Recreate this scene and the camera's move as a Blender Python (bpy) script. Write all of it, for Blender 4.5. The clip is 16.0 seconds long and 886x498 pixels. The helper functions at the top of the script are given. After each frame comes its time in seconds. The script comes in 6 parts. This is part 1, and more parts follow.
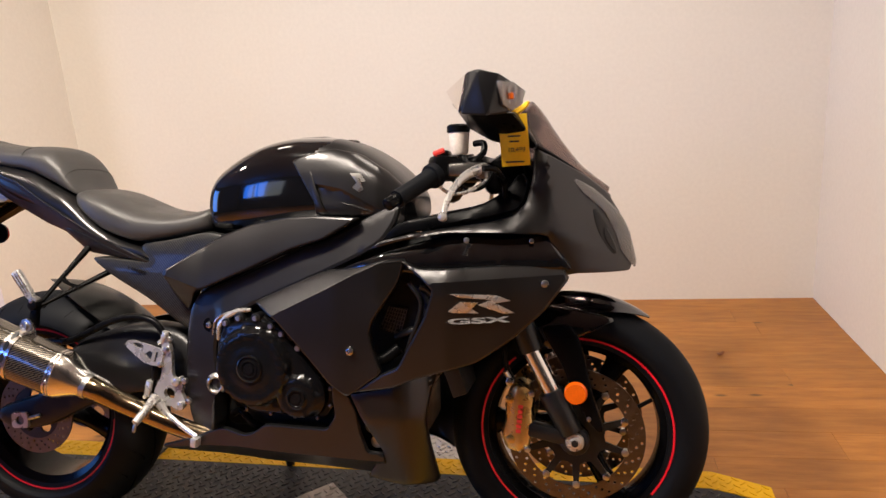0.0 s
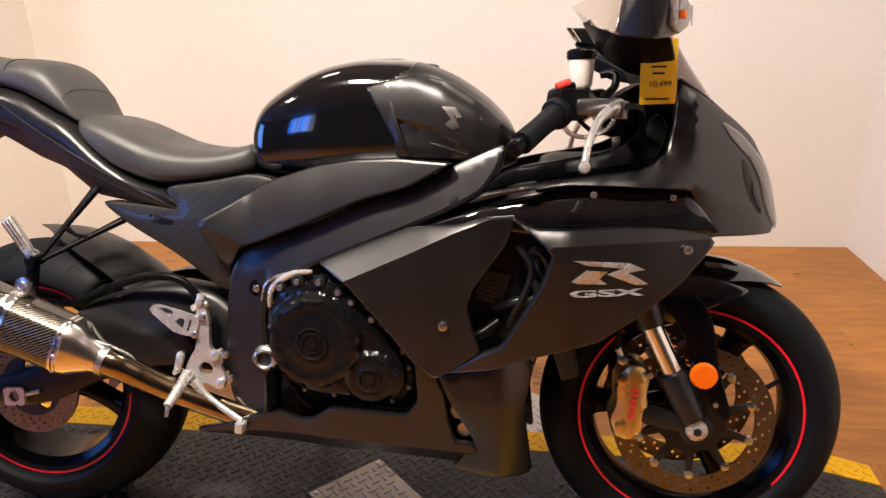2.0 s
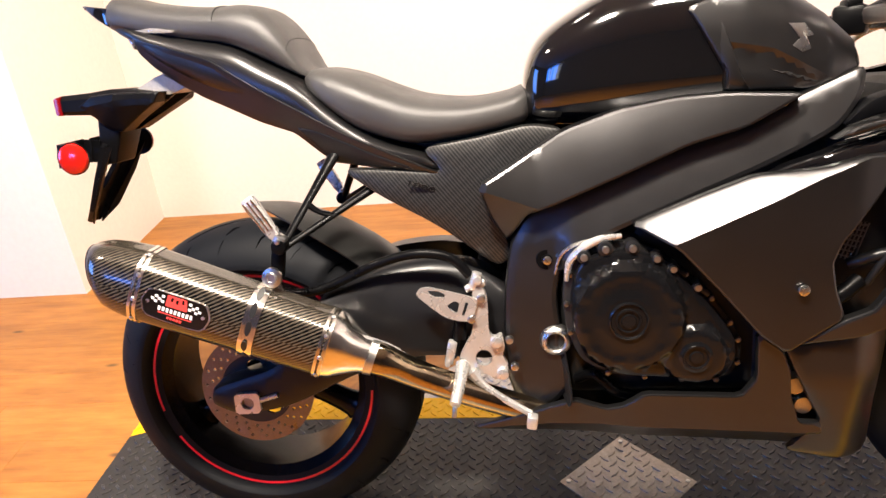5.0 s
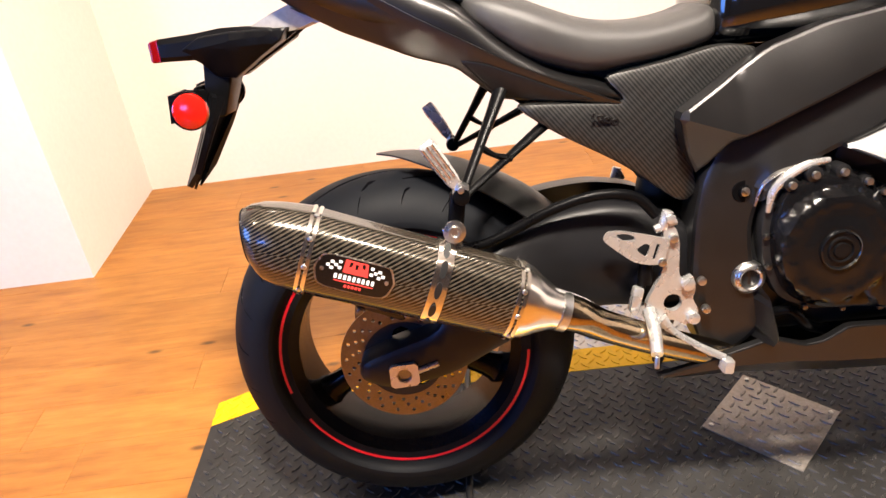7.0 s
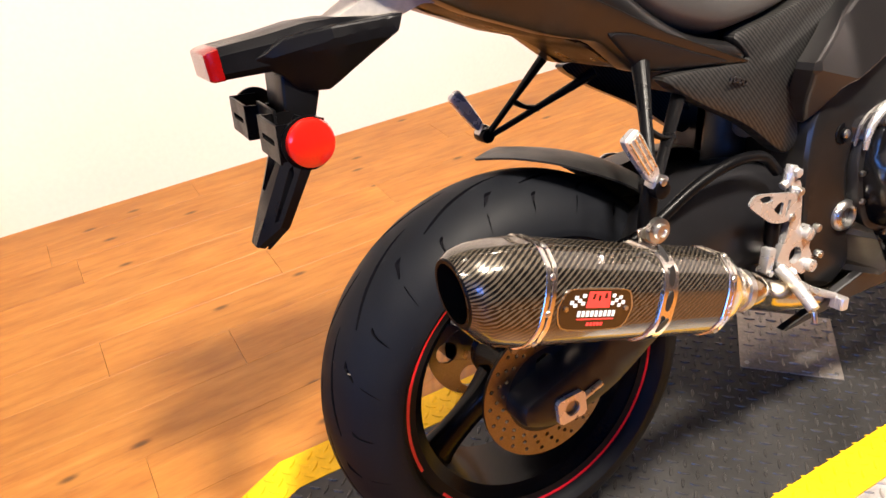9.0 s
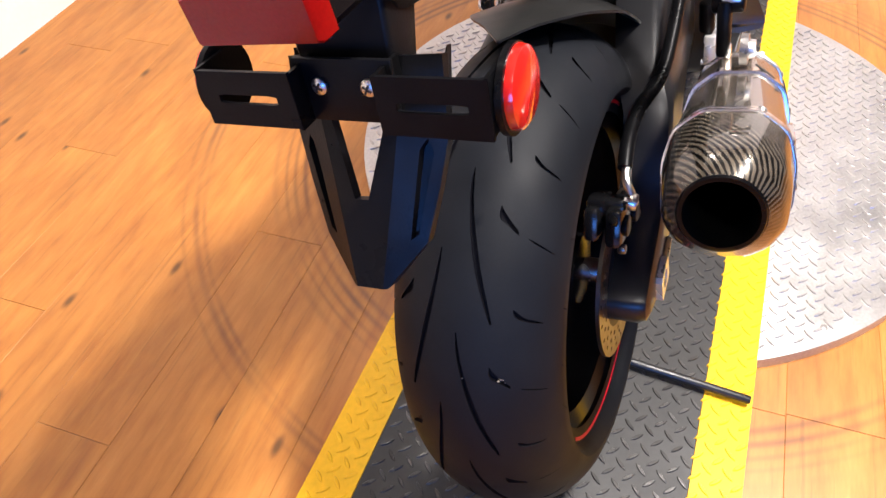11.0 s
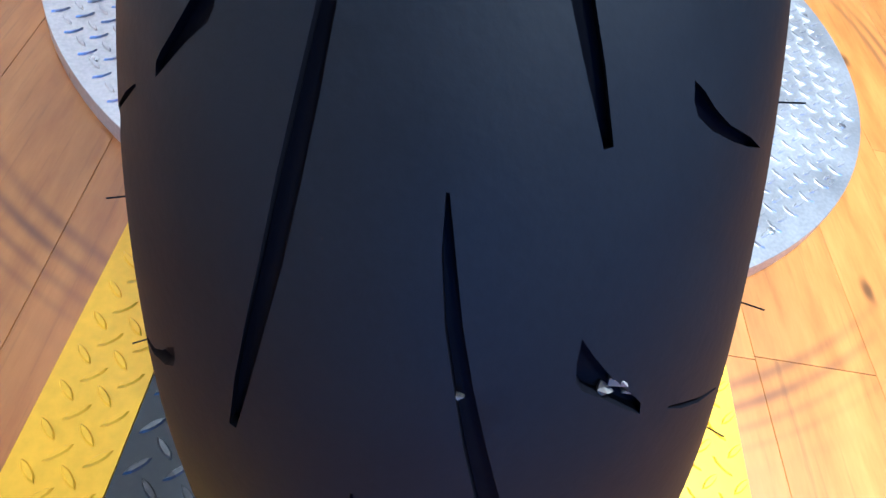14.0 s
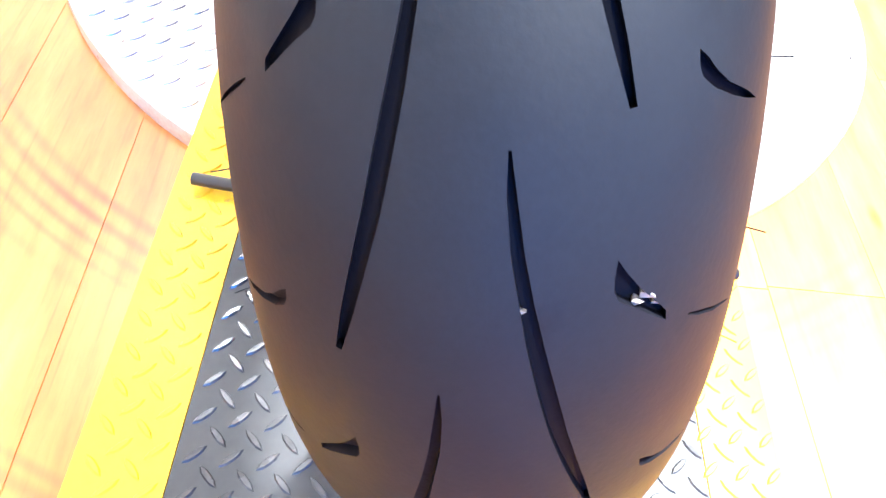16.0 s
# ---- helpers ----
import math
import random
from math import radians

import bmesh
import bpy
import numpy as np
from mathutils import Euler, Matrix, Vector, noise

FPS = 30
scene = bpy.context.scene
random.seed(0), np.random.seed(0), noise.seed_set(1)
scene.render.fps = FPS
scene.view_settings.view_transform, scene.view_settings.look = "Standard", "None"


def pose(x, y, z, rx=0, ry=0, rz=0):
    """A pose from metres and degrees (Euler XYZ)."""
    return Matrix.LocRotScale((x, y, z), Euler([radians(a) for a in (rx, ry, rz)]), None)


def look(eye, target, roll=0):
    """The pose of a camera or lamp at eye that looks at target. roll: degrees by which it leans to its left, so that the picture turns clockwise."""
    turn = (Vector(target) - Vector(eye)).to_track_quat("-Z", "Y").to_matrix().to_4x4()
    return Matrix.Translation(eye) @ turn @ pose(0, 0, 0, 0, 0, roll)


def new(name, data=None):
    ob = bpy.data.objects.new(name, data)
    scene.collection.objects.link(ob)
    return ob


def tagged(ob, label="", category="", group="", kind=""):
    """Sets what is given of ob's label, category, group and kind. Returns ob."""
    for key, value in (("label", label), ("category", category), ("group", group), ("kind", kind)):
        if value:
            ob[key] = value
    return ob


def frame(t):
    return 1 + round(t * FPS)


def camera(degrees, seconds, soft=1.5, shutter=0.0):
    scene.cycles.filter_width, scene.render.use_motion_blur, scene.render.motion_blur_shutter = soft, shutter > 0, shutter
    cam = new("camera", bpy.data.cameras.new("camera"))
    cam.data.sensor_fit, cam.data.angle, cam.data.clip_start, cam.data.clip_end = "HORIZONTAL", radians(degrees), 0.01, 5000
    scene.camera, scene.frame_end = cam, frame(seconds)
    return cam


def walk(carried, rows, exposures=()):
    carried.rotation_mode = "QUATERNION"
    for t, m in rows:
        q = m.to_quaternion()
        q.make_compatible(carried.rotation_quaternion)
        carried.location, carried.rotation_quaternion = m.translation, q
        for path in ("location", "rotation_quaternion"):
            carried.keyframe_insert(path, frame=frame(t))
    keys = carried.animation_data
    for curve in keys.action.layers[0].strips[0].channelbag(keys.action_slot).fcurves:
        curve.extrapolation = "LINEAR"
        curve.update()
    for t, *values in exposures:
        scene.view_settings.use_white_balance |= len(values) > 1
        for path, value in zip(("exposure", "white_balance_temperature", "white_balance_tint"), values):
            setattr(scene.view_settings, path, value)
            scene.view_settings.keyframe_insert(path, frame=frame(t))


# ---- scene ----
cam = camera(63.35, 16.0)

# --- camera path: seconds, eye, target, roll ---
PATH = [
    (0, (1.4579, -1.4923, 1.1760), (1.2486, -0.5523, 0.9067), -4.20),
    (0.5, (1.3939, -1.4876, 1.1752), (1.1770, -0.5460, 0.9178), -4.56),
    (1, (1.3027, -1.4027, 1.1719), (1.0742, -0.4706, 0.8911), -3.62),
    (1.5, (1.1927, -1.2932, 1.1732), (0.9863, -0.3769, 0.8299), -4.44),
    (2, (1.1019, -1.2584, 1.1586), (0.9669, -0.3387, 0.7900), -1.79),
    (2.5, (0.9359, -1.2758, 1.1620), (0.8404, -0.3449, 0.8092), -5.48),
    (3, (0.8166, -1.3011, 1.1445), (0.7118, -0.3783, 0.7737), -5.06),
    (3.5, (0.7601, -1.3084, 1.1423), (0.6391, -0.3854, 0.7768), -4.99),
    (3.7, (0.7480, -1.3053, 1.1423), (0.6155, -0.3827, 0.7800), -4.71),
    (5.8, (0.4475, -0.9804, 1.1051), (0.3218, -0.1218, 0.6080), -6.70),
    (6, (0.4433, -0.9677, 1.0986), (0.2908, -0.1182, 0.5934), -5.73),
    (6.5, (0.2707, -1.0122, 1.0929), (0.2022, -0.1417, 0.6056), -6.50),
    (7, (0.1101, -1.0261, 1.0948), (0.0913, -0.1567, 0.6010), -6.81),
    (7.5, (-0.0205, -0.9124, 1.0798), (0.0359, -0.0616, 0.5573), -5.75),
    (8, (-0.1298, -0.7772, 1.0956), (-0.0250, 0.0448, 0.5360), -5.32),
    (8.5, (-0.2828, -0.7083, 1.0960), (-0.0175, 0.0793, 0.5399), -3.23),
    (9, (-0.4617, -0.6622, 1.1031), (-0.0940, 0.0823, 0.5458), -4.94),
    (9.5, (-0.5386, -0.5214, 1.0782), (-0.1468, 0.1509, 0.4501), -5.47),
    (9.6, (-0.5435, -0.4841, 1.0786), (-0.1376, 0.1681, 0.4385), -5.75),
    (9.7, (-0.5542, -0.4395, 1.0748), (-0.1260, 0.1792, 0.4162), -6.33),
    (11.8, (-0.6349, 0.0230, 1.0334), (0.0248, 0.1474, 0.2923), 1.79),
    (12, (-0.6016, 0.0421, 1.0220), (0.0572, 0.1271, 0.2744), 3.84),
    (12.5, (-0.5272, 0.0733, 0.9337), (0.1152, 0.0726, 0.1674), 7.28),
    (13, (-0.4555, 0.1079, 0.7995), (0.1774, 0.0046, 0.0321), 13.95),
    (13.5, (-0.3996, 0.1084, 0.6468), (0.2167, 0.0135, -0.1349), 17.50),
    (14, (-0.3627, 0.0997, 0.5819), (0.2861, 0.0088, -0.1735), 17.22),
    (14.5, (-0.3563, 0.1008, 0.5772), (0.2723, 0.0240, -0.1967), 16.26),
    (15, (-0.3570, 0.1061, 0.5741), (0.2689, 0.0404, -0.2030), 14.62),
    (15.5, (-0.3663, 0.1111, 0.5767), (0.2571, 0.0463, -0.2025), 14.37),
    (16, (-0.3933, 0.1177, 0.6108), (0.2063, 0.0330, -0.1851), 13.85),
]
walk(cam, [(t, look(e, g, r)) for t, e, g, r in PATH],
     exposures=[(0.0, -0.42, 6500, 10), (1.5, -0.32, 6500, 10), (2.5, 0.1, 6500, 10), (3.5, 0.46, 6500, 10), (9.5, 0.44, 6500, 10), (12.0, 0.70, 5000, 11), (12.5, 0.80, 4650, 11), (13.0, 0.65, 4500, 10), (13.5, 0.57, 4400, 5), (14.0, 0.72, 4300, 0), (14.5, 1.40, 4450, 2), (15.0, 2.25, 4650, 3), (15.5, 2.66, 4850, 4), (16.0, 2.80, 5000, 5)])

# --- world and lights ---
world = bpy.data.worlds.new("sky")
scene.world = world
world.use_nodes = True
wn = world.node_tree
sky = wn.nodes.new("ShaderNodeTexSky")
sky.sky_type = "NISHITA"
sky.sun_disc = False
sky.sun_elevation = radians(35)
sky.sun_rotation = radians(200)
bg = wn.nodes["Background"]
bg.inputs["Strength"].default_value = 0.12
wn.links.new(sky.outputs["Color"], bg.inputs["Color"])


def area_lamp(name, eye, target, sx, sy, watts, colour):
    data = bpy.data.lights.new(name, "AREA")
    data.shape, data.size, data.size_y, data.energy, data.color = "RECTANGLE", sx, sy, watts, colour
    ob = new(name, data)
    ob.matrix_basis = look(eye, target)
    return ob


WARM = (1.0, 0.88, 0.75)
area_lamp("ceiling_lamp_and_fill", (0.15, -0.72, 2.63), (0.15, -0.72, 0), 0.24, 0.24, 130, WARM)
area_lamp("ceiling_lamp_and_fill", (0.92, -0.75, 2.63), (0.92, -0.75, 0), 0.26, 0.26, 40, WARM)
# the next three are added fills for wall and floor, with no known fixture
area_lamp("ceiling_lamp_and_fill", (1.45, 0.85, 2.63), (1.45, 0.85, 0), 0.26, 0.26, 15, WARM)
area_lamp("ceiling_lamp_and_fill", (-1.55, -0.60, 2.63), (-1.55, -0.60, 0), 0.3, 0.3, 30, WARM)
area_lamp("ceiling_lamp_and_fill", (-0.25, 0.80, 2.63), (-0.25, 0.80, 0), 0.26, 0.26, 4, WARM)
# daylight that comes in at the two panes of the shop window
for px in (-3.95, -3.00):
    area_lamp("window_light", (px, -5.46, 2.05), (px, 0, 2.05), 0.82, 0.9, 26, (0.03, 0.20, 1.0))
area_lamp("window_light", (-5.46, -1.40, 1.4), (0, -1.40, 1.4), 2.0, 1.7, 85, (0.06, 0.27, 1.0))


# --- materials ---
def mat(name, colour, rough=0.5, metal=0.0, var=0.12, scale=14.0, fine=160.0, bump=0.0, coat=0.0, rvar=0.08, spec=0.5):
    m = bpy.data.materials.new(name)
    m.use_nodes = True
    nt = m.node_tree
    b = nt.nodes["Principled BSDF"]
    co = nt.nodes.new("ShaderNodeTexCoord")
    n1 = nt.nodes.new("ShaderNodeTexNoise")
    n1.inputs["Scale"].default_value, n1.inputs["Detail"].default_value = scale, 5
    n2 = nt.nodes.new("ShaderNodeTexNoise")
    n2.inputs["Scale"].default_value, n2.inputs["Detail"].default_value = fine, 3
    for n in (n1, n2):
        nt.links.new(co.outputs["Object"], n.inputs["Vector"])
    mixn = nt.nodes.new("ShaderNodeMath")
    mixn.operation = "ADD"
    nt.links.new(n1.outputs["Fac"], mixn.inputs[0])
    nt.links.new(n2.outputs["Fac"], mixn.inputs[1])
    ramp = nt.nodes.new("ShaderNodeMapRange")
    ramp.inputs["From Min"].default_value, ramp.inputs["From Max"].default_value = 0.7, 1.3
    ramp.inputs["To Min"].default_value, ramp.inputs["To Max"].default_value = 1 - var, 1 + var
    nt.links.new(mixn.outputs[0], ramp.inputs["Value"])
    mul = nt.nodes.new("ShaderNodeVectorMath")
    mul.operation = "SCALE"
    mul.inputs[0].default_value = colour
    nt.links.new(ramp.outputs["Result"], mul.inputs["Scale"])
    nt.links.new(mul.outputs["Vector"], b.inputs["Base Color"])
    rr = nt.nodes.new("ShaderNodeMapRange")
    rr.inputs["From Min"].default_value, rr.inputs["From Max"].default_value = 0.3, 0.7
    rr.inputs["To Min"].default_value, rr.inputs["To Max"].default_value = max(0.02, rough - rvar), min(1, rough + rvar)
    nt.links.new(n1.outputs["Fac"], rr.inputs["Value"])
    nt.links.new(rr.outputs["Result"], b.inputs["Roughness"])
    b.inputs["Metallic"].default_value = metal
    b.inputs["Coat Weight"].default_value = coat
    b.inputs["Coat Roughness"].default_value = 0.04
    b.inputs["Specular IOR Level"].default_value = spec
    if bump:
        bp = nt.nodes.new("ShaderNodeBump")
        bp.inputs["Strength"].default_value, bp.inputs["Distance"].default_value = bump, 0.0015
        nt.links.new(n2.outputs["Fac"], bp.inputs["Height"])
        nt.links.new(bp.outputs["Normal"], b.inputs["Normal"])
    return m


def lens_mat(name, colour, rough=0.12, trans=0.6):
    m = mat(name, colour, rough, 0, 0.10, 60, 400, 0.06, coat=0.6)
    m.node_tree.nodes["Principled BSDF"].inputs["Transmission Weight"].default_value = trans
    return m


def carbon_mat(name, angle, pitch, lo, hi, rough, coat, wrapped=False):
    """Twill weave: two bands of fibre that cross, laid on the flat of the part."""
    m = bpy.data.materials.new(name)
    m.use_nodes = True
    nt = m.node_tree
    b = nt.nodes["Principled BSDF"]
    co = nt.nodes.new("ShaderNodeTexCoord")
    mp = nt.nodes.new("ShaderNodeMapping")
    mp.inputs["Rotation"].default_value = (0, radians(angle), 0)
    if wrapped:
        mp.inputs["Rotation"].default_value = (0, 0, radians(angle))
    nt.links.new(co.outputs["UV" if wrapped else "Object"], mp.inputs["Vector"])
    w = nt.nodes.new("ShaderNodeTexWave")
    w.wave_type, w.bands_direction, w.wave_profile = "BANDS", "X", "SIN"
    w.inputs["Scale"].default_value = 0.314 / pitch
    w.inputs["Distortion"].default_value = 0.0
    w2 = nt.nodes.new("ShaderNodeTexWave")
    w2.wave_type, w2.bands_direction = "BANDS", "Y" if wrapped else "Z"
    w2.inputs["Scale"].default_value = 0.314 / pitch * 0.33
    w2.inputs["Distortion"].default_value = 0.3
    for n in (w, w2):
        nt.links.new(mp.outputs["Vector"], n.inputs["Vector"])
    mul = nt.nodes.new("ShaderNodeMath")
    mul.operation = "MULTIPLY_ADD"
    mul.inputs[1].default_value, mul.inputs[2].default_value = 0.8, 0.0
    nt.links.new(w.outputs["Fac"], mul.inputs[0])
    add = nt.nodes.new("ShaderNodeMath")
    add.operation = "MULTIPLY_ADD"
    add.inputs[1].default_value = 0.2
    nt.links.new(w2.outputs["Fac"], add.inputs[0])
    nt.links.new(mul.outputs[0], add.inputs[2])
    ramp = nt.nodes.new("ShaderNodeValToRGB")
    ramp.color_ramp.elements[0].position, ramp.color_ramp.elements[1].position = 0.3, 0.7
    ramp.color_ramp.elements[0].color, ramp.color_ramp.elements[1].color = (*lo, 1), (*hi, 1)
    nt.links.new(add.outputs[0], ramp.inputs["Fac"])
    nt.links.new(ramp.outputs["Color"], b.inputs["Base Color"])
    b.inputs["Metallic"].default_value = 0.55
    b.inputs["Roughness"].default_value = rough
    b.inputs["Coat Weight"].default_value = coat
    b.inputs["Coat Roughness"].default_value = 0.03
    return m


def wood_mat():
    m = bpy.data.materials.new("wood_plank")
    m.use_nodes = True
    nt = m.node_tree
    b = nt.nodes["Principled BSDF"]
    co = nt.nodes.new("ShaderNodeTexCoord")
    oi = nt.nodes.new("ShaderNodeObjectInfo")
    off = nt.nodes.new("ShaderNodeVectorMath")
    off.operation = "MULTIPLY_ADD"
    off.inputs[1].default_value, off.inputs[2].default_value = (7.0, 13.0, 3.0), (0, 0, 0)
    nt.links.new(oi.outputs["Random"], off.inputs[0])
    add = nt.nodes.new("ShaderNodeVectorMath")
    nt.links.new(co.outputs["Object"], add.inputs[0])
    nt.links.new(off.outputs["Vector"], add.inputs[1])
    mp = nt.nodes.new("ShaderNodeMapping")
    mp.inputs["Scale"].default_value = (3.0, 16.0, 6.0)
    nt.links.new(add.outputs["Vector"], mp.inputs["Vector"])
    grain = nt.nodes.new("ShaderNodeTexNoise")
    grain.inputs["Scale"].default_value, grain.inputs["Detail"].default_value = 2.2, 8
    grain.inputs["Roughness"].default_value = 0.62
    nt.links.new(mp.outputs["Vector"], grain.inputs["Vector"])
    ramp = nt.nodes.new("ShaderNodeValToRGB")
    e = ramp.color_ramp.elements
    e[0].position, e[0].color = 0.25, (0.270, 0.090, 0.0105, 1)
    e[1].position, e[1].color = 0.75, (0.450, 0.190, 0.033, 1)
    mid = e.new(0.5)
    mid.color = (0.370, 0.142, 0.020, 1)
    nt.links.new(grain.outputs["Fac"], ramp.inputs["Fac"])
    # knots
    mk = nt.nodes.new("ShaderNodeMapping")
    mk.inputs["Scale"].default_value = (1.25, 3.1, 1.0)
    nt.links.new(add.outputs["Vector"], mk.inputs["Vector"])
    vor = nt.nodes.new("ShaderNodeTexVoronoi")
    vor.voronoi_dimensions = "2D"
    vor.inputs["Scale"].default_value = 1.1
    nt.links.new(mk.outputs["Vector"], vor.inputs["Vector"])
    kr = nt.nodes.new("ShaderNodeMapRange")
    kr.interpolation_type = "SMOOTHSTEP"
    kr.inputs["From Min"].default_value, kr.inputs["From Max"].default_value = 0.006, 0.042
    kr.inputs["To Min"].default_value, kr.inputs["To Max"].default_value = 0.28, 1.0
    nt.links.new(vor.outputs["Distance"], kr.inputs["Value"])
    mul = nt.nodes.new("ShaderNodeVectorMath")
    mul.operation = "SCALE"
    nt.links.new(ramp.outputs["Color"], mul.inputs[0])
    tone = nt.nodes.new("ShaderNodeMapRange")
    tone.inputs["To Min"].default_value, tone.inputs["To Max"].default_value = 0.94, 1.06
    nt.links.new(oi.outputs["Random"], tone.inputs["Value"])
    tk = nt.nodes.new("ShaderNodeMath")
    tk.operation = "MULTIPLY"
    nt.links.new(tone.outputs["Result"], tk.inputs[0])
    nt.links.new(kr.outputs["Result"], tk.inputs[1])
    ms = nt.nodes.new("ShaderNodeMapping")
    ms.inputs["Scale"].default_value = (2.2, 75.0, 1.0)
    nt.links.new(add.outputs["Vector"], ms.inputs["Vector"])
    streak = nt.nodes.new("ShaderNodeTexNoise")
    streak.inputs["Scale"].default_value, streak.inputs["Detail"].default_value, streak.inputs["Roughness"].default_value = 1.6, 5, 0.7
    nt.links.new(ms.outputs["Vector"], streak.inputs["Vector"])
    sr = nt.nodes.new("ShaderNodeMapRange")
    sr.inputs["From Min"].default_value, sr.inputs["From Max"].default_value = 0.30, 0.44
    sr.inputs["To Min"].default_value, sr.inputs["To Max"].default_value = 0.72, 1.0
    nt.links.new(streak.outputs["Fac"], sr.inputs["Value"])
    mb = nt.nodes.new("ShaderNodeMapping")
    mb.inputs["Scale"].default_value = (2.4, 5.5, 1.0)
    nt.links.new(add.outputs["Vector"], mb.inputs["Vector"])
    broad = nt.nodes.new("ShaderNodeTexNoise")
    broad.inputs["Scale"].default_value, broad.inputs["Detail"].default_value = 1.3, 3
    nt.links.new(mb.outputs["Vector"], broad.inputs["Vector"])
    brr = nt.nodes.new("ShaderNodeMapRange")
    brr.inputs["From Min"].default_value, brr.inputs["From Max"].default_value = 0.3, 0.7
    brr.inputs["To Min"].default_value, brr.inputs["To Max"].default_value = 0.90, 1.10
    nt.links.new(broad.outputs["Fac"], brr.inputs["Value"])
    t2 = nt.nodes.new("ShaderNodeMath")
    t2.operation = "MULTIPLY"
    nt.links.new(sr.outputs["Result"], t2.inputs[0])
    nt.links.new(brr.outputs["Result"], t2.inputs[1])
    t3 = nt.nodes.new("ShaderNodeMath")
    t3.operation = "MULTIPLY"
    nt.links.new(tk.outputs[0], t3.inputs[0])
    nt.links.new(t2.outputs[0], t3.inputs[1])
    nt.links.new(t3.outputs[0], mul.inputs["Scale"])
    # dark rubber scuffs in rings round the turntable
    geo = nt.nodes.new("ShaderNodeNewGeometry")
    rel = nt.nodes.new("ShaderNodeVectorMath")
    rel.operation = "SUBTRACT"
    rel.inputs[1].default_value = (0.73, 0.02, -0.032)
    nt.links.new(geo.outputs["Position"], rel.inputs[0])
    ln = nt.nodes.new("ShaderNodeVectorMath")
    ln.operation = "LENGTH"
    nt.links.new(rel.outputs["Vector"], ln.inputs[0])
    wob = nt.nodes.new("ShaderNodeTexNoise")
    wob.inputs["Scale"].default_value, wob.inputs["Detail"].default_value = 3.0, 4
    nt.links.new(geo.outputs["Position"], wob.inputs["Vector"])
    tot = None
    for r0, wd, amp in ((0.748, 0.011, 0.70), (0.772, 0.010, 0.80), (0.795, 0.008, 0.50), (0.815, 0.007, 0.40), (0.84, 0.012, 0.25), (0.995, 0.009, 0.50), (1.012, 0.012, 0.65), (1.04, 0.008, 0.30)):
        d = nt.nodes.new("ShaderNodeMath")
        d.operation = "SUBTRACT"
        d.inputs[1].default_value = r0
        nt.links.new(ln.outputs["Value"], d.inputs[0])
        ab = nt.nodes.new("ShaderNodeMath")
        ab.operation = "ABSOLUTE"
        nt.links.new(d.outputs[0], ab.inputs[0])
        mr = nt.nodes.new("ShaderNodeMapRange")
        mr.interpolation_type = "SMOOTHSTEP"
        mr.inputs["From Min"].default_value, mr.inputs["From Max"].default_value = 0.0, wd
        mr.inputs["To Min"].default_value, mr.inputs["To Max"].default_value = amp, 0.0
        nt.links.new(ab.outputs[0], mr.inputs["Value"])
        if tot is None:
            tot = mr.outputs["Result"]
        else:
            s = nt.nodes.new("ShaderNodeMath")
            s.operation = "ADD"
            nt.links.new(tot, s.inputs[0])
            nt.links.new(mr.outputs["Result"], s.inputs[1])
            tot = s.outputs[0]
    brk = nt.nodes.new("ShaderNodeMapRange")
    brk.inputs["From Min"].default_value, brk.inputs["From Max"].default_value = 0.36, 0.58
    nt.links.new(wob.outputs["Fac"], brk.inputs["Value"])
    fac = nt.nodes.new("ShaderNodeMath")
    fac.operation = "MULTIPLY"
    nt.links.new(tot, fac.inputs[0])
    nt.links.new(brk.outputs["Result"], fac.inputs[1])
    scuff = nt.nodes.new("ShaderNodeMix")
    scuff.data_type = "RGBA"
    scuff.inputs["B"].default_value = (0.11, 0.040, 0.014, 1)
    nt.links.new(fac.outputs[0], scuff.inputs["Factor"])
    nt.links.new(mul.outputs["Vector"], scuff.inputs["A"])
    nt.links.new(scuff.outputs["Result"], b.inputs["Base Color"])
    b.inputs["Roughness"].default_value = 0.42
    bp = nt.nodes.new("ShaderNodeBump")
    bp.inputs["Strength"].default_value, bp.inputs["Distance"].default_value = 0.25, 0.001
    nt.links.new(grain.outputs["Fac"], bp.inputs["Height"])
    nt.links.new(bp.outputs["Normal"], b.inputs["Normal"])
    return m


GLOSS = mat("gloss_black_paint", (0.003, 0.003, 0.0035), 0.08, 0, 0.1, 8, 300, coat=1.0, rvar=0.03)
SATIN = mat("satin_charcoal_paint", (0.060, 0.059, 0.060), 0.31, 0.93, 0.06, 10, 900, 0.04, rvar=0.03)
SATIN_DARK = mat("satin_black_paint", (0.007, 0.007, 0.008), 0.33, 0, 0.1, 10, 700, 0.05, rvar=0.04, spec=0.30)
ENGINE_M = mat("engine_cover_paint", (0.004, 0.004, 0.0045), 0.2, 0, 0.1, 10, 500, 0.04, rvar=0.04, spec=0.42)
RIM = mat("black_wheel_paint", (0.003, 0.003, 0.0035), 0.2, 0, 0.1, 10, 400, rvar=0.04, spec=0.12)
PIPE = mat("heat_tinted_steel", (0.36, 0.28, 0.18), 0.15, 1, 0.25, 9, 200, rvar=0.06)
PLASTIC = mat("black_plastic", (0.0024, 0.0024, 0.0028), 0.32, 0, 0.15, 20, 500, 0.10, spec=0.09)
TAIL_PLASTIC = mat("moulded_tail_plastic", (0.0035, 0.0035, 0.0042), 0.34, 0, 0.15, 20, 500, 0.10, spec=0.09)
# for black parts, and for the shade of hollows and holes put into colour
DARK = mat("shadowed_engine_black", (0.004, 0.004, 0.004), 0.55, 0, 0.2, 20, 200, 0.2)
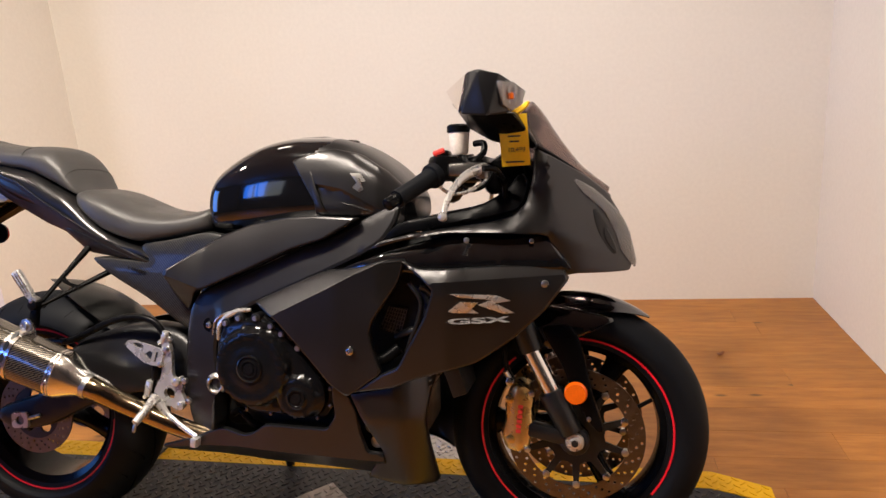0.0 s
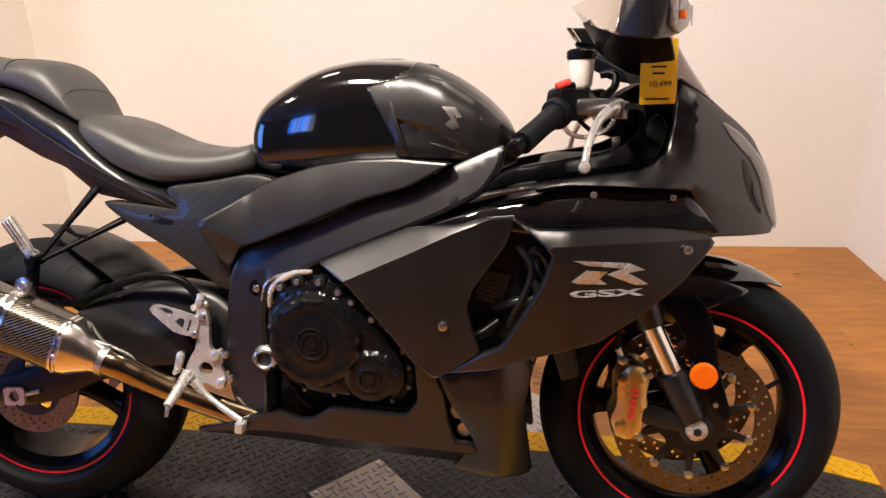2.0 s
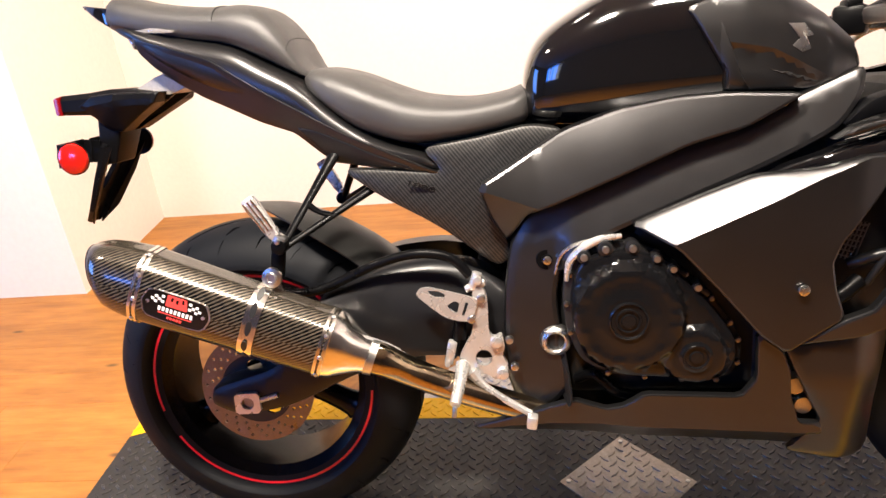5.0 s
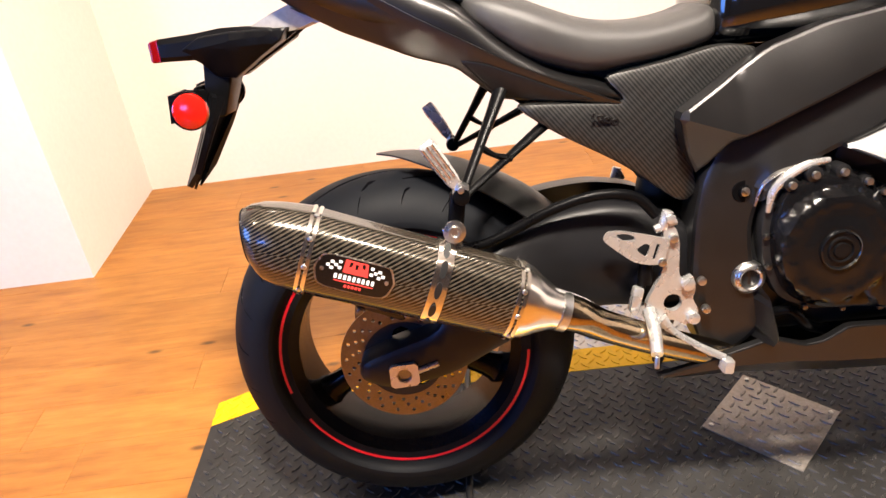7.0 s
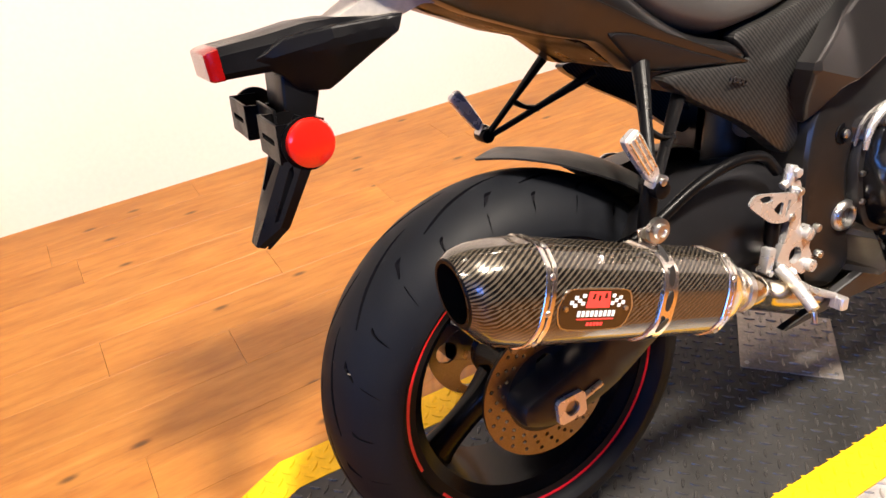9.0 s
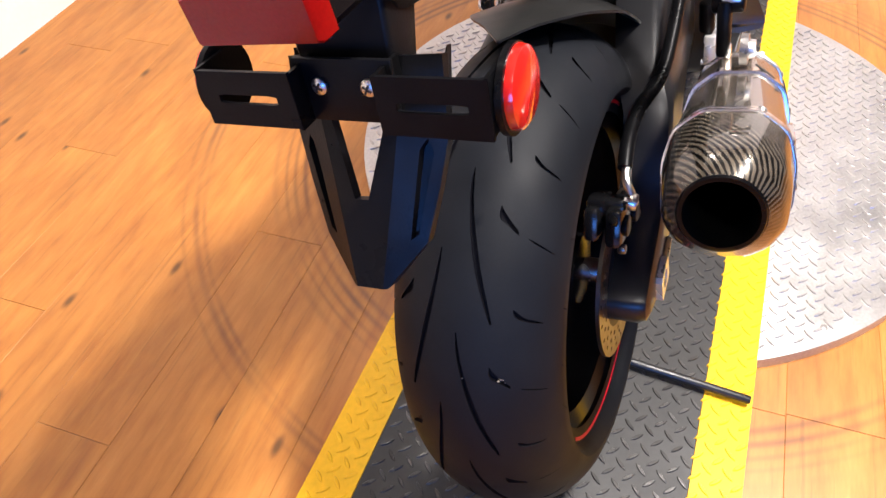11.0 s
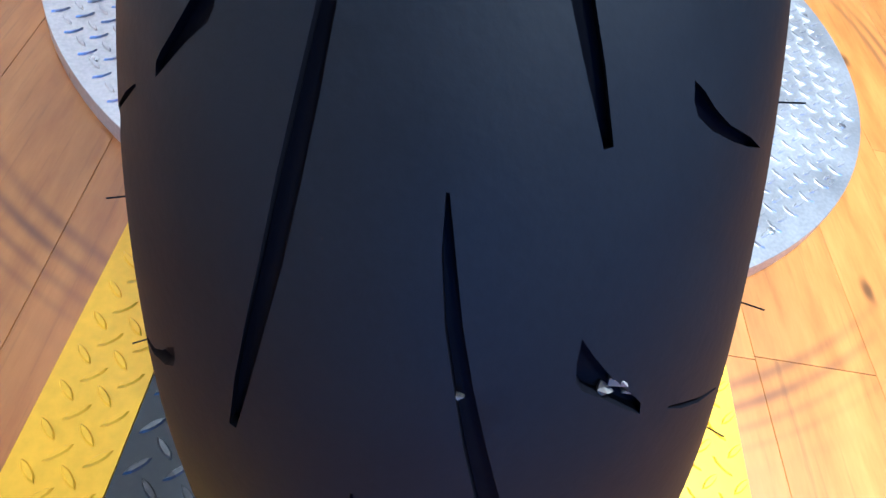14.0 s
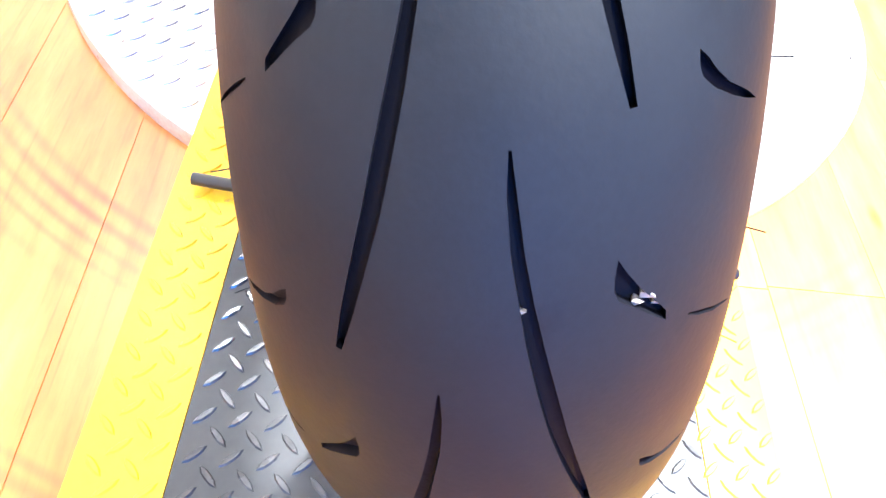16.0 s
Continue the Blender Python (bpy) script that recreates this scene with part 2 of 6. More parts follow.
# near-black without gloss: the darkness inside the silencer put into colour
BORE_SHADE = mat("bore_shade", (0.002, 0.002, 0.002), 1.0, 0, 0.2, 20, 200, 0.2, spec=0.0)
BORE_SHADE_DULL = BORE_SHADE.node_tree.nodes.new("ShaderNodeBsdfDiffuse")
BORE_SHADE_DULL.inputs["Color"].default_value = (0.003, 0.003, 0.003, 1)
BORE_SHADE.node_tree.links.new(BORE_SHADE_DULL.outputs[0], BORE_SHADE.node_tree.nodes["Material Output"].inputs["Surface"])
FRAME = mat("frame_black", (0.010, 0.010, 0.011), 0.36, 0.2, 0.1, 12, 500, 0.08)
SPAR_M = mat("satin_frame_paint", (0.060, 0.059, 0.060), 0.31, 0.9, 0.06, 12, 700, 0.05, rvar=0.03)
# black rubber tinted blue: the window light's cast put into the base colour
RUBBER = mat("tyre_rubber", (0.0042, 0.0050, 0.0070), 0.58, 0, 0.16, 18, 350, 0.06, rvar=0.06, spec=0.12)
# darker copy of the tyre rubber: shade inside the grooves put into colour
GROOVE = mat("groove_shade_rubber", (0.003, 0.003, 0.0045), 0.6, 0, 0.12, 30, 350, 0.1, spec=0.05)
LEATHER = mat("seat_vinyl", (0.038, 0.0365, 0.0355), 0.42, 0, 0.12, 14, 900, 0.35)
SEAM = mat("seat_thread", (0.012, 0.012, 0.012), 0.6, 0, 0.2, 30, 600)
CHROME = mat("polished_steel", (0.82, 0.78, 0.72), 0.2, 1, 0.06, 20, 300, rvar=0.05)
BOLT = mat("dark_bolt_steel", (0.22, 0.21, 0.20), 0.32, 1, 0.12, 30, 300)
STEEL = mat("steel", (0.55, 0.54, 0.52), 0.3, 1, 0.12, 30, 300, 0.05)
ALU = mat("satin_aluminium", (0.60, 0.59, 0.575), 0.28, 0.72, 0.08, 30, 400, 0.08)
DISC = mat("brake_steel", (0.17, 0.145, 0.12), 0.34, 1, 0.15, 40, 300, 0.05)
GOLD = mat("gold_anodised", (0.66, 0.46, 0.17), 0.30, 0.9, 0.1, 40, 400, 0.1)
RED_STRIPE = mat("red_tape", (0.75, 0.01, 0.03), 0.35, 0, 0.05)
RED_PRINT = mat("red_print", (0.72, 0.05, 0.04), 0.45, 0, 0.05)
WHITE_PRINT = mat("white_print", (0.75, 0.75, 0.73), 0.45, 0, 0.05)
BLUE = mat("blue_anodised", (0.03, 0.12, 0.5), 0.3, 0.6, 0.05)
RED_LENS = lens_mat("red_lens", (0.52, 0.010, 0.005), 0.15, 0.15)
TAIL_LENS = lens_mat("tail_lamp_lens", (0.17, 0.002, 0.002), 0.10, 0.1)
TAIL_LENS.node_tree.nodes["Principled BSDF"].inputs["Coat Weight"].default_value = 0.1
TAIL_LENS.node_tree.nodes["Principled BSDF"].inputs["Specular IOR Level"].default_value = 0.25
AMBER_LENS = lens_mat("amber_lens", (0.90, 0.15, 0.006), 0.15, 0.15)
CLEAR_LENS = lens_mat("clear_lens", (0.92, 0.90, 0.88), 0.05, 0.93)
LAMP_LENS = lens_mat("turn_lamp_plastic", (0.86, 0.82, 0.80), 0.10, 0.75)
SMOKE = lens_mat("smoked_screen", (0.42, 0.34, 0.32), 0.03, 0.95)
SMOKE.node_tree.nodes["Principled BSDF"].inputs["IOR"].default_value = 1.1
CHIP = mat("pale_stone", (0.13, 0.115, 0.10), 0.7, 0, 0.2, 200, 600)
TAG = mat("yellow_card", (0.92, 0.56, 0.01), 0.6, 0, 0.06)
INK = mat("black_ink", (0.02, 0.02, 0.03), 0.6, 0, 0.05)
BOARD = mat("black_tread_plate", (0.018, 0.0172, 0.0165), 0.52, 0.0, 0.3, 6, 120, 0.15, rvar=0.12, spec=0.45)
BOARD_T = mat("black_tread_lozenge", (0.060, 0.057, 0.054), 0.28, 0.35, 0.3, 12, 160, 0.1, rvar=0.12)
YELLOW = mat("yellow_paint", (0.82, 0.46, 0.004), 0.46, 0, 0.10, 7, 90, 0.1, spec=0.28)
TREAD = mat("bare_tread_plate", (0.50, 0.48, 0.46), 0.36, 0.75, 0.16, 9, 200, 0.1, rvar=0.1)
COVER_M = mat("worn_tread_plate", (0.30, 0.27, 0.24), 0.42, 0.7, 0.25, 9, 160, 0.15, rvar=0.1)
# dimness of the far room put into the wall colour, so little light returns
ROOM_DARK = mat("far_room_low_bounce", (0.09, 0.077, 0.066), 0.8, 0, 0.05, 1.3, 60)
WALL = mat("painted_wall", (0.80, 0.765, 0.71), 0.75, 0, 0.03, 1.3, 60, 0.12)
CEIL = mat("ceiling_paint", (0.31, 0.29, 0.265), 0.85, 0, 0.03, 2, 60)
SUBFLOOR = mat("floor_joint", (0.060, 0.030, 0.014), 0.8, 0, 0.1)
WOOD = wood_mat()
CARBON = carbon_mat("carbon_gloss", 48, 0.0058, (0.003, 0.0028, 0.0025), (0.11, 0.092, 0.068), 0.27, 0.75, True)
CARBON_M = carbon_mat("carbon_satin", 38, 0.0052, (0.012, 0.012, 0.012), (0.045, 0.044, 0.042), 0.42, 0.2)


# --- mesh helpers ---
def part(name, bm, material, parent, label="", smooth=35.0):
    bmesh.ops.recalc_face_normals(bm, faces=bm.faces)
    lim = radians(smooth)
    for f in bm.faces:
        f.smooth = True
    for e in bm.edges:
        e.smooth = len(e.link_faces) == 2 and e.calc_face_angle(0.0) < lim
    me = bpy.data.meshes.new(name)
    bm.to_mesh(me)
    bm.free()
    for m in material if isinstance(material, (list, tuple)) else (material,):
        me.materials.append(m)
    ob = new(name, me)
    if parent is not None:
        ob.parent = parent
    if label:
        tagged(ob, label)
    return ob


def thing(name, label, category, m=None, group="", kind=""):
    ob = new(name)
    if m is not None:
        ob.matrix_basis = m
    return tagged(ob, label, category, group, kind)


def box(sx, sy, sz, m=None, bevel=0.0, segs=2):
    bm = bmesh.new()
    bmesh.ops.create_cube(bm, size=1.0)
    bmesh.ops.scale(bm, vec=(sx, sy, sz), verts=bm.verts)
    if bevel:
        bmesh.ops.bevel(bm, geom=bm.edges[:], offset=bevel, segments=segs, profile=0.5, affect="EDGES")
    if m is not None:
        bm.transform(m)
    return bm


def join(*bms):
    out = bms[0]
    for b in bms[1:]:
        me = bpy.data.meshes.new("tmp")
        b.to_mesh(me)
        b.free()
        out.from_mesh(me)
        bpy.data.meshes.remove(me)
    return out


def lathe(profile, n=64, closed=False):
    """Spins (r, y) pairs round the y axis."""
    bm = bmesh.new()
    rings = []
    for r, y in profile:
        rings.append([bm.verts.new((r * math.cos(2 * math.pi * i / n), y, r * math.sin(2 * math.pi * i / n))) for i in range(n)])
    pairs = list(zip(rings, rings[1:])) + ([(rings[-1], rings[0])] if closed else [])
    for a, b in pairs:
        for i in range(n):
            bm.faces.new((a[i], a[(i + 1) % n], b[(i + 1) % n], b[i]))
    if not closed:
        for ring in (rings[0], rings[-1]):
            bm.faces.new(ring)
    return bm


def cyl(a, b, r, n=16, bevel=0.0, r2=None):
    """A rod from a to b."""
    a, b = Vector(a), Vector(b)
    d = b - a
    bm = bmesh.new()
    bmesh.ops.create_cone(bm, cap_ends=True, segments=n, radius1=r, radius2=r if r2 is None else r2, depth=d.length)
    if bevel:
        es = [e for e in bm.edges if any(len(f.verts) > 4 for f in e.link_faces)]
        bmesh.ops.bevel(bm, geom=es, offset=bevel, segments=2, profile=0.5, affect="EDGES")
    bm.transform(Matrix.Translation((a + b) / 2) @ d.to_track_quat("Z", "Y").to_matrix().to_4x4())
    return bm


def curve_pts(pts, per=6):
    pts = [Vector(p) for p in pts]
    out = []
    for i in range(len(pts) - 1):
        p0, p1, p2, p3 = pts[max(i - 1, 0)], pts[i], pts[i + 1], pts[min(i + 2, len(pts) - 1)]
        for k in range(per):
            t = k / per
            out.append(0.5 * ((2 * p1) + (p2 - p0) * t + (2 * p0 - 5 * p1 + 4 * p2 - p3) * t * t + (3 * p1 - p0 - 3 * p2 + p3) * t ** 3))
    return out + [pts[-1]]


def tube(pts, r, n=12, per=6, flat=1.0):
    """A pipe along a smooth line; r is one radius or one for each point."""
    line = curve_pts(pts, per)
    rs = [r] * len(pts) if isinstance(r, (int, float)) else list(r)
    bm, rings, up = bmesh.new(), [], Vector((0, 0, 1))
    for i, p in enumerate(line):
        d = (line[min(i + 1, len(line) - 1)] - line[max(i - 1, 0)]).normalized()
        side = d.cross(up)
        side = side.normalized() if side.length > 1e-4 else Vector((0, 1, 0))
        top = side.cross(d).normalized()
        k = min(i / per, len(rs) - 1.0)
        j = min(int(k), len(rs) - 2) if len(rs) > 1 else 0
        rad = rs[j] + (rs[min(j + 1, len(rs) - 1)] - rs[j]) * (k - j)
        rings.append([bm.verts.new(p + side * (rad * math.cos(a)) + top * (rad * flat * math.sin(a)))
                      for a in (2 * math.pi * q / n for q in range(n))])
    for a, b in zip(rings, rings[1:]):
        for i in range(n):
            bm.faces.new((a[i], a[(i + 1) % n], b[(i + 1) % n], b[i]))
    bm.faces.new(rings[0])
    bm.faces.new(rings[-1])
    return bm


def loft(rings, caps=True):
    bm = bmesh.new()
    vs = [[bm.verts.new(p) for p in ring] for ring in rings]
    n = len(vs[0])
    for a, b in zip(vs, vs[1:]):
        for i in range(n):
            bm.faces.new((a[i], a[(i + 1) % n], b[(i + 1) % n], b[i]))
    if caps:
        bm.faces.new(vs[0])
        bm.faces.new(vs[-1])
    return bm


def lerp_rows(rows, per):
    """Smooth rows of numbers, so that a loft has no kinks."""
    rows = [np.array(r, float) for r in rows]
    out = []
    for i in range(len(rows) - 1):
        p0, p1, p2, p3 = rows[max(i - 1, 0)], rows[i], rows[i + 1], rows[min(i + 2, len(rows) - 1)]
        for k in range(per):
            t = k / per
            out.append(0.5 * (2 * p1 + (p2 - p0) * t + (2 * p0 - 5 * p1 + 4 * p2 - p3) * t * t + (3 * p1 - p0 - 3 * p2 + p3) * t ** 3))
    return out + [rows[-1]]


def oval(x, w, zb, zt, n=28, e=2.5, mid=0.5):
    """A rounded section across the machine at x: half width w, from zb up to zt, widest at mid."""
    zc = zb + (zt - zb) * mid
    ring = []
    for i in range(n):
        a = 2 * math.pi * i / n
        c, s = math.cos(a), math.sin(a)
        h = (zt - zc) if s > 0 else (zc - zb)
        ring.append((x, w * math.copysign(abs(c) ** (2 / e), c), zc + h * math.copysign(abs(s) ** (2 / e), s)))
    return ring


def soften(pts, rounds=2, k=0.18):
    pts = [tuple(p) for p in pts]
    for _ in range(rounds):
        out = []
        for a, b in zip(pts, pts[1:] + pts[:1]):
            out += [tuple(p + (q - p) * k for p, q in zip(a, b)), tuple(p + (q - p) * (1 - k) for p, q in zip(a, b))]
        pts, k = out, 0.25
    return pts


from mathutils.geometry import delaunay_2d_cdt


def panel(outline, depth, thick=0.012, edge=0.006, step=0.025, side=-1, rounds=2, k=0.18, creases=()):
    """A body panel: an outline in (x, z) whose skin lies depth(x, z) out from the middle plane, with rounded, turned-in edges
    and sharp lines along the creases."""
    base = soften(outline, rounds, k) if rounds else list(outline)
    pts = []
    for p, q in zip(base, base[1:] + base[:1]):
        n = max(1, round(math.dist(p, q) / (step * 0.6)))
        pts += [(p[0] + (q[0] - p[0]) * i / n, p[1] + (q[1] - p[1]) * i / n) for i in range(n)]
    A = np.array(pts)
    D = np.roll(A, -1, 0) - A
    L2 = (D ** 2).sum(1) + 1e-12

    def rim_dist(p):
        t = (((p - A) * D).sum(1) / L2).clip(0, 1)
        return math.sqrt(((A + D * t[:, None] - p) ** 2).sum(1).min())

    def inside(p):
        z0, z1 = A[:, 1], np.roll(A[:, 1], -1)
        cross = (z0 > p[1]) != (z1 > p[1])
        xs = A[:, 0] + (p[1] - z0) * D[:, 0] / np.where(D[:, 1] == 0, 1e-12, D[:, 1])
        return bool(np.sum(cross & (xs > p[0])) % 2)

    verts, edges = [Vector(p) for p in pts], []
    turn = 1.0 if (A[:, 0] * np.roll(A[:, 1], -1) - np.roll(A[:, 0], -1) * A[:, 1]).sum() > 0 else -1.0
    for off in (edge * 0.3, edge):
        for i, p in enumerate(A):
            d = A[(i + 1) % len(A)] - A[i - 1]
            d /= math.hypot(*d) + 1e-12
            q = p + np.array((-d[1], d[0])) * turn * off
            if inside(q) and rim_dist(q) > off * 0.93:
                verts.append(Vector(q))
    kept = []
    for line in creases:
        prev = None
        for p, q in zip(line, line[1:]):
            n = max(1, round(math.dist(p, q) / step))
            for i in range(n + (q == line[-1])):
                c = np.array((p[0] + (q[0] - p[0]) * i / n, p[1] + (q[1] - p[1]) * i / n))
                if inside(c) and rim_dist(c) > edge * 0.4:
                    verts.append(Vector(c))
                    kept.append(c)
                    if prev is not None:
                        edges.append((prev, len(verts) - 1))
                    prev = len(verts) - 1
                else:
                    prev = None
    K = np.array(kept) if kept else None
    x0, z0 = A.min(0)
    x1, z1 = A.max(0)
    row, z = 0, z0 + step * 0.5
    while z < z1:
        x = x0 + step * (0.5 if row % 2 else 0.0)
        while x < x1:
            c = np.array((x, z))
            if inside(c) and rim_dist(c) > edge + step * 0.4 and (K is None or ((K - c) ** 2).sum(1).min() > (step * 0.45) ** 2):
                verts.append(Vector(c))
            x += step
        z += step * 0.87
        row += 1
    co, _, tris, _, _, _ = delaunay_2d_cdt(verts, edges, [list(range(len(pts)))], 1, 1e-6)
    bm = bmesh.new()
    vs = []
    for c in co:
        d = rim_dist(np.array((c[0], c[1])))
        q = max(edge - d, 0.0)
        inn = edge - math.sqrt(max(edge * edge - q * q, 0.0))
        vs.append(bm.verts.new((c[0], side * (depth(c[0], c[1]) - inn), c[1])))
    for f in tris:
        bm.faces.new([vs[i] for i in f])
    bmesh.ops.delete(bm, geom=[v for v in bm.verts if not v.link_faces], context="VERTS")
    rim = [e for e in bm.edges if len(e.link_faces) == 1]
    ext = bmesh.ops.extrude_edge_only(bm, edges=rim)
    for v in (g for g in ext["geom"] if isinstance(g, bmesh.types.BMVert)):
        v.co.y -= side * thick
    return bm


def both(name, outline, depth, material, parent, label="", smooth=35.0, **kw):
    """The panel on the right side and its twin on the left."""
    part(name, panel(outline, depth, side=-1, **kw), material, parent, label, smooth)
    part(name, panel(outline, depth, side=1, **kw), material, parent, label, smooth)


def bolt(at, r, h, parent, material, name="bolt", direction=(0, -1, 0)):
    a = Vector(at)
    d = Vector(direction).normalized()
    bm = join(cyl(a, a + d * h, r, 12, r * 0.25), cyl(a + d * h * 0.9, a + d * h * 1.05, r * 0.5, 6))
    return part(name, bm, material, parent)


def words(text, size, m, material, parent, name="lettering", depth=0.0006, bold=0.0):
    cu = bpy.data.curves.new(name, "FONT")
    cu.body, cu.size, cu.extrude, cu.align_x, cu.align_y = text, size, depth, "CENTER", "CENTER"
    cu.offset = bold
    tmp = new(name, cu)
    me = bpy.data.meshes.new_from_object(tmp.evaluated_get(bpy.context.evaluated_depsgraph_get()))
    bpy.data.objects.remove(tmp)
    me.materials.clear()
    me.materials.append(material)
    ob = new(name, me)
    ob.parent = parent
    ob.matrix_basis = m
    return ob


def plate(outer, holes, y0, y1):
    """A flat plate in the x-z plane with holes through it, from y0 to y1."""
    from mathutils.geometry import delaunay_2d_cdt
    vs, fs = [], []
    for loop in (outer, *holes):
        if sum(p[0] * q[1] - q[0] * p[1] for p, q in zip(loop, loop[1:] + loop[:1])) < 0:
            loop = loop[::-1]
        fs.append(list(range(len(vs), len(vs) + len(loop))))
        vs += [Vector(p) for p in loop]
    ov, _, of, _, _, ids = delaunay_2d_cdt(vs, [], fs, 0, 1e-6, True)
    bm = bmesh.new()
    bv = [bm.verts.new((p[0], y0, p[1])) for p in ov]
    for f, i in zip(of, ids):
        if 0 in i and len(i) == 1:
            bm.faces.new([bv[j] for j in f])
    bmesh.ops.delete(bm, geom=[v for v in bm.verts if not v.link_faces], context="VERTS")
    ext = bmesh.ops.extrude_face_region(bm, geom=bm.faces[:])
    for v in (g for g in ext["geom"] if isinstance(g, bmesh.types.BMVert)):
        v.co.y = y1
    return bm


def circle(r, n, cx=0.0, cz=0.0, a0=0.0):
    return [(cx + r * math.cos(a0 + 2 * math.pi * i / n), cz + r * math.sin(a0 + 2 * math.pi * i / n)) for i in range(n)]


def hull(points, bevel=0.004):
    bm = bmesh.new()
    for p in points:
        bm.verts.new(p)
    bmesh.ops.convex_hull(bm, input=bm.verts[:])
    bmesh.ops.delete(bm, geom=[v for v in bm.verts if not v.link_faces], context="VERTS")
    bmesh.ops.dissolve_limit(bm, angle_limit=radians(6), verts=bm.verts[:], edges=bm.edges[:])
    if bevel:
        bmesh.ops.bevel(bm, geom=bm.edges[:], offset=bevel, segments=3, profile=0.5, affect="EDGES", clamp_overlap=True)
    return bm


# --- the room ---
ROOM = Matrix.Rotation(radians(2.1), 4, "Z")
ZF = -0.032
CEIL_Z = 2.7


def slab(name, x0, x1, y0, y1, z0, z1, material, label, category):
    ob = part(name, box(x1 - x0, y1 - y0, z1 - z0, pose((x0 + x1) / 2, (y0 + y1) / 2, (z0 + z1) / 2)), material, None)
    ob.matrix_basis = ROOM
    return tagged(ob, label, category, kind="structure")


slab("floor", -5.5, 2.6, -5.5, 1.9, ZF - 0.1, ZF - 0.004, SUBFLOOR, "brown wood-look plank floor of the showroom", "floor")
floor = bpy.data.objects["floor"]
slab("wall_north", -1.045, 2.60, 1.75, 1.87, ZF, CEIL_Z, WALL, "cream painted plain wall behind the motorcycle", "wall")
slab("wall_north_west", -5.5, -1.045, 1.06, 1.87, ZF, CEIL_Z, WALL, "cream painted wall that stands out beside the alcove", "wall")
slab("wall_east", 2.48, 2.60, -1.2, 1.75, ZF, CEIL_Z, WALL, "cream painted plain side wall", "wall")
# unseen walls that close the room, dark brown to cut bounce light
slab("wall_south_east", 2.48, 2.60, -5.5, -1.2, ZF, CEIL_Z, ROOM_DARK, "unseen plain side wall, darkened to cut bounce light", "wall")
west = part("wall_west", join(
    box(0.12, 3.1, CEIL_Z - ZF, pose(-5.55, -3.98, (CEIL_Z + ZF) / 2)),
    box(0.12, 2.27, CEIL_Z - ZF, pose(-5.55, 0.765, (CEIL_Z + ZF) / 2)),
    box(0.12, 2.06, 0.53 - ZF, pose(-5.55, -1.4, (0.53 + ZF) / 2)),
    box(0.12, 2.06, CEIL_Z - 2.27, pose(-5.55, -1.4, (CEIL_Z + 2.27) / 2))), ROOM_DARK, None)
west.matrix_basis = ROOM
tagged(west, "unseen wall with a window opening, darkened to cut bounce light", "wall", kind="structure")
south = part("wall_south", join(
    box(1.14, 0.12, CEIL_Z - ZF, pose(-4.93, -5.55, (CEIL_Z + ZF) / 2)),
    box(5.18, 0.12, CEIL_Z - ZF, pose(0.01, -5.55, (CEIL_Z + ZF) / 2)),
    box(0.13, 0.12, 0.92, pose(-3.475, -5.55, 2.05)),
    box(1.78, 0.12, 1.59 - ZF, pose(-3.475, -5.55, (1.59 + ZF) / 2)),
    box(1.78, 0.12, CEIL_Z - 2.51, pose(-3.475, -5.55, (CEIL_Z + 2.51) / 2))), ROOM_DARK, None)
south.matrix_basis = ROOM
tagged(south, "unseen wall with a two-pane window opening, darkened to cut bounce light", "wall", kind="structure")
slab("ceiling", -5.6, 2.60, -5.6, 1.87, CEIL_Z, CEIL_Z + 0.1, CEIL, "plain painted ceiling", "ceiling")

# floor planks, laid along the alcove wall
PW, PL = 0.15, 1.37


def plank_mesh(length):
    bm = box(length - 0.0006, PW - 0.0002, 0.006, pose(0, 0, -0.003))
    top = [e for e in bm.edges if all(v.co.z > -0.001 for v in e.verts)]
    bmesh.ops.bevel(bm, geom=top, offset=0.0006, segments=1, profile=0.5, affect="EDGES")
    me = bpy.data.meshes.new("plank")
    bm.to_mesh(me)
    bm.free()
    me.materials.append(WOOD)
    return me


PLANK_MESHES = {}
rng = random.Random(7)
JOINTS = {0: -0.57, 1: 0.21, 2: -0.303, 3: -0.59, 4: -0.10}
for row in range(-39, 9):
    y = 0.41 + PW * row + PW / 2
    start = JOINTS.get(row, rng.uniform(0, PL))
    x = start - PL * math.ceil((start + 5.4) / PL)
    while x < 2.48:
        a, b = max(x, -5.4), min(x + PL, 2.48)
        if b - a > 0.03:
            key = round(b - a, 3)
            if key not in PLANK_MESHES:
                PLANK_MESHES[key] = plank_mesh(key)
            ob = new("plank", PLANK_MESHES[key])
            ob.parent = floor
            ob.matrix_basis = pose((a + b) / 2, y, ZF)
        x += PL


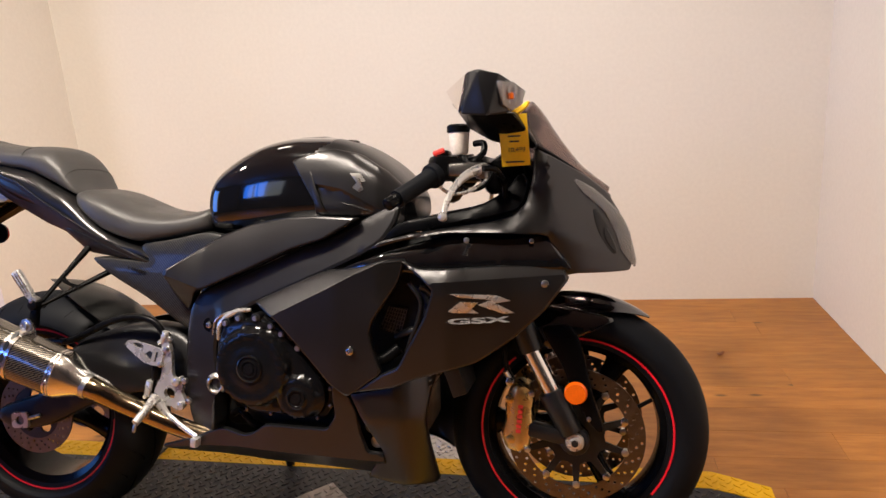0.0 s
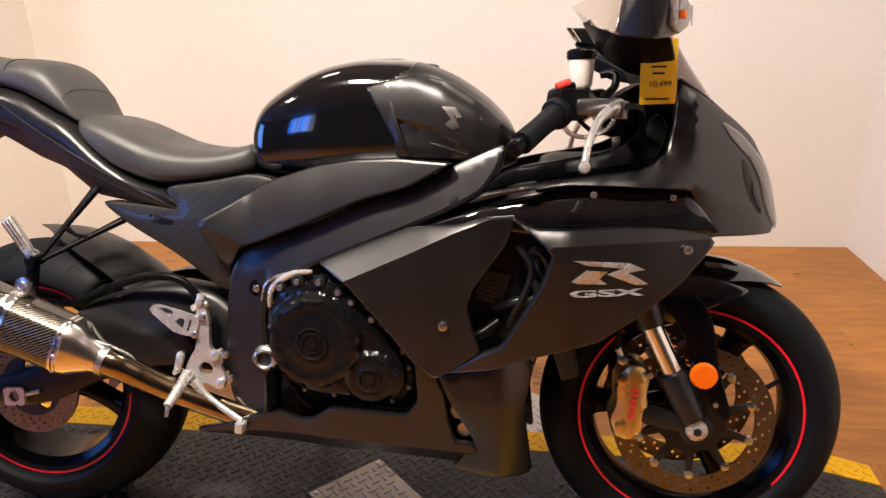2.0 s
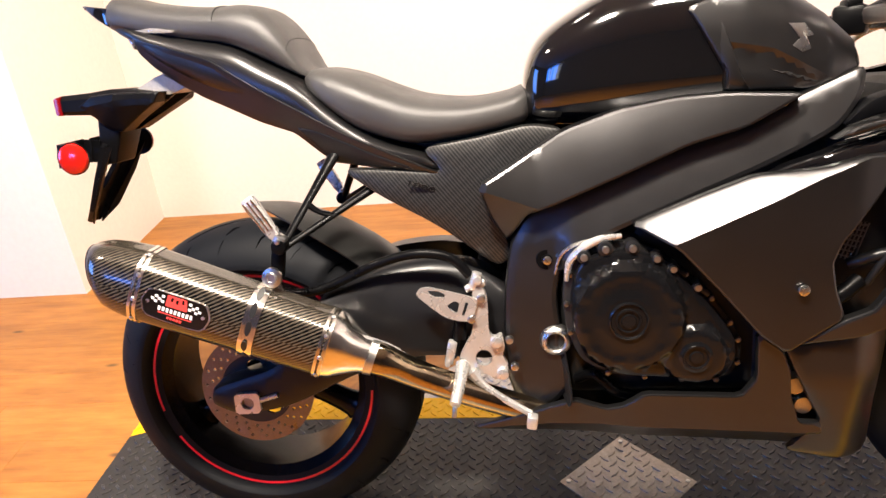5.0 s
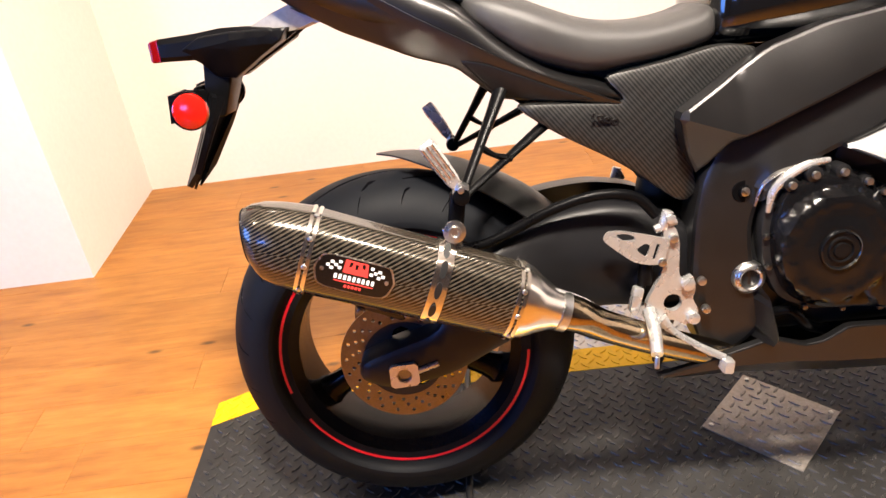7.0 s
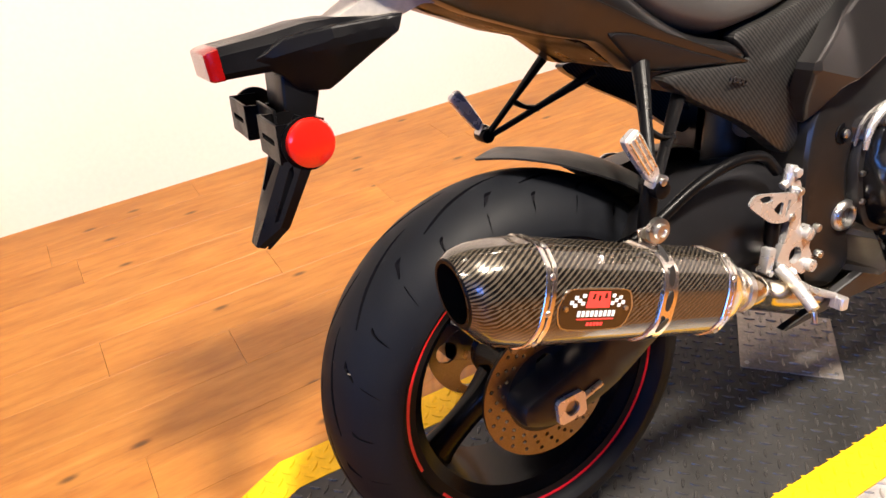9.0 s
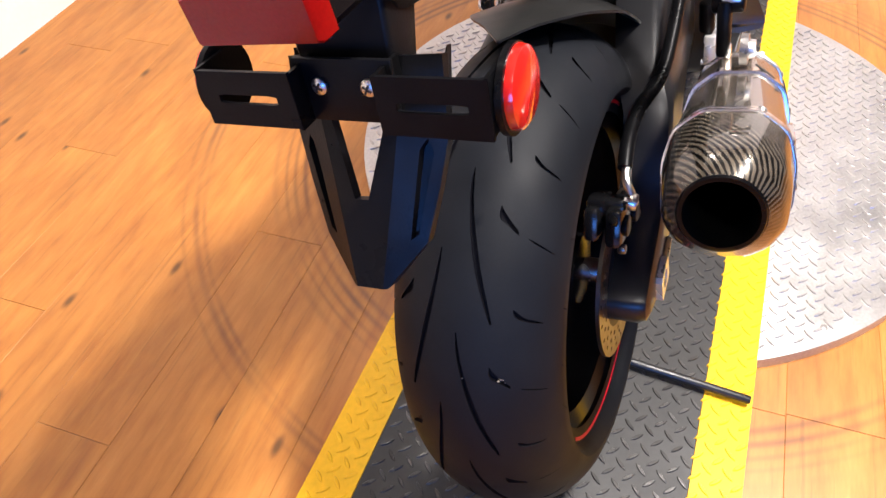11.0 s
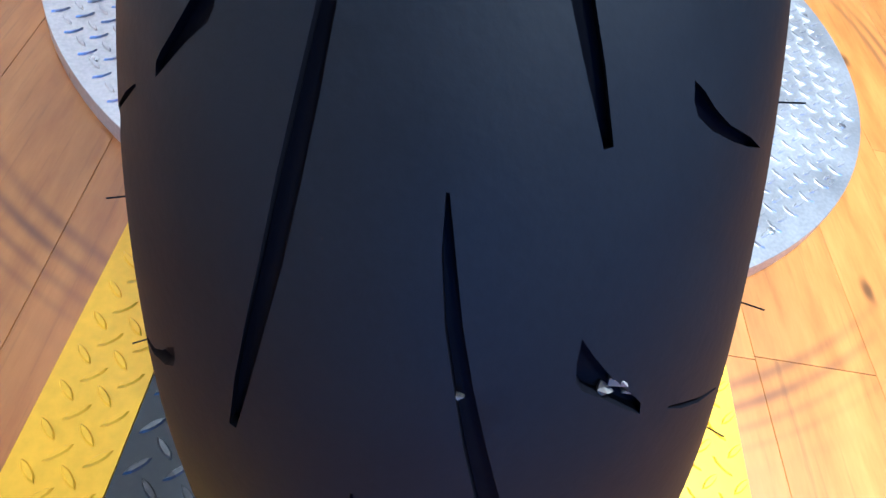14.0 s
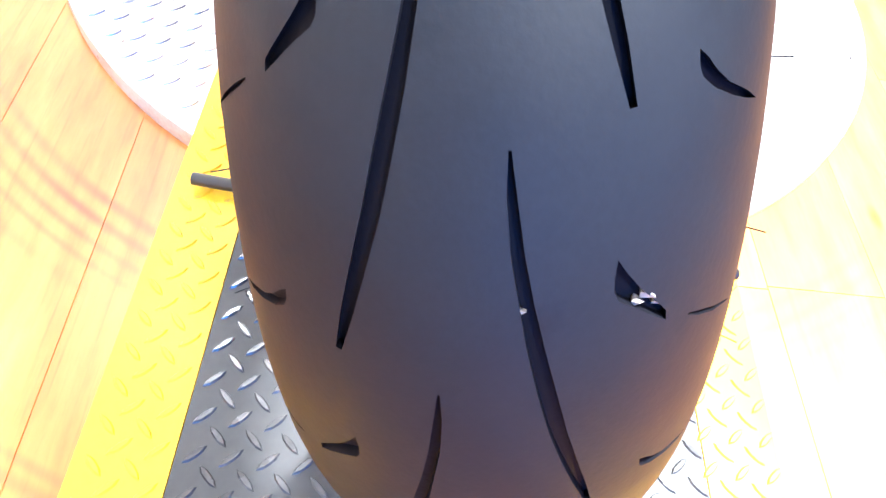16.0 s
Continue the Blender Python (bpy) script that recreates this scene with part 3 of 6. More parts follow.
# --- turntable and the tread-plate board on it ---
def lozenges(inside, x0, x1, y0, y1, z, h=0.0022, long=0.0125, wide=0.0034):
    """Raised bars at plus and minus 45 degrees, each kind on its own lattice."""
    verts, faces = [], []
    px, py = 0.035, 0.0306
    for turn, ox, oy in ((45, -0.1285, 0.2965), (-45, -0.1110, 0.2812)):
        for i in range(math.floor((x0 - ox) / px), math.ceil((x1 - ox) / px) + 1):
            for j in range(math.floor((y0 - oy) / py), math.ceil((y1 - oy) / py) + 1):
                cx, cy = ox + i * px, oy + j * py
                if not inside(cx, cy):
                    continue
                c, s = math.cos(radians(turn)), math.sin(radians(turn))
                k = len(verts)
                low = ((-1, 0), (-0.55, -0.8), (0, -1), (0.55, -0.8), (1, 0), (0.55, 0.8), (0, 1), (-0.55, 0.8))
                for f, lz in ((1.0, 0.0), (0.62, h)):
                    for u, v in low:
                        lx, ly = u * long * (f + 0.2 * (f < 1)), v * wide * f
                        verts.append((cx + c * lx - s * ly, cy + s * lx + c * ly, z + lz))
                faces += [tuple(range(k + 8, k + 16))] + [(k + q, k + (q + 1) % 8, k + 8 + (q + 1) % 8, k + 8 + q) for q in range(8)]
    me = bpy.data.meshes.new("tread_pattern")
    me.from_pydata(verts, [], faces)
    return me


def tread_part(me, material, parent):
    me.materials.append(material)
    ob = new("tread_pattern", me)
    ob.parent = parent
    return tagged(ob, kind="stuff")


def prism(outline, z0, z1, bevel=0.0):
    bm = bmesh.new()
    bm.faces.new([bm.verts.new((x, y, z0)) for x, y in outline])
    ext = bmesh.ops.extrude_face_region(bm, geom=bm.faces[:])
    for v in (g for g in ext["geom"] if isinstance(g, bmesh.types.BMVert)):
        v.co.z = z1
    if bevel:
        es = [e for e in bm.edges if all(abs(v.co.z - z1) < 1e-6 for v in e.verts)]
        bmesh.ops.bevel(bm, geom=es, offset=bevel, segments=2, profile=0.5, affect="EDGES")
    return bm


DC, DR = (0.73, 0.02), 0.635
table = thing("turntable", "round silver tread-plate turntable under the motorcycle", "turntable", pose(DC[0], DC[1], 0))
part("disc", prism(circle(DR, 120), ZF, -0.006, 0.002), TREAD, table)
tread_part(lozenges(lambda x, y: math.hypot(x, y) < DR - 0.016, -DR, DR, -DR, DR, -0.006), TREAD, table)
for i in range(12):
    a = 2 * math.pi * i / 12 + 0.2
    bolt((0.605 * math.cos(a), 0.605 * math.sin(a), -0.007), 0.006, 0.003, table, STEEL, "screw", (0, 0, 1))

board = thing("display_board", "black tread-plate board with yellow edges over the turntable", "display board")
YL, YR, X0, X1 = 0.345, -0.278, -0.485, 1.90
yel_l = [(X0, 0.285), (-0.36, YL), (1.76, YL), (X1, 0.285), (X1, 0.215), (1.745, 0.2665), (-0.345, 0.2665), (X0, 0.2085)]
yel_r = [(x, 0.067 - y if y > 0.28 else 0.0625 - y) for x, y in yel_l]
black = [(X0, 0.2075), (-0.345, 0.2655), (1.745, 0.2655), (X1, 0.2095)]
black = black + [(x, 0.0625 - y) for x, y in reversed(black)]
part("centre_plate", prism(black, ZF, 0.0), BOARD, board)
part("edge_strip", prism(yel_l, ZF, 0.0005), YELLOW, board, "yellow painted edge strip")
part("edge_strip", prism(yel_r, ZF, 0.0005), YELLOW, board, "yellow painted edge strip")


def in_poly(poly, m=0.008):
    def test(x, y):
        def hit(px, py):
            c = False
            for (ax, ay), (bx, by) in zip(poly, poly[1:] + poly[:1]):
                if (ay > py) != (by > py) and px < (bx - ax) * (py - ay) / (by - ay) + ax:
                    c = not c
            return c
        return all(hit(x + dx, y + dy) for dx, dy in ((m, 0), (-m, 0), (0, m), (0, -m)))
    return test


tread_part(lozenges(in_poly(black), X0, X1, -0.30, 0.36, 0.0), BOARD_T, board)
tread_part(lozenges(in_poly(yel_l, 0.004), X0, X1, 0.20, 0.36, 0.0005), YELLOW, board)
tread_part(lozenges(in_poly(yel_r, 0.004), X0, X1, -0.30, -0.1, 0.0005), YELLOW, board)

cover = thing("cover_plate", "square bare metal tread-plate cover screwed on the board", "cover plate", pose(0.71, 0.052, 0.0))
part("plate", prism([(-0.141, 0), (0, -0.141), (0.141, 0), (0, 0.141)], 0.0, 0.003, 0.0008), COVER_M, cover)
tread_part(lozenges(in_poly([(-0.141, 0), (0, -0.141), (0.141, 0), (0, 0.141)], 0.012), -0.14, 0.14, -0.14, 0.14, 0.003), COVER_M, cover)
for x, y in ((-0.122, 0), (0.122, 0), (0, -0.122), (0, 0.122)):
    bolt((x, y, 0.003), 0.005, 0.003, cover, STEEL, "screw", (0, 0, 1))
rod = thing("wheel_stop_rod", "thin black steel rod lying across the board", "rod")
part("bar", cyl((0.074, -0.272, 0.014), (0.106, 0.325, 0.014), 0.007, 12, 0.002), FRAME, rod)

# --- the motorcycle, leaning on its side stand ---
LEAN = 11.23
bike = thing("motorcycle", "black and charcoal sports motorcycle with carbon exhaust on a side stand", "motorcycle", pose(0, 0, 0, -LEAN, 0, 0))


def group_part(name, label=""):
    ob = new(name)
    ob.parent = bike
    if label:
        tagged(ob, label)
    return ob


# wheels
RR, FR, RX, FX = 0.311, 0.298, 0.0, 1.405


def crown(y, r0, h, w):
    return r0 + h * math.sqrt(max(1 - (y / w) ** 2, 0.0))


def strip(line, widths):
    """The outline of a groove from its middle line (degrees round the wheel, millimetres across)."""
    pts = [Vector((radians(a) * 0.31, y / 1000)) for a, y in line]
    left, right = [], []
    for i, p in enumerate(pts):
        d = (pts[min(i + 1, len(pts) - 1)] - pts[max(i - 1, 0)]).normalized()
        n = Vector((-d.y, d.x)) * widths[i] / 2000
        left.append(p + n)
        right.append(p - n)
    return left + right[::-1]


def tread_grooves():
    line = [(34.1, -7.2), (31.7, -8.0), (28.5, -10), (25.5, -13), (22.5, -16.3), (19, -20.7), (15.5, -25.3), (12.5, -30), (9, -35.5), (6, -40)]
    wid = [0.8, 3.0, 4.0, 4.4, 5.4, 6.0, 5.8, 5.2, 4.2, 2.2]
    one = [strip(line, wid),
           [Vector((radians(a) * 0.31, y / 1000)) for a, y in ((27.8, -39), (26.6, -38.4), (25.7, -38.8), (25.1, -40.5), (24.3, -47), (23.4, -53),
                                                              (22.8, -57.3), (23.5, -57), (24.0, -55), (25.7, -47), (26.8, -42.5), (27.5, -40))],
           [Vector((radians(a) * 0.31, y / 1000)) for a, y in ((38.9, -58.5), (38.0, -59), (37.4, -60.5), (36.8, -65), (36.3, -72), (36.0, -78),
                                                              (35.9, -83), (36.5, -78), (37.1, -70), (37.8, -65), (38.5, -61.5))],
           strip([(22.4, -66), (21.9, -71), (21.2, -78), (20.3, -86)], [0.8, 2.0, 1.8, 0.6])]
    out = []
    for k in range(-6, 6):
        for poly in one:
            for sgn, ph in ((1, 0), (-1, 15)):
                q = [Vector((p.x + radians(30 * k + ph) * 0.31, p.y * sgn + (0.0065 if sgn < 0 else 0))) for p in poly]
                if all(abs(p.x) < math.pi * 0.31 - 0.004 for p in q):
                    out.append(q)
    return out


def rear_tyre():
    from mathutils.geometry import delaunay_2d_cdt
    grooves = tread_grooves()
    half, W = math.pi * 0.31, 0.0950
    vs, fs = [], []
    for g in grooves:
        if sum(p.x * q.y - q.x * p.y for p, q in zip(g, g[1:] + g[:1])) < 0:
            g.reverse()
        fs.append(list(range(len(vs), len(vs) + len(g))))
        vs += g
    boxes = [(min(p.x for p in g), max(p.x for p in g), min(p.y for p in g), max(p.y for p in g)) for g in grooves]
    nu, nv = 180, 26
    for i in range(nu + 1):
        for j in range(nv + 1):
            t = -1 + 2 * j / nv
            u, v = -half + 2 * half * i / nu, W * math.sin(t * math.pi / 2) * 0.35 + W * t * 0.65
            inside = False
            if 0 < j < nv:
                for g, (a, b, c, d) in zip(grooves, boxes):
                    if a - 0.002 < u < b + 0.002 and c - 0.002 < v < d + 0.002:
                        near = min((Vector((u, v)) - p).length for p in g)
                        if near < 0.002:
                            inside = True
                            break
            if not inside:
                vs.append(Vector((u, v)))
    ov, _, of, _, _, ids = delaunay_2d_cdt(vs, [], fs, 0, 1e-7, True)

    def place(p, drop):
        r = crown(p[1], 0.222, 0.09, 0.0985) - drop
        a = p[0] / 0.31
        return (-r * math.cos(a), p[1], r * math.sin(a))
    bm = bmesh.new()
    top, low = {}, {}
    count = {}
    for f, i in zip(of, ids):
        store = low if i else top
        for j in f:
            if j not in store:
                store[j] = bm.verts.new(place(ov[j], 0.0045 if i else 0.0))
        face = bm.faces.new([store[j] for j in f])
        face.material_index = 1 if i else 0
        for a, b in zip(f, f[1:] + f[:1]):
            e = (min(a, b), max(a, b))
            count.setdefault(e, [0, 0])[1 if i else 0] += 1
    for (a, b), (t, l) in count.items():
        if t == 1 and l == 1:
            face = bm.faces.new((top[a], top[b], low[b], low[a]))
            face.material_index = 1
    n = 180
    for s in (-1, 1):
        prof = [(crown(0.095, 0.222, 0.09, 0.0985), 0.095), (0.241, 0.0960), (0.235, 0.0960), (0.2295, 0.092), (0.2265, 0.0870), (0.2240, 0.0825), (0.2222, 0.0775), (0.205, 0.074)]
        rings = [[bm.verts.new((-r * math.cos(2 * math.pi * i / n - math.pi), s * y, r * math.sin(2 * math.pi * i / n - math.pi))) for i in range(n)] for r, y in prof]
        for a, b in zip(rings, rings[1:]):
            for i in range(n):
                bm.faces.new((a[i], a[(i + 1) % n], b[(i + 1) % n], b[i]))
    bmesh.ops.remove_doubles(bm, verts=bm.verts, dist=2e-5)
    return bm


def ring_stripe(r0, r1, a0, a1, y, n=40):
    bm = bmesh.new()
    vs = []
    for i in range(n + 1):
        a = radians(a0 + (a1 - a0) * i / n)
        vs.append([bm.verts.new((r * math.cos(a), yy, r * math.sin(a))) for r, yy in ((r0, y), (r1, y), (r1, y * 0.985), (r0, y * 0.985))])
    for p, q in zip(vs, vs[1:]):
        for k in range(4):
            bm.faces.new((p[k], p[(k + 1) % 4], q[(k + 1) % 4], q[k]))
    bm.faces.new(vs[0])
    bm.faces.new(vs[-1])
    return bm


def rim(width, lip):
    """Rim barrel, hub and three forked spokes."""
    h = width / 2
    bar = lathe([(lip - 0.004, -h), (lip, -h), (lip + 0.001, -h + 0.003), (lip - 0.006, -h + 0.010), (lip - 0.020, -h + 0.018), (lip - 0.026, 0),
                 (lip - 0.020, h - 0.018), (lip - 0.006, h - 0.010), (lip + 0.001, h - 0.003), (lip, h), (lip - 0.004, h),
                 (lip - 0.012, h - 0.006), (lip - 0.032, h - 0.018), (lip - 0.036, 0), (lip - 0.032, -h + 0.018), (lip - 0.012, -h + 0.006)], 96, True)
    hub = lathe([(0.030, -0.055), (0.046, -0.052), (0.050, -0.03), (0.042, 0), (0.050, 0.03), (0.046, 0.052), (0.030, 0.055)], 40)
    bms = [bar, hub]
    return bms


def spoke(a, lip, wide=0.03):
    rows = [(0.040, 0.032, 0.030), (0.075, 0.024, 0.023), (0.120, 0.022, 0.018), (lip - 0.045, 0.027, 0.020), (lip - 0.024, 0.046, 0.026)]
    rings = []
    for r, w, d in lerp_rows(rows, 3):
        rings.append([(r, d * math.copysign(abs(math.cos(q)) ** 0.7, math.cos(q)), w * math.copysign(abs(math.sin(q)) ** 0.7, math.sin(q)))
                      for q in (2 * math.pi * i / 14 for i in range(14))])
    bm = loft(rings)
    bm.transform(Matrix.Rotation(radians(a), 4, "Y"))
    return bm


def brake_disc(r0, r1, y, th, rows, n, a0=0.0):
    holes = []
    for i in range(n):
        for k, rr in enumerate(rows):
            a = a0 + 2 * math.pi * (i + 0.33 * k) / n
            holes.append(circle(0.0034, 8, rr * math.cos(a), rr * math.sin(a)))
    return plate(circle(r1, 72), [circle(r0, 60), *holes], y - th / 2, y + th / 2)


def make_wheel(name, at, width, tyre_bm, tyre_mat, label):
    w = group_part(name, label)
    w.matrix_basis = pose(*at)
    part("tyre", tyre_bm, tyre_mat, w)
    part("rim", join(*rim(width, 0.2205)), RIM, w)
    for k in range(3):
        part("spoke", spoke(28 + 120 * k if "rear" in name else 62 + 120 * k, 0.2205), RIM, w)
    y = width / 2
    for s in (-1, 1):
        for a0, a1 in ((-172, -28), (20, 172)) if s < 0 else ((-175, -5), (5, 175)):
            part("rim_stripe", ring_stripe(0.2160, 0.2207, a0 + (23 if "rear" in name else -60), a1 + (23 if "rear" in name else -60), s * (y + 0.0012)), RED_STRIPE, w, "thin red rim stripe")
    return w


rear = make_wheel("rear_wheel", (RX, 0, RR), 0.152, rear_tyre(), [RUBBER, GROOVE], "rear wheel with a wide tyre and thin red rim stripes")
fprof = [(0.205, -0.043), (0.2222, -0.0465), (0.226, -0.052), (0.236, -0.059), (0.250, -0.0605), (0.264, -0.056), (0.279, -0.045), (0.290, -0.031), (0.297, -0.015), (0.299, 0)]
front = make_wheel("front_wheel", (FX, 0, FR), 0.092, lathe(fprof + [(r, -y) for r, y in reversed(fprof[:-1])], 128, True), RUBBER, "front wheel with twin brake discs and thin red rim stripes")
part("brake_disc", brake_disc(0.070, 0.110, -0.098, 0.005, (0.079, 0.089, 0.100), 22), DISC, rear, "drilled steel brake disc")
part("disc_carrier", plate(circle(0.072, 40), [circle(0.017, 8, 0.045 * math.cos(a), 0.045 * math.sin(a)) for a in (0.3 + 2 * math.pi * i / 5 for i in range(5))], -0.100, -0.094), DARK, rear)
for s in (-1, 1):
    part("brake_disc", brake_disc(0.118, 0.155, s * 0.072, 0.005, (0.126, 0.136, 0.147), 26), DISC, front, "drilled steel brake disc")
    star = [(r * math.cos(a), r * math.sin(a)) for i in range(10) for r, a in ((0.064, 2 * math.pi * (i + 0.02) / 10), (0.068, 2 * math.pi * (i + 0.30) / 10), (0.114, 2 * math.pi * (i + 0.42) / 10), (0.114, 2 * math.pi * (i + 0.58) / 10), (0.068, 2 * math.pi * (i + 0.70) / 10))]
    part("disc_carrier", plate(star, [circle(0.03, 20)], s * 0.066, s * 0.074), DARK, front)
    for i in range(10):
        a = 2 * math.pi * (i + 0.5) / 10
        part("disc_button", cyl((0.115 * math.cos(a), s * 0.064, 0.115 * math.sin(a)), (0.115 * math.cos(a), s * 0.078, 0.115 * math.sin(a)), 0.0085, 14, 0.002), STEEL, front)
part("valve_stem", cyl((0.17, -0.03, 0.075), (0.135, -0.045, 0.06), 0.005, 10), PLASTIC, front)
part("axle", join(cyl((0, -0.128, 0), (0, 0.128, 0), 0.013, 20, 0.002), lathe([(0.011, -0.124), (0.019, -0.124), (0.021, -0.120), (0.021, -0.098), (0.019, -0.096)], 28)), ALU, front, "bright axle nut")
# dark cap on the axle end, painted shade of its hole
part("axle_hole_shade", cyl((0, -0.1275, 0), (0, -0.1290, 0), 0.0085, 6), DARK, front)
part("axle", cyl((0, -0.115, 0), (0, 0.115, 0), 0.016, 20, 0.002), STEEL, rear)


# tank
TANK = [(0.524, 0.050, 0.775, 0.835), (0.534, 0.092, 0.772, 0.882), (0.560, 0.116, 0.770, 0.923), (0.618, 0.132, 0.768, 0.961), (0.676, 0.140, 0.766, 0.986),
        (0.740, 0.143, 0.766, 0.999), (0.800, 0.145, 0.768, 1.000), (0.860, 0.147, 0.772, 0.995), (0.920, 0.146, 0.778, 0.974), (0.980, 0.140, 0.784, 0.936),
        (1.025, 0.124, 0.790, 0.892), (1.050, 0.080, 0.800, 0.850)]


def tank_y(x, z):
    """The tank's half width at a place."""
    xs = [r[0] for r in TANK]
    w, zb, zt = (float(np.interp(x, xs, [r[k] for r in TANK])) for k in (1, 2, 3))
    zc = zb + (zt - zb) * 0.50
    h = (zt - zc) if z > zc else (zc - zb)
    q = min(abs(z - zc) / h, 0.985)
    return w * (1 - q ** 3.2) ** (1 / 3.2)


tank_bm = loft([oval(*r, 64, 3.2, 0.50) for r in lerp_rows(TANK, 8)])
for f in tank_bm.faces:
    c = f.calc_center_median()
    f.material_index = int(c.x > float(np.interp(c.z, [0.77, 0.862, 0.905, 0.94, 0.98], [0.846, 0.846, 0.826, 0.800, 0.860])))
tank = part("fuel_tank", tank_bm, [GLOSS, SATIN], bike, "gloss black fuel tank with satin charcoal front")
SHOULDER = [(0.778, 0.942), (0.824, 0.957), (0.876, 0.966), (0.937, 0.951), (1.000, 0.908), (1.040, 0.866), (1.046, 0.842), (0.969, 0.811), (0.834, 0.816), (0.832, 0.846), (0.804, 0.897)]
GROOVE_LINE = [(0.836, 0.888), (0.900, 0.874), (0.960, 0.840), (0.990, 0.822)]


def shoulder_y(x, z):
    """The tank panel: bulged, with a step along its groove line."""
    d = float(np.interp(x, [p[0] for p in GROOVE_LINE], [p[1] for p in GROOVE_LINE])) - z
    step = 0.006 * max(0.0, min(1.0, d / 0.008)) if x > 0.83 else 0.0
    return tank_y(x, z) + 0.008 + max(0.0, 0.93 - z) * 0.10 - step + 0.004 * max(0.0, min(1.0, (d - 0.03) / 0.02))


for s in (-1, 1):
    part("tank_shoulder", panel(SHOULDER, shoulder_y, 0.03, 0.004, 0.010, s, 1, 0.08, creases=[GROOVE_LINE]), SATIN, tank, "satin charcoal tank panel", 20.0)
    # thin dark panel laid on as the shade of the recess
    part("shoulder_slot_shade", panel([(0.888, 0.847), (0.938, 0.835), (0.978, 0.818), (0.954, 0.8205), (0.917, 0.833)], lambda x, z: shoulder_y(x, z) + 0.0015, 0.006, 0.002, 0.02, s, 1), DARK, tank)
    part("shoulder_facet", panel([(0.779, 0.941), (0.823, 0.933), (0.834, 0.898), (0.840, 0.880), (0.857, 0.832), (0.872, 0.816), (0.836, 0.8175), (0.834, 0.846), (0.806, 0.897)], lambda x, z: tank_y(x, z) + 0.0105 + max(0.0, 0.93 - z) * 0.10 - max(0.0, 0.838 - x) * 0.18, 0.006, 0.003, 0.02, s, 1, 0.10), SATIN, tank)
    part("tank_emblem", panel([(0.920, 0.908), (0.943, 0.907), (0.956, 0.889), (0.946, 0.887), (0.952, 0.870), (0.941, 0.865), (0.926, 0.876), (0.936, 0.886)], lambda x, z: shoulder_y(x, z) + 0.0025, 0.004, 0.001, 0.03, s, 0), STEEL, tank, "chrome badge")
part("tank_ridge", loft([oval(x, w, z - 0.02, z + 0.004, 20, 2.5) for x, w, z in ((0.70, 0.035, 0.990), (0.76, 0.05, 1.000), (0.82, 0.055, 1.000), (0.86, 0.05, 0.990), (0.885, 0.03, 0.972))]), GLOSS, tank)
part("filler_cap", lathe([(0.002, 0.006), (0.030, 0.006), (0.034, 0.003), (0.034, -0.004)], 32), GLOSS, tank).matrix_basis = pose(0.86, 0, 0.986, 90, 0, 0)

# seats
SEAT = [(0.150, 0.06, 0.862, 0.882), (0.165, 0.095, 0.848, 0.893), (0.195, 0.115, 0.822, 0.893), (0.243, 0.125, 0.784, 0.880), (0.300, 0.128, 0.762, 0.855), (0.345, 0.128, 0.753, 0.838),
        (0.400, 0.125, 0.757, 0.828), (0.450, 0.120, 0.764, 0.826), (0.500, 0.110, 0.772, 0.833), (0.530, 0.098, 0.779, 0.842), (0.542, 0.070, 0.790, 0.832)]
part("rider_seat", loft([oval(*r, 36, 3.2, 0.45) for r in lerp_rows(SEAT, 4)]), LEATHER, bike, "black vinyl rider seat")
PILL = [(-0.222, 0.030, 0.998, 1.012), (-0.200, 0.050, 0.984, 1.036), (-0.176, 0.062, 0.976, 1.043), (-0.117, 0.075, 0.963, 1.028), (-0.041, 0.088, 0.950, 1.015), (0.010, 0.095, 0.942, 1.011),
        (0.050, 0.100, 0.928, 1.011), (0.095, 0.102, 0.905, 0.998), (0.130, 0.098, 0.887, 0.958), (0.155, 0.088, 0.878, 0.905), (0.170, 0.065, 0.876, 0.888)]
part("pillion_seat", loft([oval(*r, 36, 2.8, 0.4) for r in lerp_rows(PILL, 4)]), LEATHER, bike, "black vinyl pillion seat with a raised front")

for x, rows, e, mid in ((0.012, PILL, 2.8, 0.4), (0.135, PILL, 2.8, 0.4)):
    w, zb, zt = (float(np.interp(x, [r[0] for r in rows], [r[k] for r in rows])) for k in (1, 2, 3))
    ring = oval(x, w + 0.0006, zb, zt + 0.0006, 48, e, mid)[2:23]
    part("seat_seam", tube(ring, 0.0013, 6, 2), SEAM, bike)

# tail cowl
TAIL = [(-0.240, 0.010, 1.012, 1.024), (-0.185, 0.050, 0.975, 1.000), (-0.148, 0.072, 0.955, 0.988), (-0.095, 0.090, 0.912, 0.977), (-0.028, 0.103, 0.872, 0.963), (0.040, 0.112, 0.842, 0.948), (0.096, 0.118, 0.818, 0.916), (0.138, 0.122, 0.803, 0.893),
        (0.165, 0.123, 0.786, 0.872), (0.209, 0.126, 0.752, 0.830), (0.260, 0.127, 0.733, 0.790), (0.303, 0.127, 0.720, 0.768), (0.360, 0.124, 0.712, 0.748), (0.392, 0.120, 0.706, 0.720)]


def tail_y(x, z):
    xs = [r[0] for r in TAIL]
    w, zb, zt = (float(np.interp(x, xs, [r[k] for r in TAIL])) for k in (1, 2, 3))
    zc = zb + (zt - zb) * 0.5
    q = min(abs(z - zc) / ((zt - zb) / 2), 0.97)
    return w * (1 - q ** 3) ** (1 / 3)


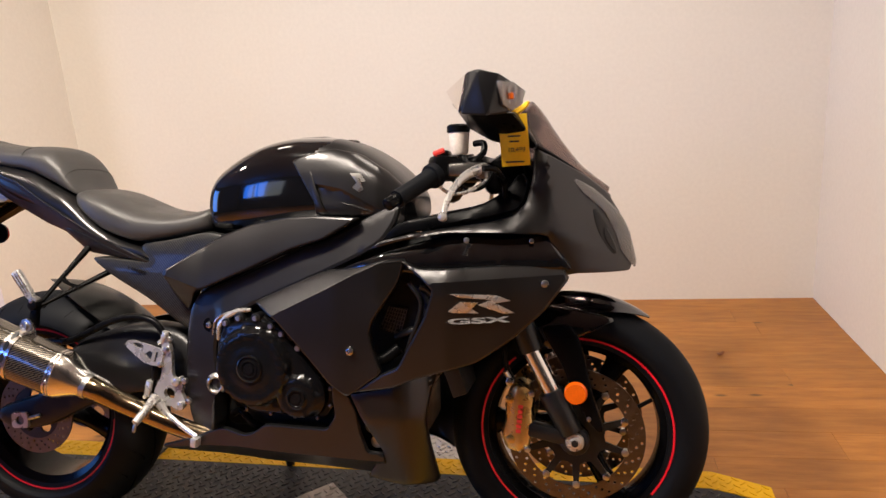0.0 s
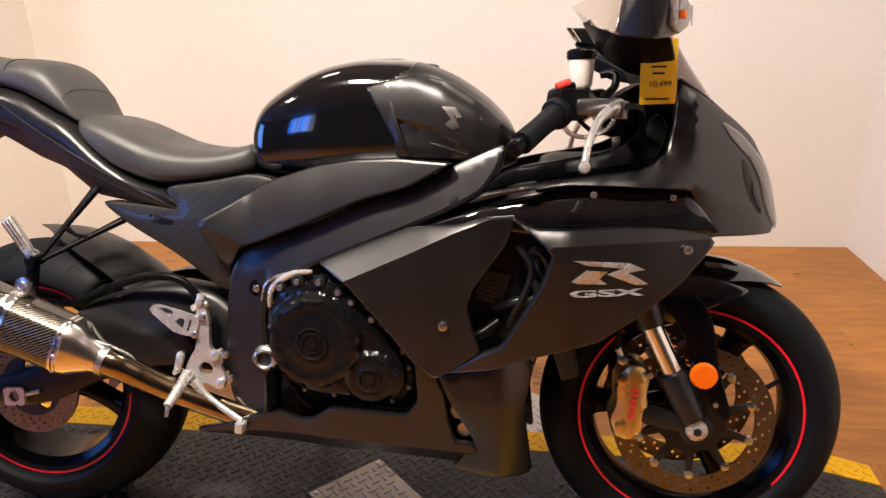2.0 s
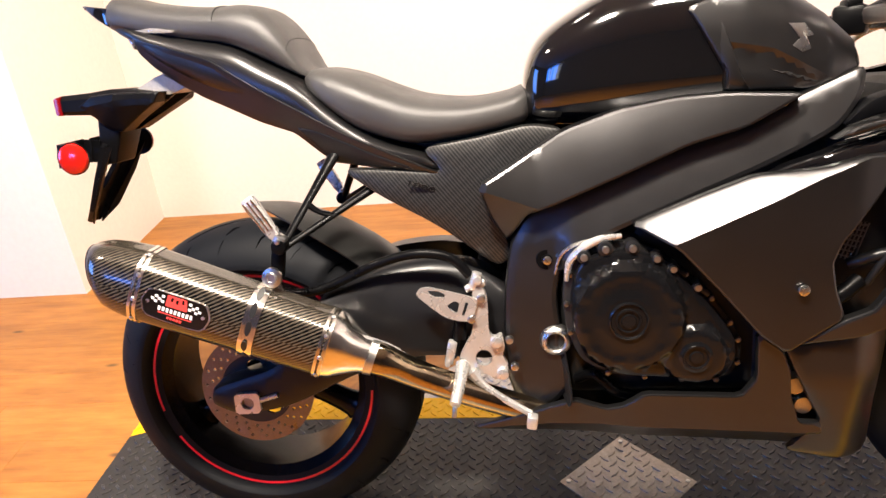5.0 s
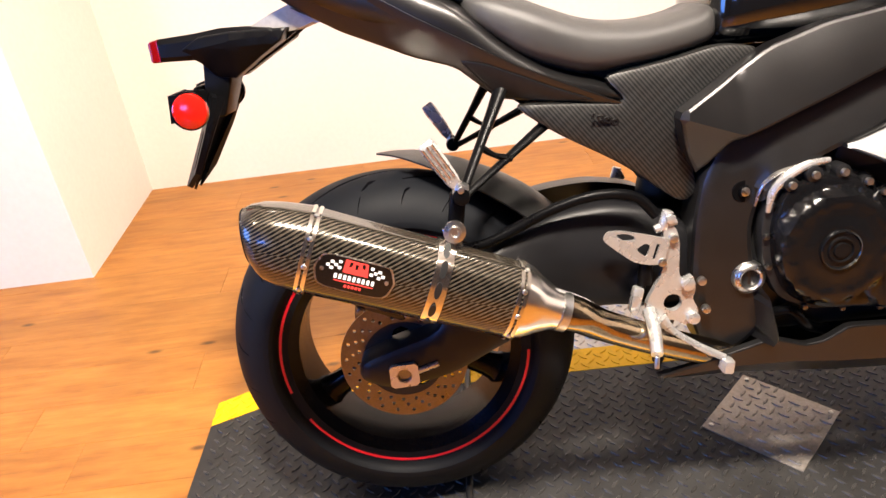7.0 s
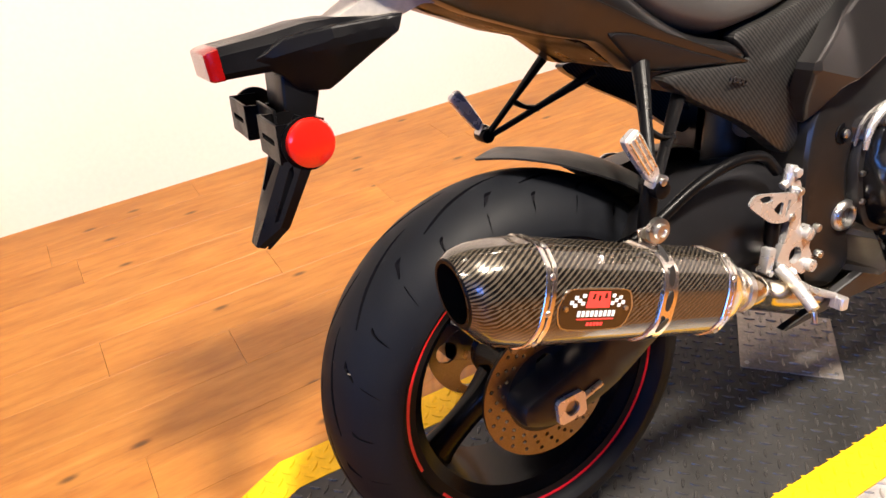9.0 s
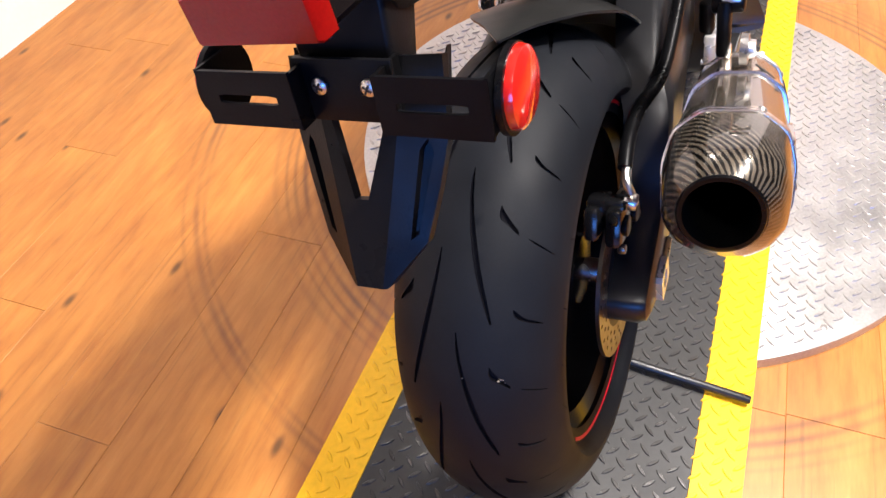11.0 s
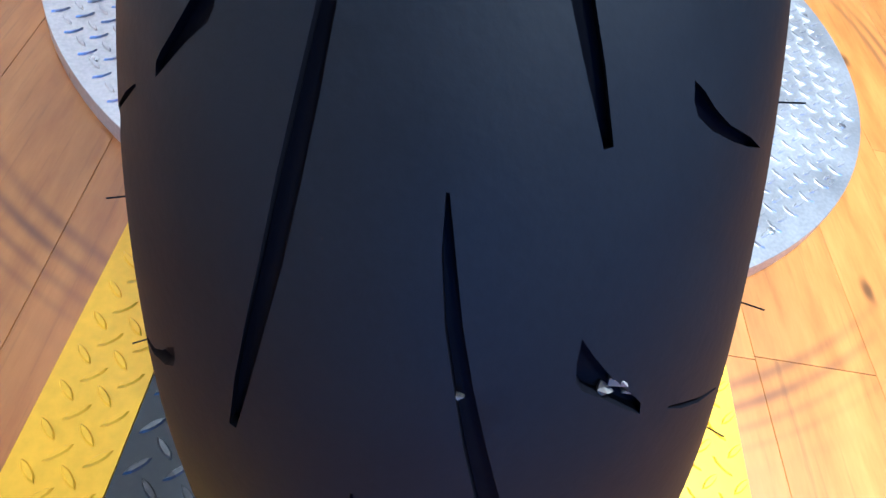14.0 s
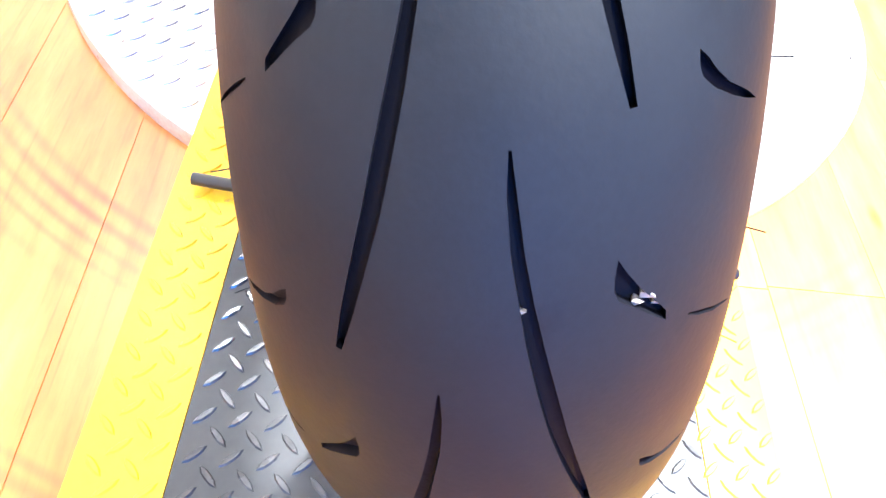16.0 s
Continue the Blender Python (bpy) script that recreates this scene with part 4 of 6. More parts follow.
tail = part("tail_cowl", loft([oval(*r, 32, 3.0, 0.5) for r in lerp_rows(TAIL, 3)]), SATIN, bike, "satin charcoal tail cowl")
LOWER = [(-0.145, 0.968), (-0.072, 0.946), (0.002, 0.921), (0.085, 0.868), (0.157, 0.826), (0.229, 0.784), (0.307, 0.747), (0.389, 0.709), (0.291, 0.722), (0.198, 0.735), (0.138, 0.789), (0.075, 0.810), (-0.028, 0.857), (-0.073, 0.884), (-0.117, 0.915), (-0.140, 0.940)]
FLANK = [(-0.15, 0.070), (-0.073, 0.093), (0.0, 0.106), (0.08, 0.117), (0.16, 0.124), (0.26, 0.129), (0.40, 0.126)]
INSERT = [(0.142, 0.800), (0.178, 0.792), (0.229, 0.770), (0.276, 0.748), (0.345, 0.720), (0.292, 0.7235), (0.200, 0.737)]


def flank_y(x, z):
    """The lower tail flank leans in below the bright ridge."""
    ridge = float(np.interp(x, [-0.145, 0.002, 0.157, 0.307, 0.389], [0.968, 0.921, 0.826, 0.747, 0.709]))
    return float(np.interp(x, [p[0] for p in FLANK], [p[1] for p in FLANK])) + 0.006 - 0.42 * max(0.0, ridge - z)


for s in (-1, 1):
    part("tail_side_panel", panel(LOWER, flank_y, 0.03, 0.003, 0.014, s, 1, 0.08), SATIN, tail, "satin charcoal lower tail panel")
    part("tail_insert", panel(INSERT, lambda x, z: flank_y(x, z) + 0.004, 0.02, 0.003, 0.016, s, 1, 0.1), SATIN_DARK, tail, "satin black tail insert")
part("tail_tip", panel([(-0.272, 1.036), (-0.215, 1.026), (-0.165, 1.018), (-0.165, 0.995), (-0.195, 0.988), (-0.232, 1.008)], lambda x, z: 0.045 * min(1, (x + 0.28) / 0.08) + 0.005, 0.09, 0.003, 0.03), GLOSS, tail)
part("tail_lamp_strip", panel([(-0.176, 0.994), (-0.120, 0.984), (-0.060, 0.974), (-0.062, 0.969), (-0.120, 0.974), (-0.148, 0.972), (-0.150, 0.945), (-0.158, 0.962)], lambda x, z: 0.060 + 0.32 * max(0.0, x + 0.16), 0.10, 0.002, 0.02), LAMP_LENS, tail, "clear strip lens")
part("undertail", panel([(-0.11, 0.905), (-0.05, 0.878), (0.12, 0.815), (0.21, 0.745), (0.25, 0.728), (0.20, 0.736), (0.14, 0.786), (0.07, 0.812), (-0.03, 0.860), (-0.08, 0.888)], lambda x, z: 0.070, 0.14, 0.006, 0.03), PLASTIC, tail)

# carbon panels over the frame, side covers, frame
CARB = [(0.352, 0.754), (0.449, 0.765), (0.535, 0.782), (0.590, 0.772), (0.575, 0.745), (0.510, 0.71), (0.485, 0.66), (0.490, 0.60), (0.500, 0.560), (0.472, 0.540), (0.380, 0.618), (0.280, 0.676), (0.213, 0.727), (0.307, 0.720), (0.393, 0.710)]


def carbon_y(x, z):
    return 0.122 + 0.010 * math.sin((z - 0.54) / 0.24 * 3.14)


both("carbon_panel", CARB, carbon_y, CARBON_M, bike, "satin carbon-weave frame cover", thick=0.02)
COVER = [(0.450, 0.692), (0.511, 0.726), (0.589, 0.772), (0.675, 0.799), (0.758, 0.812), (0.840, 0.815), (0.942, 0.808), (0.912, 0.790), (0.859, 0.762), (0.776, 0.740), (0.681, 0.700), (0.571, 0.657), (0.528, 0.643), (0.503, 0.606), (0.490, 0.592), (0.470, 0.628)]


COVER_RIDGE = [(0.44, 0.6925), (0.547, 0.652), (0.62, 0.672), (0.70, 0.701), (0.80, 0.742), (0.95, 0.802)]


def cover_y(x, z):
    d = z - float(np.interp(x, [p[0] for p in COVER_RIDGE], [p[1] for p in COVER_RIDGE]))
    if d > 0:
        return 0.186 - 0.21 * d - 1.0 * d * d
    return 0.186 + d * (0.08 + 0.50 * max(0.0, min(1.0, (0.58 - x) / 0.04)))


both("side_cover", COVER, cover_y, SATIN, bike, "satin charcoal side cover", 14.0, thick=0.03, edge=0.005, step=0.013, rounds=1, k=0.1, creases=[COVER_RIDGE])
SPAR = [(1.036, 0.846), (0.942, 0.804), (0.860, 0.760), (0.776, 0.738), (0.680, 0.697), (0.571, 0.654), (0.526, 0.640), (0.497, 0.592), (0.483, 0.512), (0.478, 0.419), (0.481, 0.348), (0.500, 0.290), (0.525, 0.279), (0.566, 0.305), (0.590, 0.334),
        (0.585, 0.380), (0.575, 0.440), (0.570, 0.500), (0.580, 0.545), (0.610, 0.580), (0.680, 0.612), (0.760, 0.645), (0.868, 0.689), (0.941, 0.722), (0.996, 0.752), (1.030, 0.800)]


SPAR_RIDGE = [(0.535, 0.588), (0.60, 0.622), (0.76, 0.686), (0.94, 0.760), (1.03, 0.812)]


def spar_y(x, z):
    mid = float(np.interp(x, [p[0] for p in SPAR_RIDGE], [p[1] for p in SPAR_RIDGE]))
    k = max(0.0, min(1.0, (x - 0.50) / 0.10))
    return 0.152 + 0.014 * k - k * (0.30 * max(0.0, z - mid) - 0.28 * max(0.0, mid - z) * (x > 0.58))


both("frame_spar", SPAR, spar_y, SPAR_M, bike, "satin black twin-spar frame", 22.0, thick=0.06, edge=0.010, step=0.014, creases=[SPAR_RIDGE])
for s in (-1, 1):
    part("frame_plug", join(lathe([(0.010, 0), (0.017, 0.0), (0.019, -0.004), (0.019, -0.012)], 24), lathe([(0.002, 0.004), (0.009, 0.004), (0.010, -0.002)], 16)), PLASTIC, bike).matrix_basis = pose(0.556, s * 0.160, 0.562, 0, 0, 0 if s > 0 else 180)
    nut = part("pivot_nut", lathe([(0.015, -0.004), (0.015, 0.008), (0.018, 0.010), (0.023, 0.008), (0.027, 0.002), (0.027, -0.012)], 32, True), STEEL, bike, "bright steel pivot nut")
    nut.matrix_basis = pose(0.566, s * 0.160, 0.420, 0, 0, 0 if s > 0 else 180)
    # dark disc gives the nut's bore its shade by colour
    part("nut_hole_shade", lathe([(0.001, 0.001), (0.0145, 0.001), (0.0145, -0.004)], 24), DARK, nut)
    bolt((0.556, s * 0.160, 0.562), 0.0075, 0.0065, bike, STEEL, direction=(0, s, 0))
    bolt((0.910, s * 0.178, 0.797), 0.008, 0.004, bike, STEEL, direction=(0, s, 0))

# engine
engine = group_part("engine", "black engine with round clutch cover")
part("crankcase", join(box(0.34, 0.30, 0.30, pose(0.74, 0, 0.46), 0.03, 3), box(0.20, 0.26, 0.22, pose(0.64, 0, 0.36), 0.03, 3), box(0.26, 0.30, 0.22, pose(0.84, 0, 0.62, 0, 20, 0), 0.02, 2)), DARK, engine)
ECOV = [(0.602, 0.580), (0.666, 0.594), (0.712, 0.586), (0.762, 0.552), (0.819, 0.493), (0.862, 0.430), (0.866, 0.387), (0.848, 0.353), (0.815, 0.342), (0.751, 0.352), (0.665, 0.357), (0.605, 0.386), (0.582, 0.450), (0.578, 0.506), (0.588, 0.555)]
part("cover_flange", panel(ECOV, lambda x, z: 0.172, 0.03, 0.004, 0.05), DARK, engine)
cx, cz = 0.680, 0.471


def clutch_y(x, z):
    """A round drum for the clutch, a smaller one for the timing rotor and a rib between."""
    r1, r2 = math.hypot(x - cx, z - cz), math.hypot(x - 0.787, z - 0.402)
    a = max(0.0, min(1.0, (0.094 - r1) / 0.010))
    b = max(0.0, min(1.0, (0.053 - r2) / 0.008))
    return 0.192 + max(0.019 * a * a * (3 - 2 * a), 0.010 * b * b * (3 - 2 * b)) + 0.0012 * (r1 < 0.046) + 0.0015 * (0.072 < r1 < 0.076) * a


ECOV2 = [(x + (0.725 - x) * 0.085, z + (0.46 - z) * 0.085) for x, z in ECOV]
part("clutch_cover", panel(ECOV2, clutch_y, 0.03, 0.008, 0.008), ENGINE_M, engine, "satin black clutch cover")
part("clutch_boss", lathe([(0.002, -0.006), (0.011, -0.006), (0.0125, -0.003), (0.016, -0.003), (0.0175, -0.006), (0.0195, -0.006), (0.021, -0.003), (0.027, -0.003), (0.029, -0.006), (0.031, -0.005), (0.032, 0.0)], 48), ENGINE_M, engine).matrix_basis = pose(cx, -0.2115, cz)
part("timing_boss", lathe([(0.002, -0.005), (0.010, -0.005), (0.0115, -0.002), (0.017, -0.002), (0.0185, -0.006), (0.021, -0.006), (0.022, -0.002), (0.027, 0.0)], 48), ENGINE_M, engine).matrix_basis = pose(0.787, -0.2018, 0.402)
for x, z in ((0.592, 0.54), (0.585, 0.49), (0.59, 0.44), (0.612, 0.583), (0.648, 0.592), (0.69, 0.59), (0.73, 0.572), (0.775, 0.535), (0.815, 0.492), (0.845, 0.45), (0.858, 0.42), (0.858, 0.38), (0.825, 0.350), (0.77, 0.352), (0.71, 0.357), (0.65, 0.366)):
    bolt((x, -0.172, z), 0.0048, 0.007, engine, BOLT)
part("cover_chamfer", tube([(0.568, -0.170, 0.540), (0.577, -0.172, 0.570), (0.596, -0.174, 0.587), (0.623, -0.174, 0.596), (0.652, -0.172, 0.600)], [0.002, 0.0032, 0.0036, 0.003, 0.002], 8), STEEL, engine, "bare metal cover edge")
part("cover_lip", tube([(0.586, -0.176, 0.530), (0.592, -0.178, 0.562), (0.612, -0.180, 0.584), (0.640, -0.180, 0.598), (0.674, -0.178, 0.602)], [0.004, 0.0065, 0.0075, 0.0065, 0.004], 10), ALU, engine, "bare cast metal cover lip")
for x, z, r in ((0.614, 0.572, 0.011), (0.648, 0.584, 0.013), (0.690, 0.584, 0.012), (0.727, 0.566, 0.010), (0.752, 0.548, 0.010), (0.790, 0.516, 0.009)):
    lug = part("cast_lug", join(cyl((x, -0.160, z), (x, -0.190, z), r, 16, 0.003), box(r * 2.2, 0.016, r * 1.3, pose(x + 0.012, -0.176, z - 0.010, 0, 35, 0), 0.003)), FRAME, engine)
    part("bolt_head", lathe([(0.001, -0.006), (0.0052, -0.006), (0.0062, -0.004), (0.0062, 0.002)], 14), STEEL, lug).matrix_basis = pose(x, -0.190, z)
part("water_hose", tube([(0.60, -0.15, 0.345), (0.63, -0.168, 0.36), (0.66, -0.168, 0.33), (0.70, -0.15, 0.31)], 0.009), PLASTIC, engine)
part("radiator", box(0.035, 0.36, 0.30, pose(1.115, 0, 0.555, 0, -18, 0), 0.004), DARK, bike, "black radiator behind the fairing")
part("radiator_fins", join(*[box(0.004, 0.34, 0.0018, pose(1.09 + 0.002, 0, 0.43 + 0.012 * i, 0, -18, 0)) for i in range(20)]), STEEL, bike).matrix_basis = pose(0, 0, 0)
part("radiator_hose", tube([(1.085, -0.205, 0.660), (1.107, -0.200, 0.648), (1.122, -0.195, 0.612), (1.100, -0.19, 0.570), (1.056, -0.185, 0.557), (1.02, -0.17, 0.54)], 0.0095), FRAME, bike)
part("overflow_hose", tube([(1.060, -0.200, 0.665), (1.085, -0.205, 0.630), (1.080, -0.200, 0.590), (1.060, -0.190, 0.545), (1.045, -0.18, 0.51)], 0.006), FRAME, bike)
guard = part("radiator_guard", plate([(0.978, 0.560), (1.004, 0.612), (1.048, 0.605), (1.024, 0.540)], [], -0.168, -0.164), DARK, bike, "black radiator guard mesh")
for i in range(7):
    part("guard_bar", cyl((0.980 + 0.0038 * i, -0.170, 0.565 + 0.0072 * i), (1.024 + 0.0035 * i, -0.170, 0.550 + 0.0084 * i), 0.0013, 6), BOLT, guard)
for i in range(8):
    part("guard_bar", cyl((0.983 + 0.0062 * i, -0.171, 0.560 - 0.0024 * i), (1.006 + 0.0058 * i, -0.171, 0.610 - 0.0008 * i), 0.0013, 6), BOLT, guard)
part("coolant_pipe", tube([(0.955, -0.195, 0.505), (0.99, -0.20, 0.495), (1.03, -0.19, 0.52)], 0.013), PLASTIC, bike)
# simple dark boxes fill the hollows and stand for the shade in them
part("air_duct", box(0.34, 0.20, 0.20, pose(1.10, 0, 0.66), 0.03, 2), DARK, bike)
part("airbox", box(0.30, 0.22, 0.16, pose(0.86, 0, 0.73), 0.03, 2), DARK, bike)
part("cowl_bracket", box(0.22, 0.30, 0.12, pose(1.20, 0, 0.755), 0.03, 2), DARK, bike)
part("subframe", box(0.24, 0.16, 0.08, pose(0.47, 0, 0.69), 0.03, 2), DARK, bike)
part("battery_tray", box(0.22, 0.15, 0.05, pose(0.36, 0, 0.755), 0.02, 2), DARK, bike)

# fairing
MAIN = [(0.688, 0.622), (0.780, 0.660), (0.868, 0.694), (0.955, 0.703), (1.010, 0.718), (1.058, 0.720), (1.041, 0.668), (0.985, 0.590), (0.975, 0.560), (0.982, 0.520), (0.998, 0.472), (0.916, 0.416), (0.876, 0.446), (0.818, 0.516), (0.752, 0.590)]


MAIN_RIDGE = [(0.70, 0.574), (0.752, 0.598), (0.88, 0.656), (0.95, 0.690), (1.03, 0.722)]


def main_y(x, z):
    crease = float(np.interp(x, [p[0] for p in MAIN_RIDGE], [p[1] for p in MAIN_RIDGE]))
    return 0.240 - max(0, z - crease) * 0.70 - max(0, 0.9 - x) * 0.07 - max(0, x - 1.0) * 0.25 - max(0, crease - z) * 0.04


both("side_fairing", MAIN, main_y, SATIN, bike, "satin charcoal side fairing", 16.0, thick=0.014, edge=0.004, step=0.014, rounds=1, k=0.08, creases=[MAIN_RIDGE])
SIDE = [(1.049, 0.718), (1.095, 0.700), (1.18, 0.700), (1.26, 0.703), (1.33, 0.700), (1.385, 0.695), (1.402, 0.672), (1.348, 0.602), (1.275, 0.540), (1.206, 0.497), (1.145, 0.482), (1.072, 0.460), (1.022, 0.440), (0.925, 0.424), (0.998, 0.470), (1.036, 0.487), (1.102, 0.600), (1.122, 0.655), (1.105, 0.675)]


def side_y(x, z):
    ridge = max(0, z - 0.672 - (x - 1.1) * 0.03) * 0.5
    return 0.257 - max(0, x - 1.15) * 0.29 - max(0, 0.65 - z) * 0.12 - ridge - max(0, 1.02 - x) * 0.1


both("side_fairing", SIDE, side_y, SATIN, bike, "satin charcoal side fairing with chrome lettering", 16.0, thick=0.014, edge=0.005, step=0.015, rounds=1, k=0.08, creases=[[(1.05, 0.671), (1.42, 0.682)]])
INSET = [(0.872, 0.682), (0.92, 0.704), (0.963, 0.718), (1.000, 0.732), (1.040, 0.742), (1.10, 0.757), (1.152, 0.768), (1.2, 0.772), (1.286, 0.770), (1.352, 0.766), (1.41, 0.690), (1.376, 0.690), (1.249, 0.698), (1.18, 0.688), (1.10, 0.682), (1.053, 0.690), (1.002, 0.686), (0.925, 0.686)]
both("fairing_inset", INSET, lambda x, z: 0.210 - max(0, x - 1.2) * 0.12 - max(0, z - 0.715) * 0.55 - max(0, 1.0 - x) * 0.12, GLOSS, bike, "gloss black fairing inset", thick=0.03, step=0.03, k=0.1)
INNERU = [(0.99, 0.752), (1.05, 0.772), (1.142, 0.786), (1.239, 0.805), (1.30, 0.817), (1.32, 0.87), (1.30, 0.90), (1.27, 0.86), (1.22, 0.83), (1.10, 0.81), (1.03, 0.795)]
both("inner_panel", INNERU, lambda x, z: 0.185 - max(0, z - 0.80) * 0.5, PLASTIC, bike, thick=0.03, step=0.03)
BELLY = [(0.416, 0.266), (0.470, 0.282), (0.534, 0.304), (0.593, 0.325), (0.645, 0.310), (0.672, 0.316), (0.707, 0.340), (0.780, 0.337), (0.857, 0.334), (0.880, 0.366), (0.876, 0.446), (0.916, 0.416), (0.930, 0.380), (0.935, 0.330), (0.950, 0.284), (0.986, 0.280), (0.998, 0.206), (0.920, 0.220), (0.812, 0.230), (0.657, 0.236), (0.500, 0.250), (0.430, 0.258)]


def belly_y(x, z):
    d = z - float(np.interp(x, [0.42, 0.55, 0.63, 0.88, 1.0], [0.262, 0.278, 0.281, 0.268, 0.262]))
    return 0.200 - max(0, -d) * 1.15 + max(0, d) * 0.10 - max(0, 0.7 - x) * 0.10 - max(0, x - 0.95) * 0.1


both("belly_pan", BELLY, belly_y, SATIN, bike, "satin charcoal belly pan", 14.0, thick=0.012, edge=0.003, step=0.014, rounds=1, k=0.1, creases=[[(0.42, 0.262), (0.55, 0.278), (0.63, 0.281), (0.88, 0.268), (1.0, 0.262)]])
LFRONT = [(0.918, 0.420), (1.0, 0.434), (1.060, 0.452), (1.108, 0.466), (1.092, 0.420), (1.080, 0.357), (1.082, 0.299), (1.095, 0.188), (1.000, 0.204), (0.940, 0.219), (0.986, 0.282), (0.958, 0.335), (0.935, 0.380)]


def lower_y(x, z):
    f = min(max(0.0, x - 1.02) / 0.09, 1.0)
    return 0.214 - max(0, 0.36 - z) * 0.26 - 0.075 * f ** 1.5


both("lower_fairing", LFRONT, lower_y, SATIN, bike, "satin charcoal lower fairing", 40.0, thick=0.010, edge=0.004, step=0.014, rounds=1, k=0.08)
# two added dark boxes block the view through vent and fairing opening
part("vent_dark_filler", box(0.14, 0.30, 0.20, pose(0.955, 0, 0.335), 0.01), DARK, engine)
part("front_dark_filler", box(0.15, 0.32, 0.26, pose(1.02, 0, 0.56), 0.02, 2), DARK, engine)
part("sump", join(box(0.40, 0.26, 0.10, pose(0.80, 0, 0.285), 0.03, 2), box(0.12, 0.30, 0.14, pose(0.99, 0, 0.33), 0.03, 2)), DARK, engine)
for x, z in ((0.952, 0.335), (0.965, 0.30)):
    part("header_clamp", lathe([(0.010, -0.010), (0.014, -0.010), (0.016, -0.004), (0.016, 0.02)], 20), STEEL, engine).matrix_basis = pose(x, -0.165, z)
bolt((0.932, -0.236, 0.522), 0.009, 0.006, bike, STEEL)
bolt((1.352, -0.203, 0.664), 0.008, 0.005, bike, STEEL)
bolt((0.60, -0.184, 0.302), 0.006, 0.004, bike, STEEL)
bolt((1.19, -0.206, 0.757), 0.006, 0.004, bike, STEEL)
bolt((1.325, -0.187, 0.752), 0.006, 0.004, bike, STEEL)

# chrome R and model letters on both sides
RTOP = [(1.158, 0.650), (1.253, 0.643), (1.281, 0.630), (1.250, 0.626), (1.288, 0.604), (1.265, 0.603), (1.215, 0.624), (1.243, 0.634), (1.180, 0.641)]
RLEFT = [(1.155, 0.613), (1.180, 0.632), (1.216, 0.629), (1.202, 0.616), (1.216, 0.606), (1.165, 0.609)]
for s in (-1, 1):
    for o in (RTOP, RLEFT):
        part("fairing_emblem", panel(o, lambda x, z: side_y(x, z) + 0.0022, 0.003, 0.0008, 0.05, s, 0), ALU, bike, "chrome fairing emblem")
words("GSX", 0.030, pose(1.214, -(side_y(1.214, 0.590) + 0.001), 0.590, 90 - 12, 0, 16) @ Matrix.Diagonal((2.25, 0.56, 1, 1)), ALU, bike, "fairing_lettering", 0.0012, 0.0011)
for s in (-1, 1):
    words("1000", 0.0135, pose(0.352, s * 0.136, 0.691, 90, 0, 0 if s < 0 else 180) @ pose(0, 0, 0, 0, 0, -11 if s < 0 else 11) @ Matrix(((1.9, 0.35, 0, 0), (0, 0.85, 0, 0), (0, 0, 1, 0), (0, 0, 0, 1))), SATIN_DARK, bike, "frame_cover_lettering", 0.0012, 0.0003)

# nose, screen, headlamp
COWL = [(0.972, 0.738), (1.000, 0.758), (1.071, 0.772), (1.141, 0.783), (1.240, 0.793), (1.289, 0.806), (1.314, 0.833), (1.326, 0.882), (1.331, 0.948), (1.372, 0.926), (1.440, 0.885), (1.482, 0.850), (1.510, 0.802),
        (1.530, 0.742), (1.536, 0.690), (1.528, 0.674), (1.447, 0.676), (1.416, 0.677), (1.395, 0.674), (1.374, 0.725), (1.355, 0.764), (1.239, 0.772), (1.142, 0.773), (1.042, 0.757)]
COWL_RIDGE = [(1.30, 0.790), (1.36, 0.775), (1.42, 0.745), (1.50, 0.705)]


def nose_y(x, z):
    """Half width of the cowl: a shelf behind, which rounds into the nose in front of the bars."""
    front = float(np.interp(z, [0.67, 0.80, 0.86, 0.95], [1.562, 1.536, 1.508, 1.43]))
    t = max(0.0, min(1.0, (x - 1.30) / (front - 1.30)))
    k = max(0.0, min(1.0, (x - 1.26) / 0.10))
    shelf = 0.9 * (1 - k) * max(0.0, z - 0.768) + 0.10 * k * max(0.0, z - 0.79)
    under = 0.35 * k * max(0.0, float(np.interp(x, [p[0] for p in COWL_RIDGE], [p[1] for p in COWL_RIDGE])) - z)
    return (0.212 - 0.02 * k - shelf - under - max(0.0, 1.0 - x) * 0.25) * (1 - t ** 1.6) ** 0.7 + 0.004


both("upper_cowl", COWL, nose_y, SATIN, bike, "satin charcoal upper cowl and nose", 18.0, thick=0.02, edge=0.004, step=0.013, rounds=1, k=0.10, creases=[COWL_RIDGE])
LAMP = [(1.405, 0.886), (1.452, 0.862), (1.505, 0.810), (1.530, 0.765), (1.546, 0.692), (1.540, 0.676), (1.507, 0.722), (1.496, 0.766), (1.471, 0.812), (1.432, 0.845)]
both("headlamp_lens", LAMP, lambda x, z: nose_y(x, z) + 0.004, CLEAR_LENS, bike, "clear headlamp lens", thick=0.008, step=0.014)
# dark panel on the skin: the intake's inner shade put into colour
both("air_intake", [(1.449, 0.818), (1.466, 0.812), (1.486, 0.768), (1.505, 0.718), (1.496, 0.708), (1.471, 0.741), (1.454, 0.780)], lambda x, z: nose_y(x, z) + 0.0025, DARK, bike, "dark panel that stands for the shaded intake mouth", thick=0.006, step=0.014)
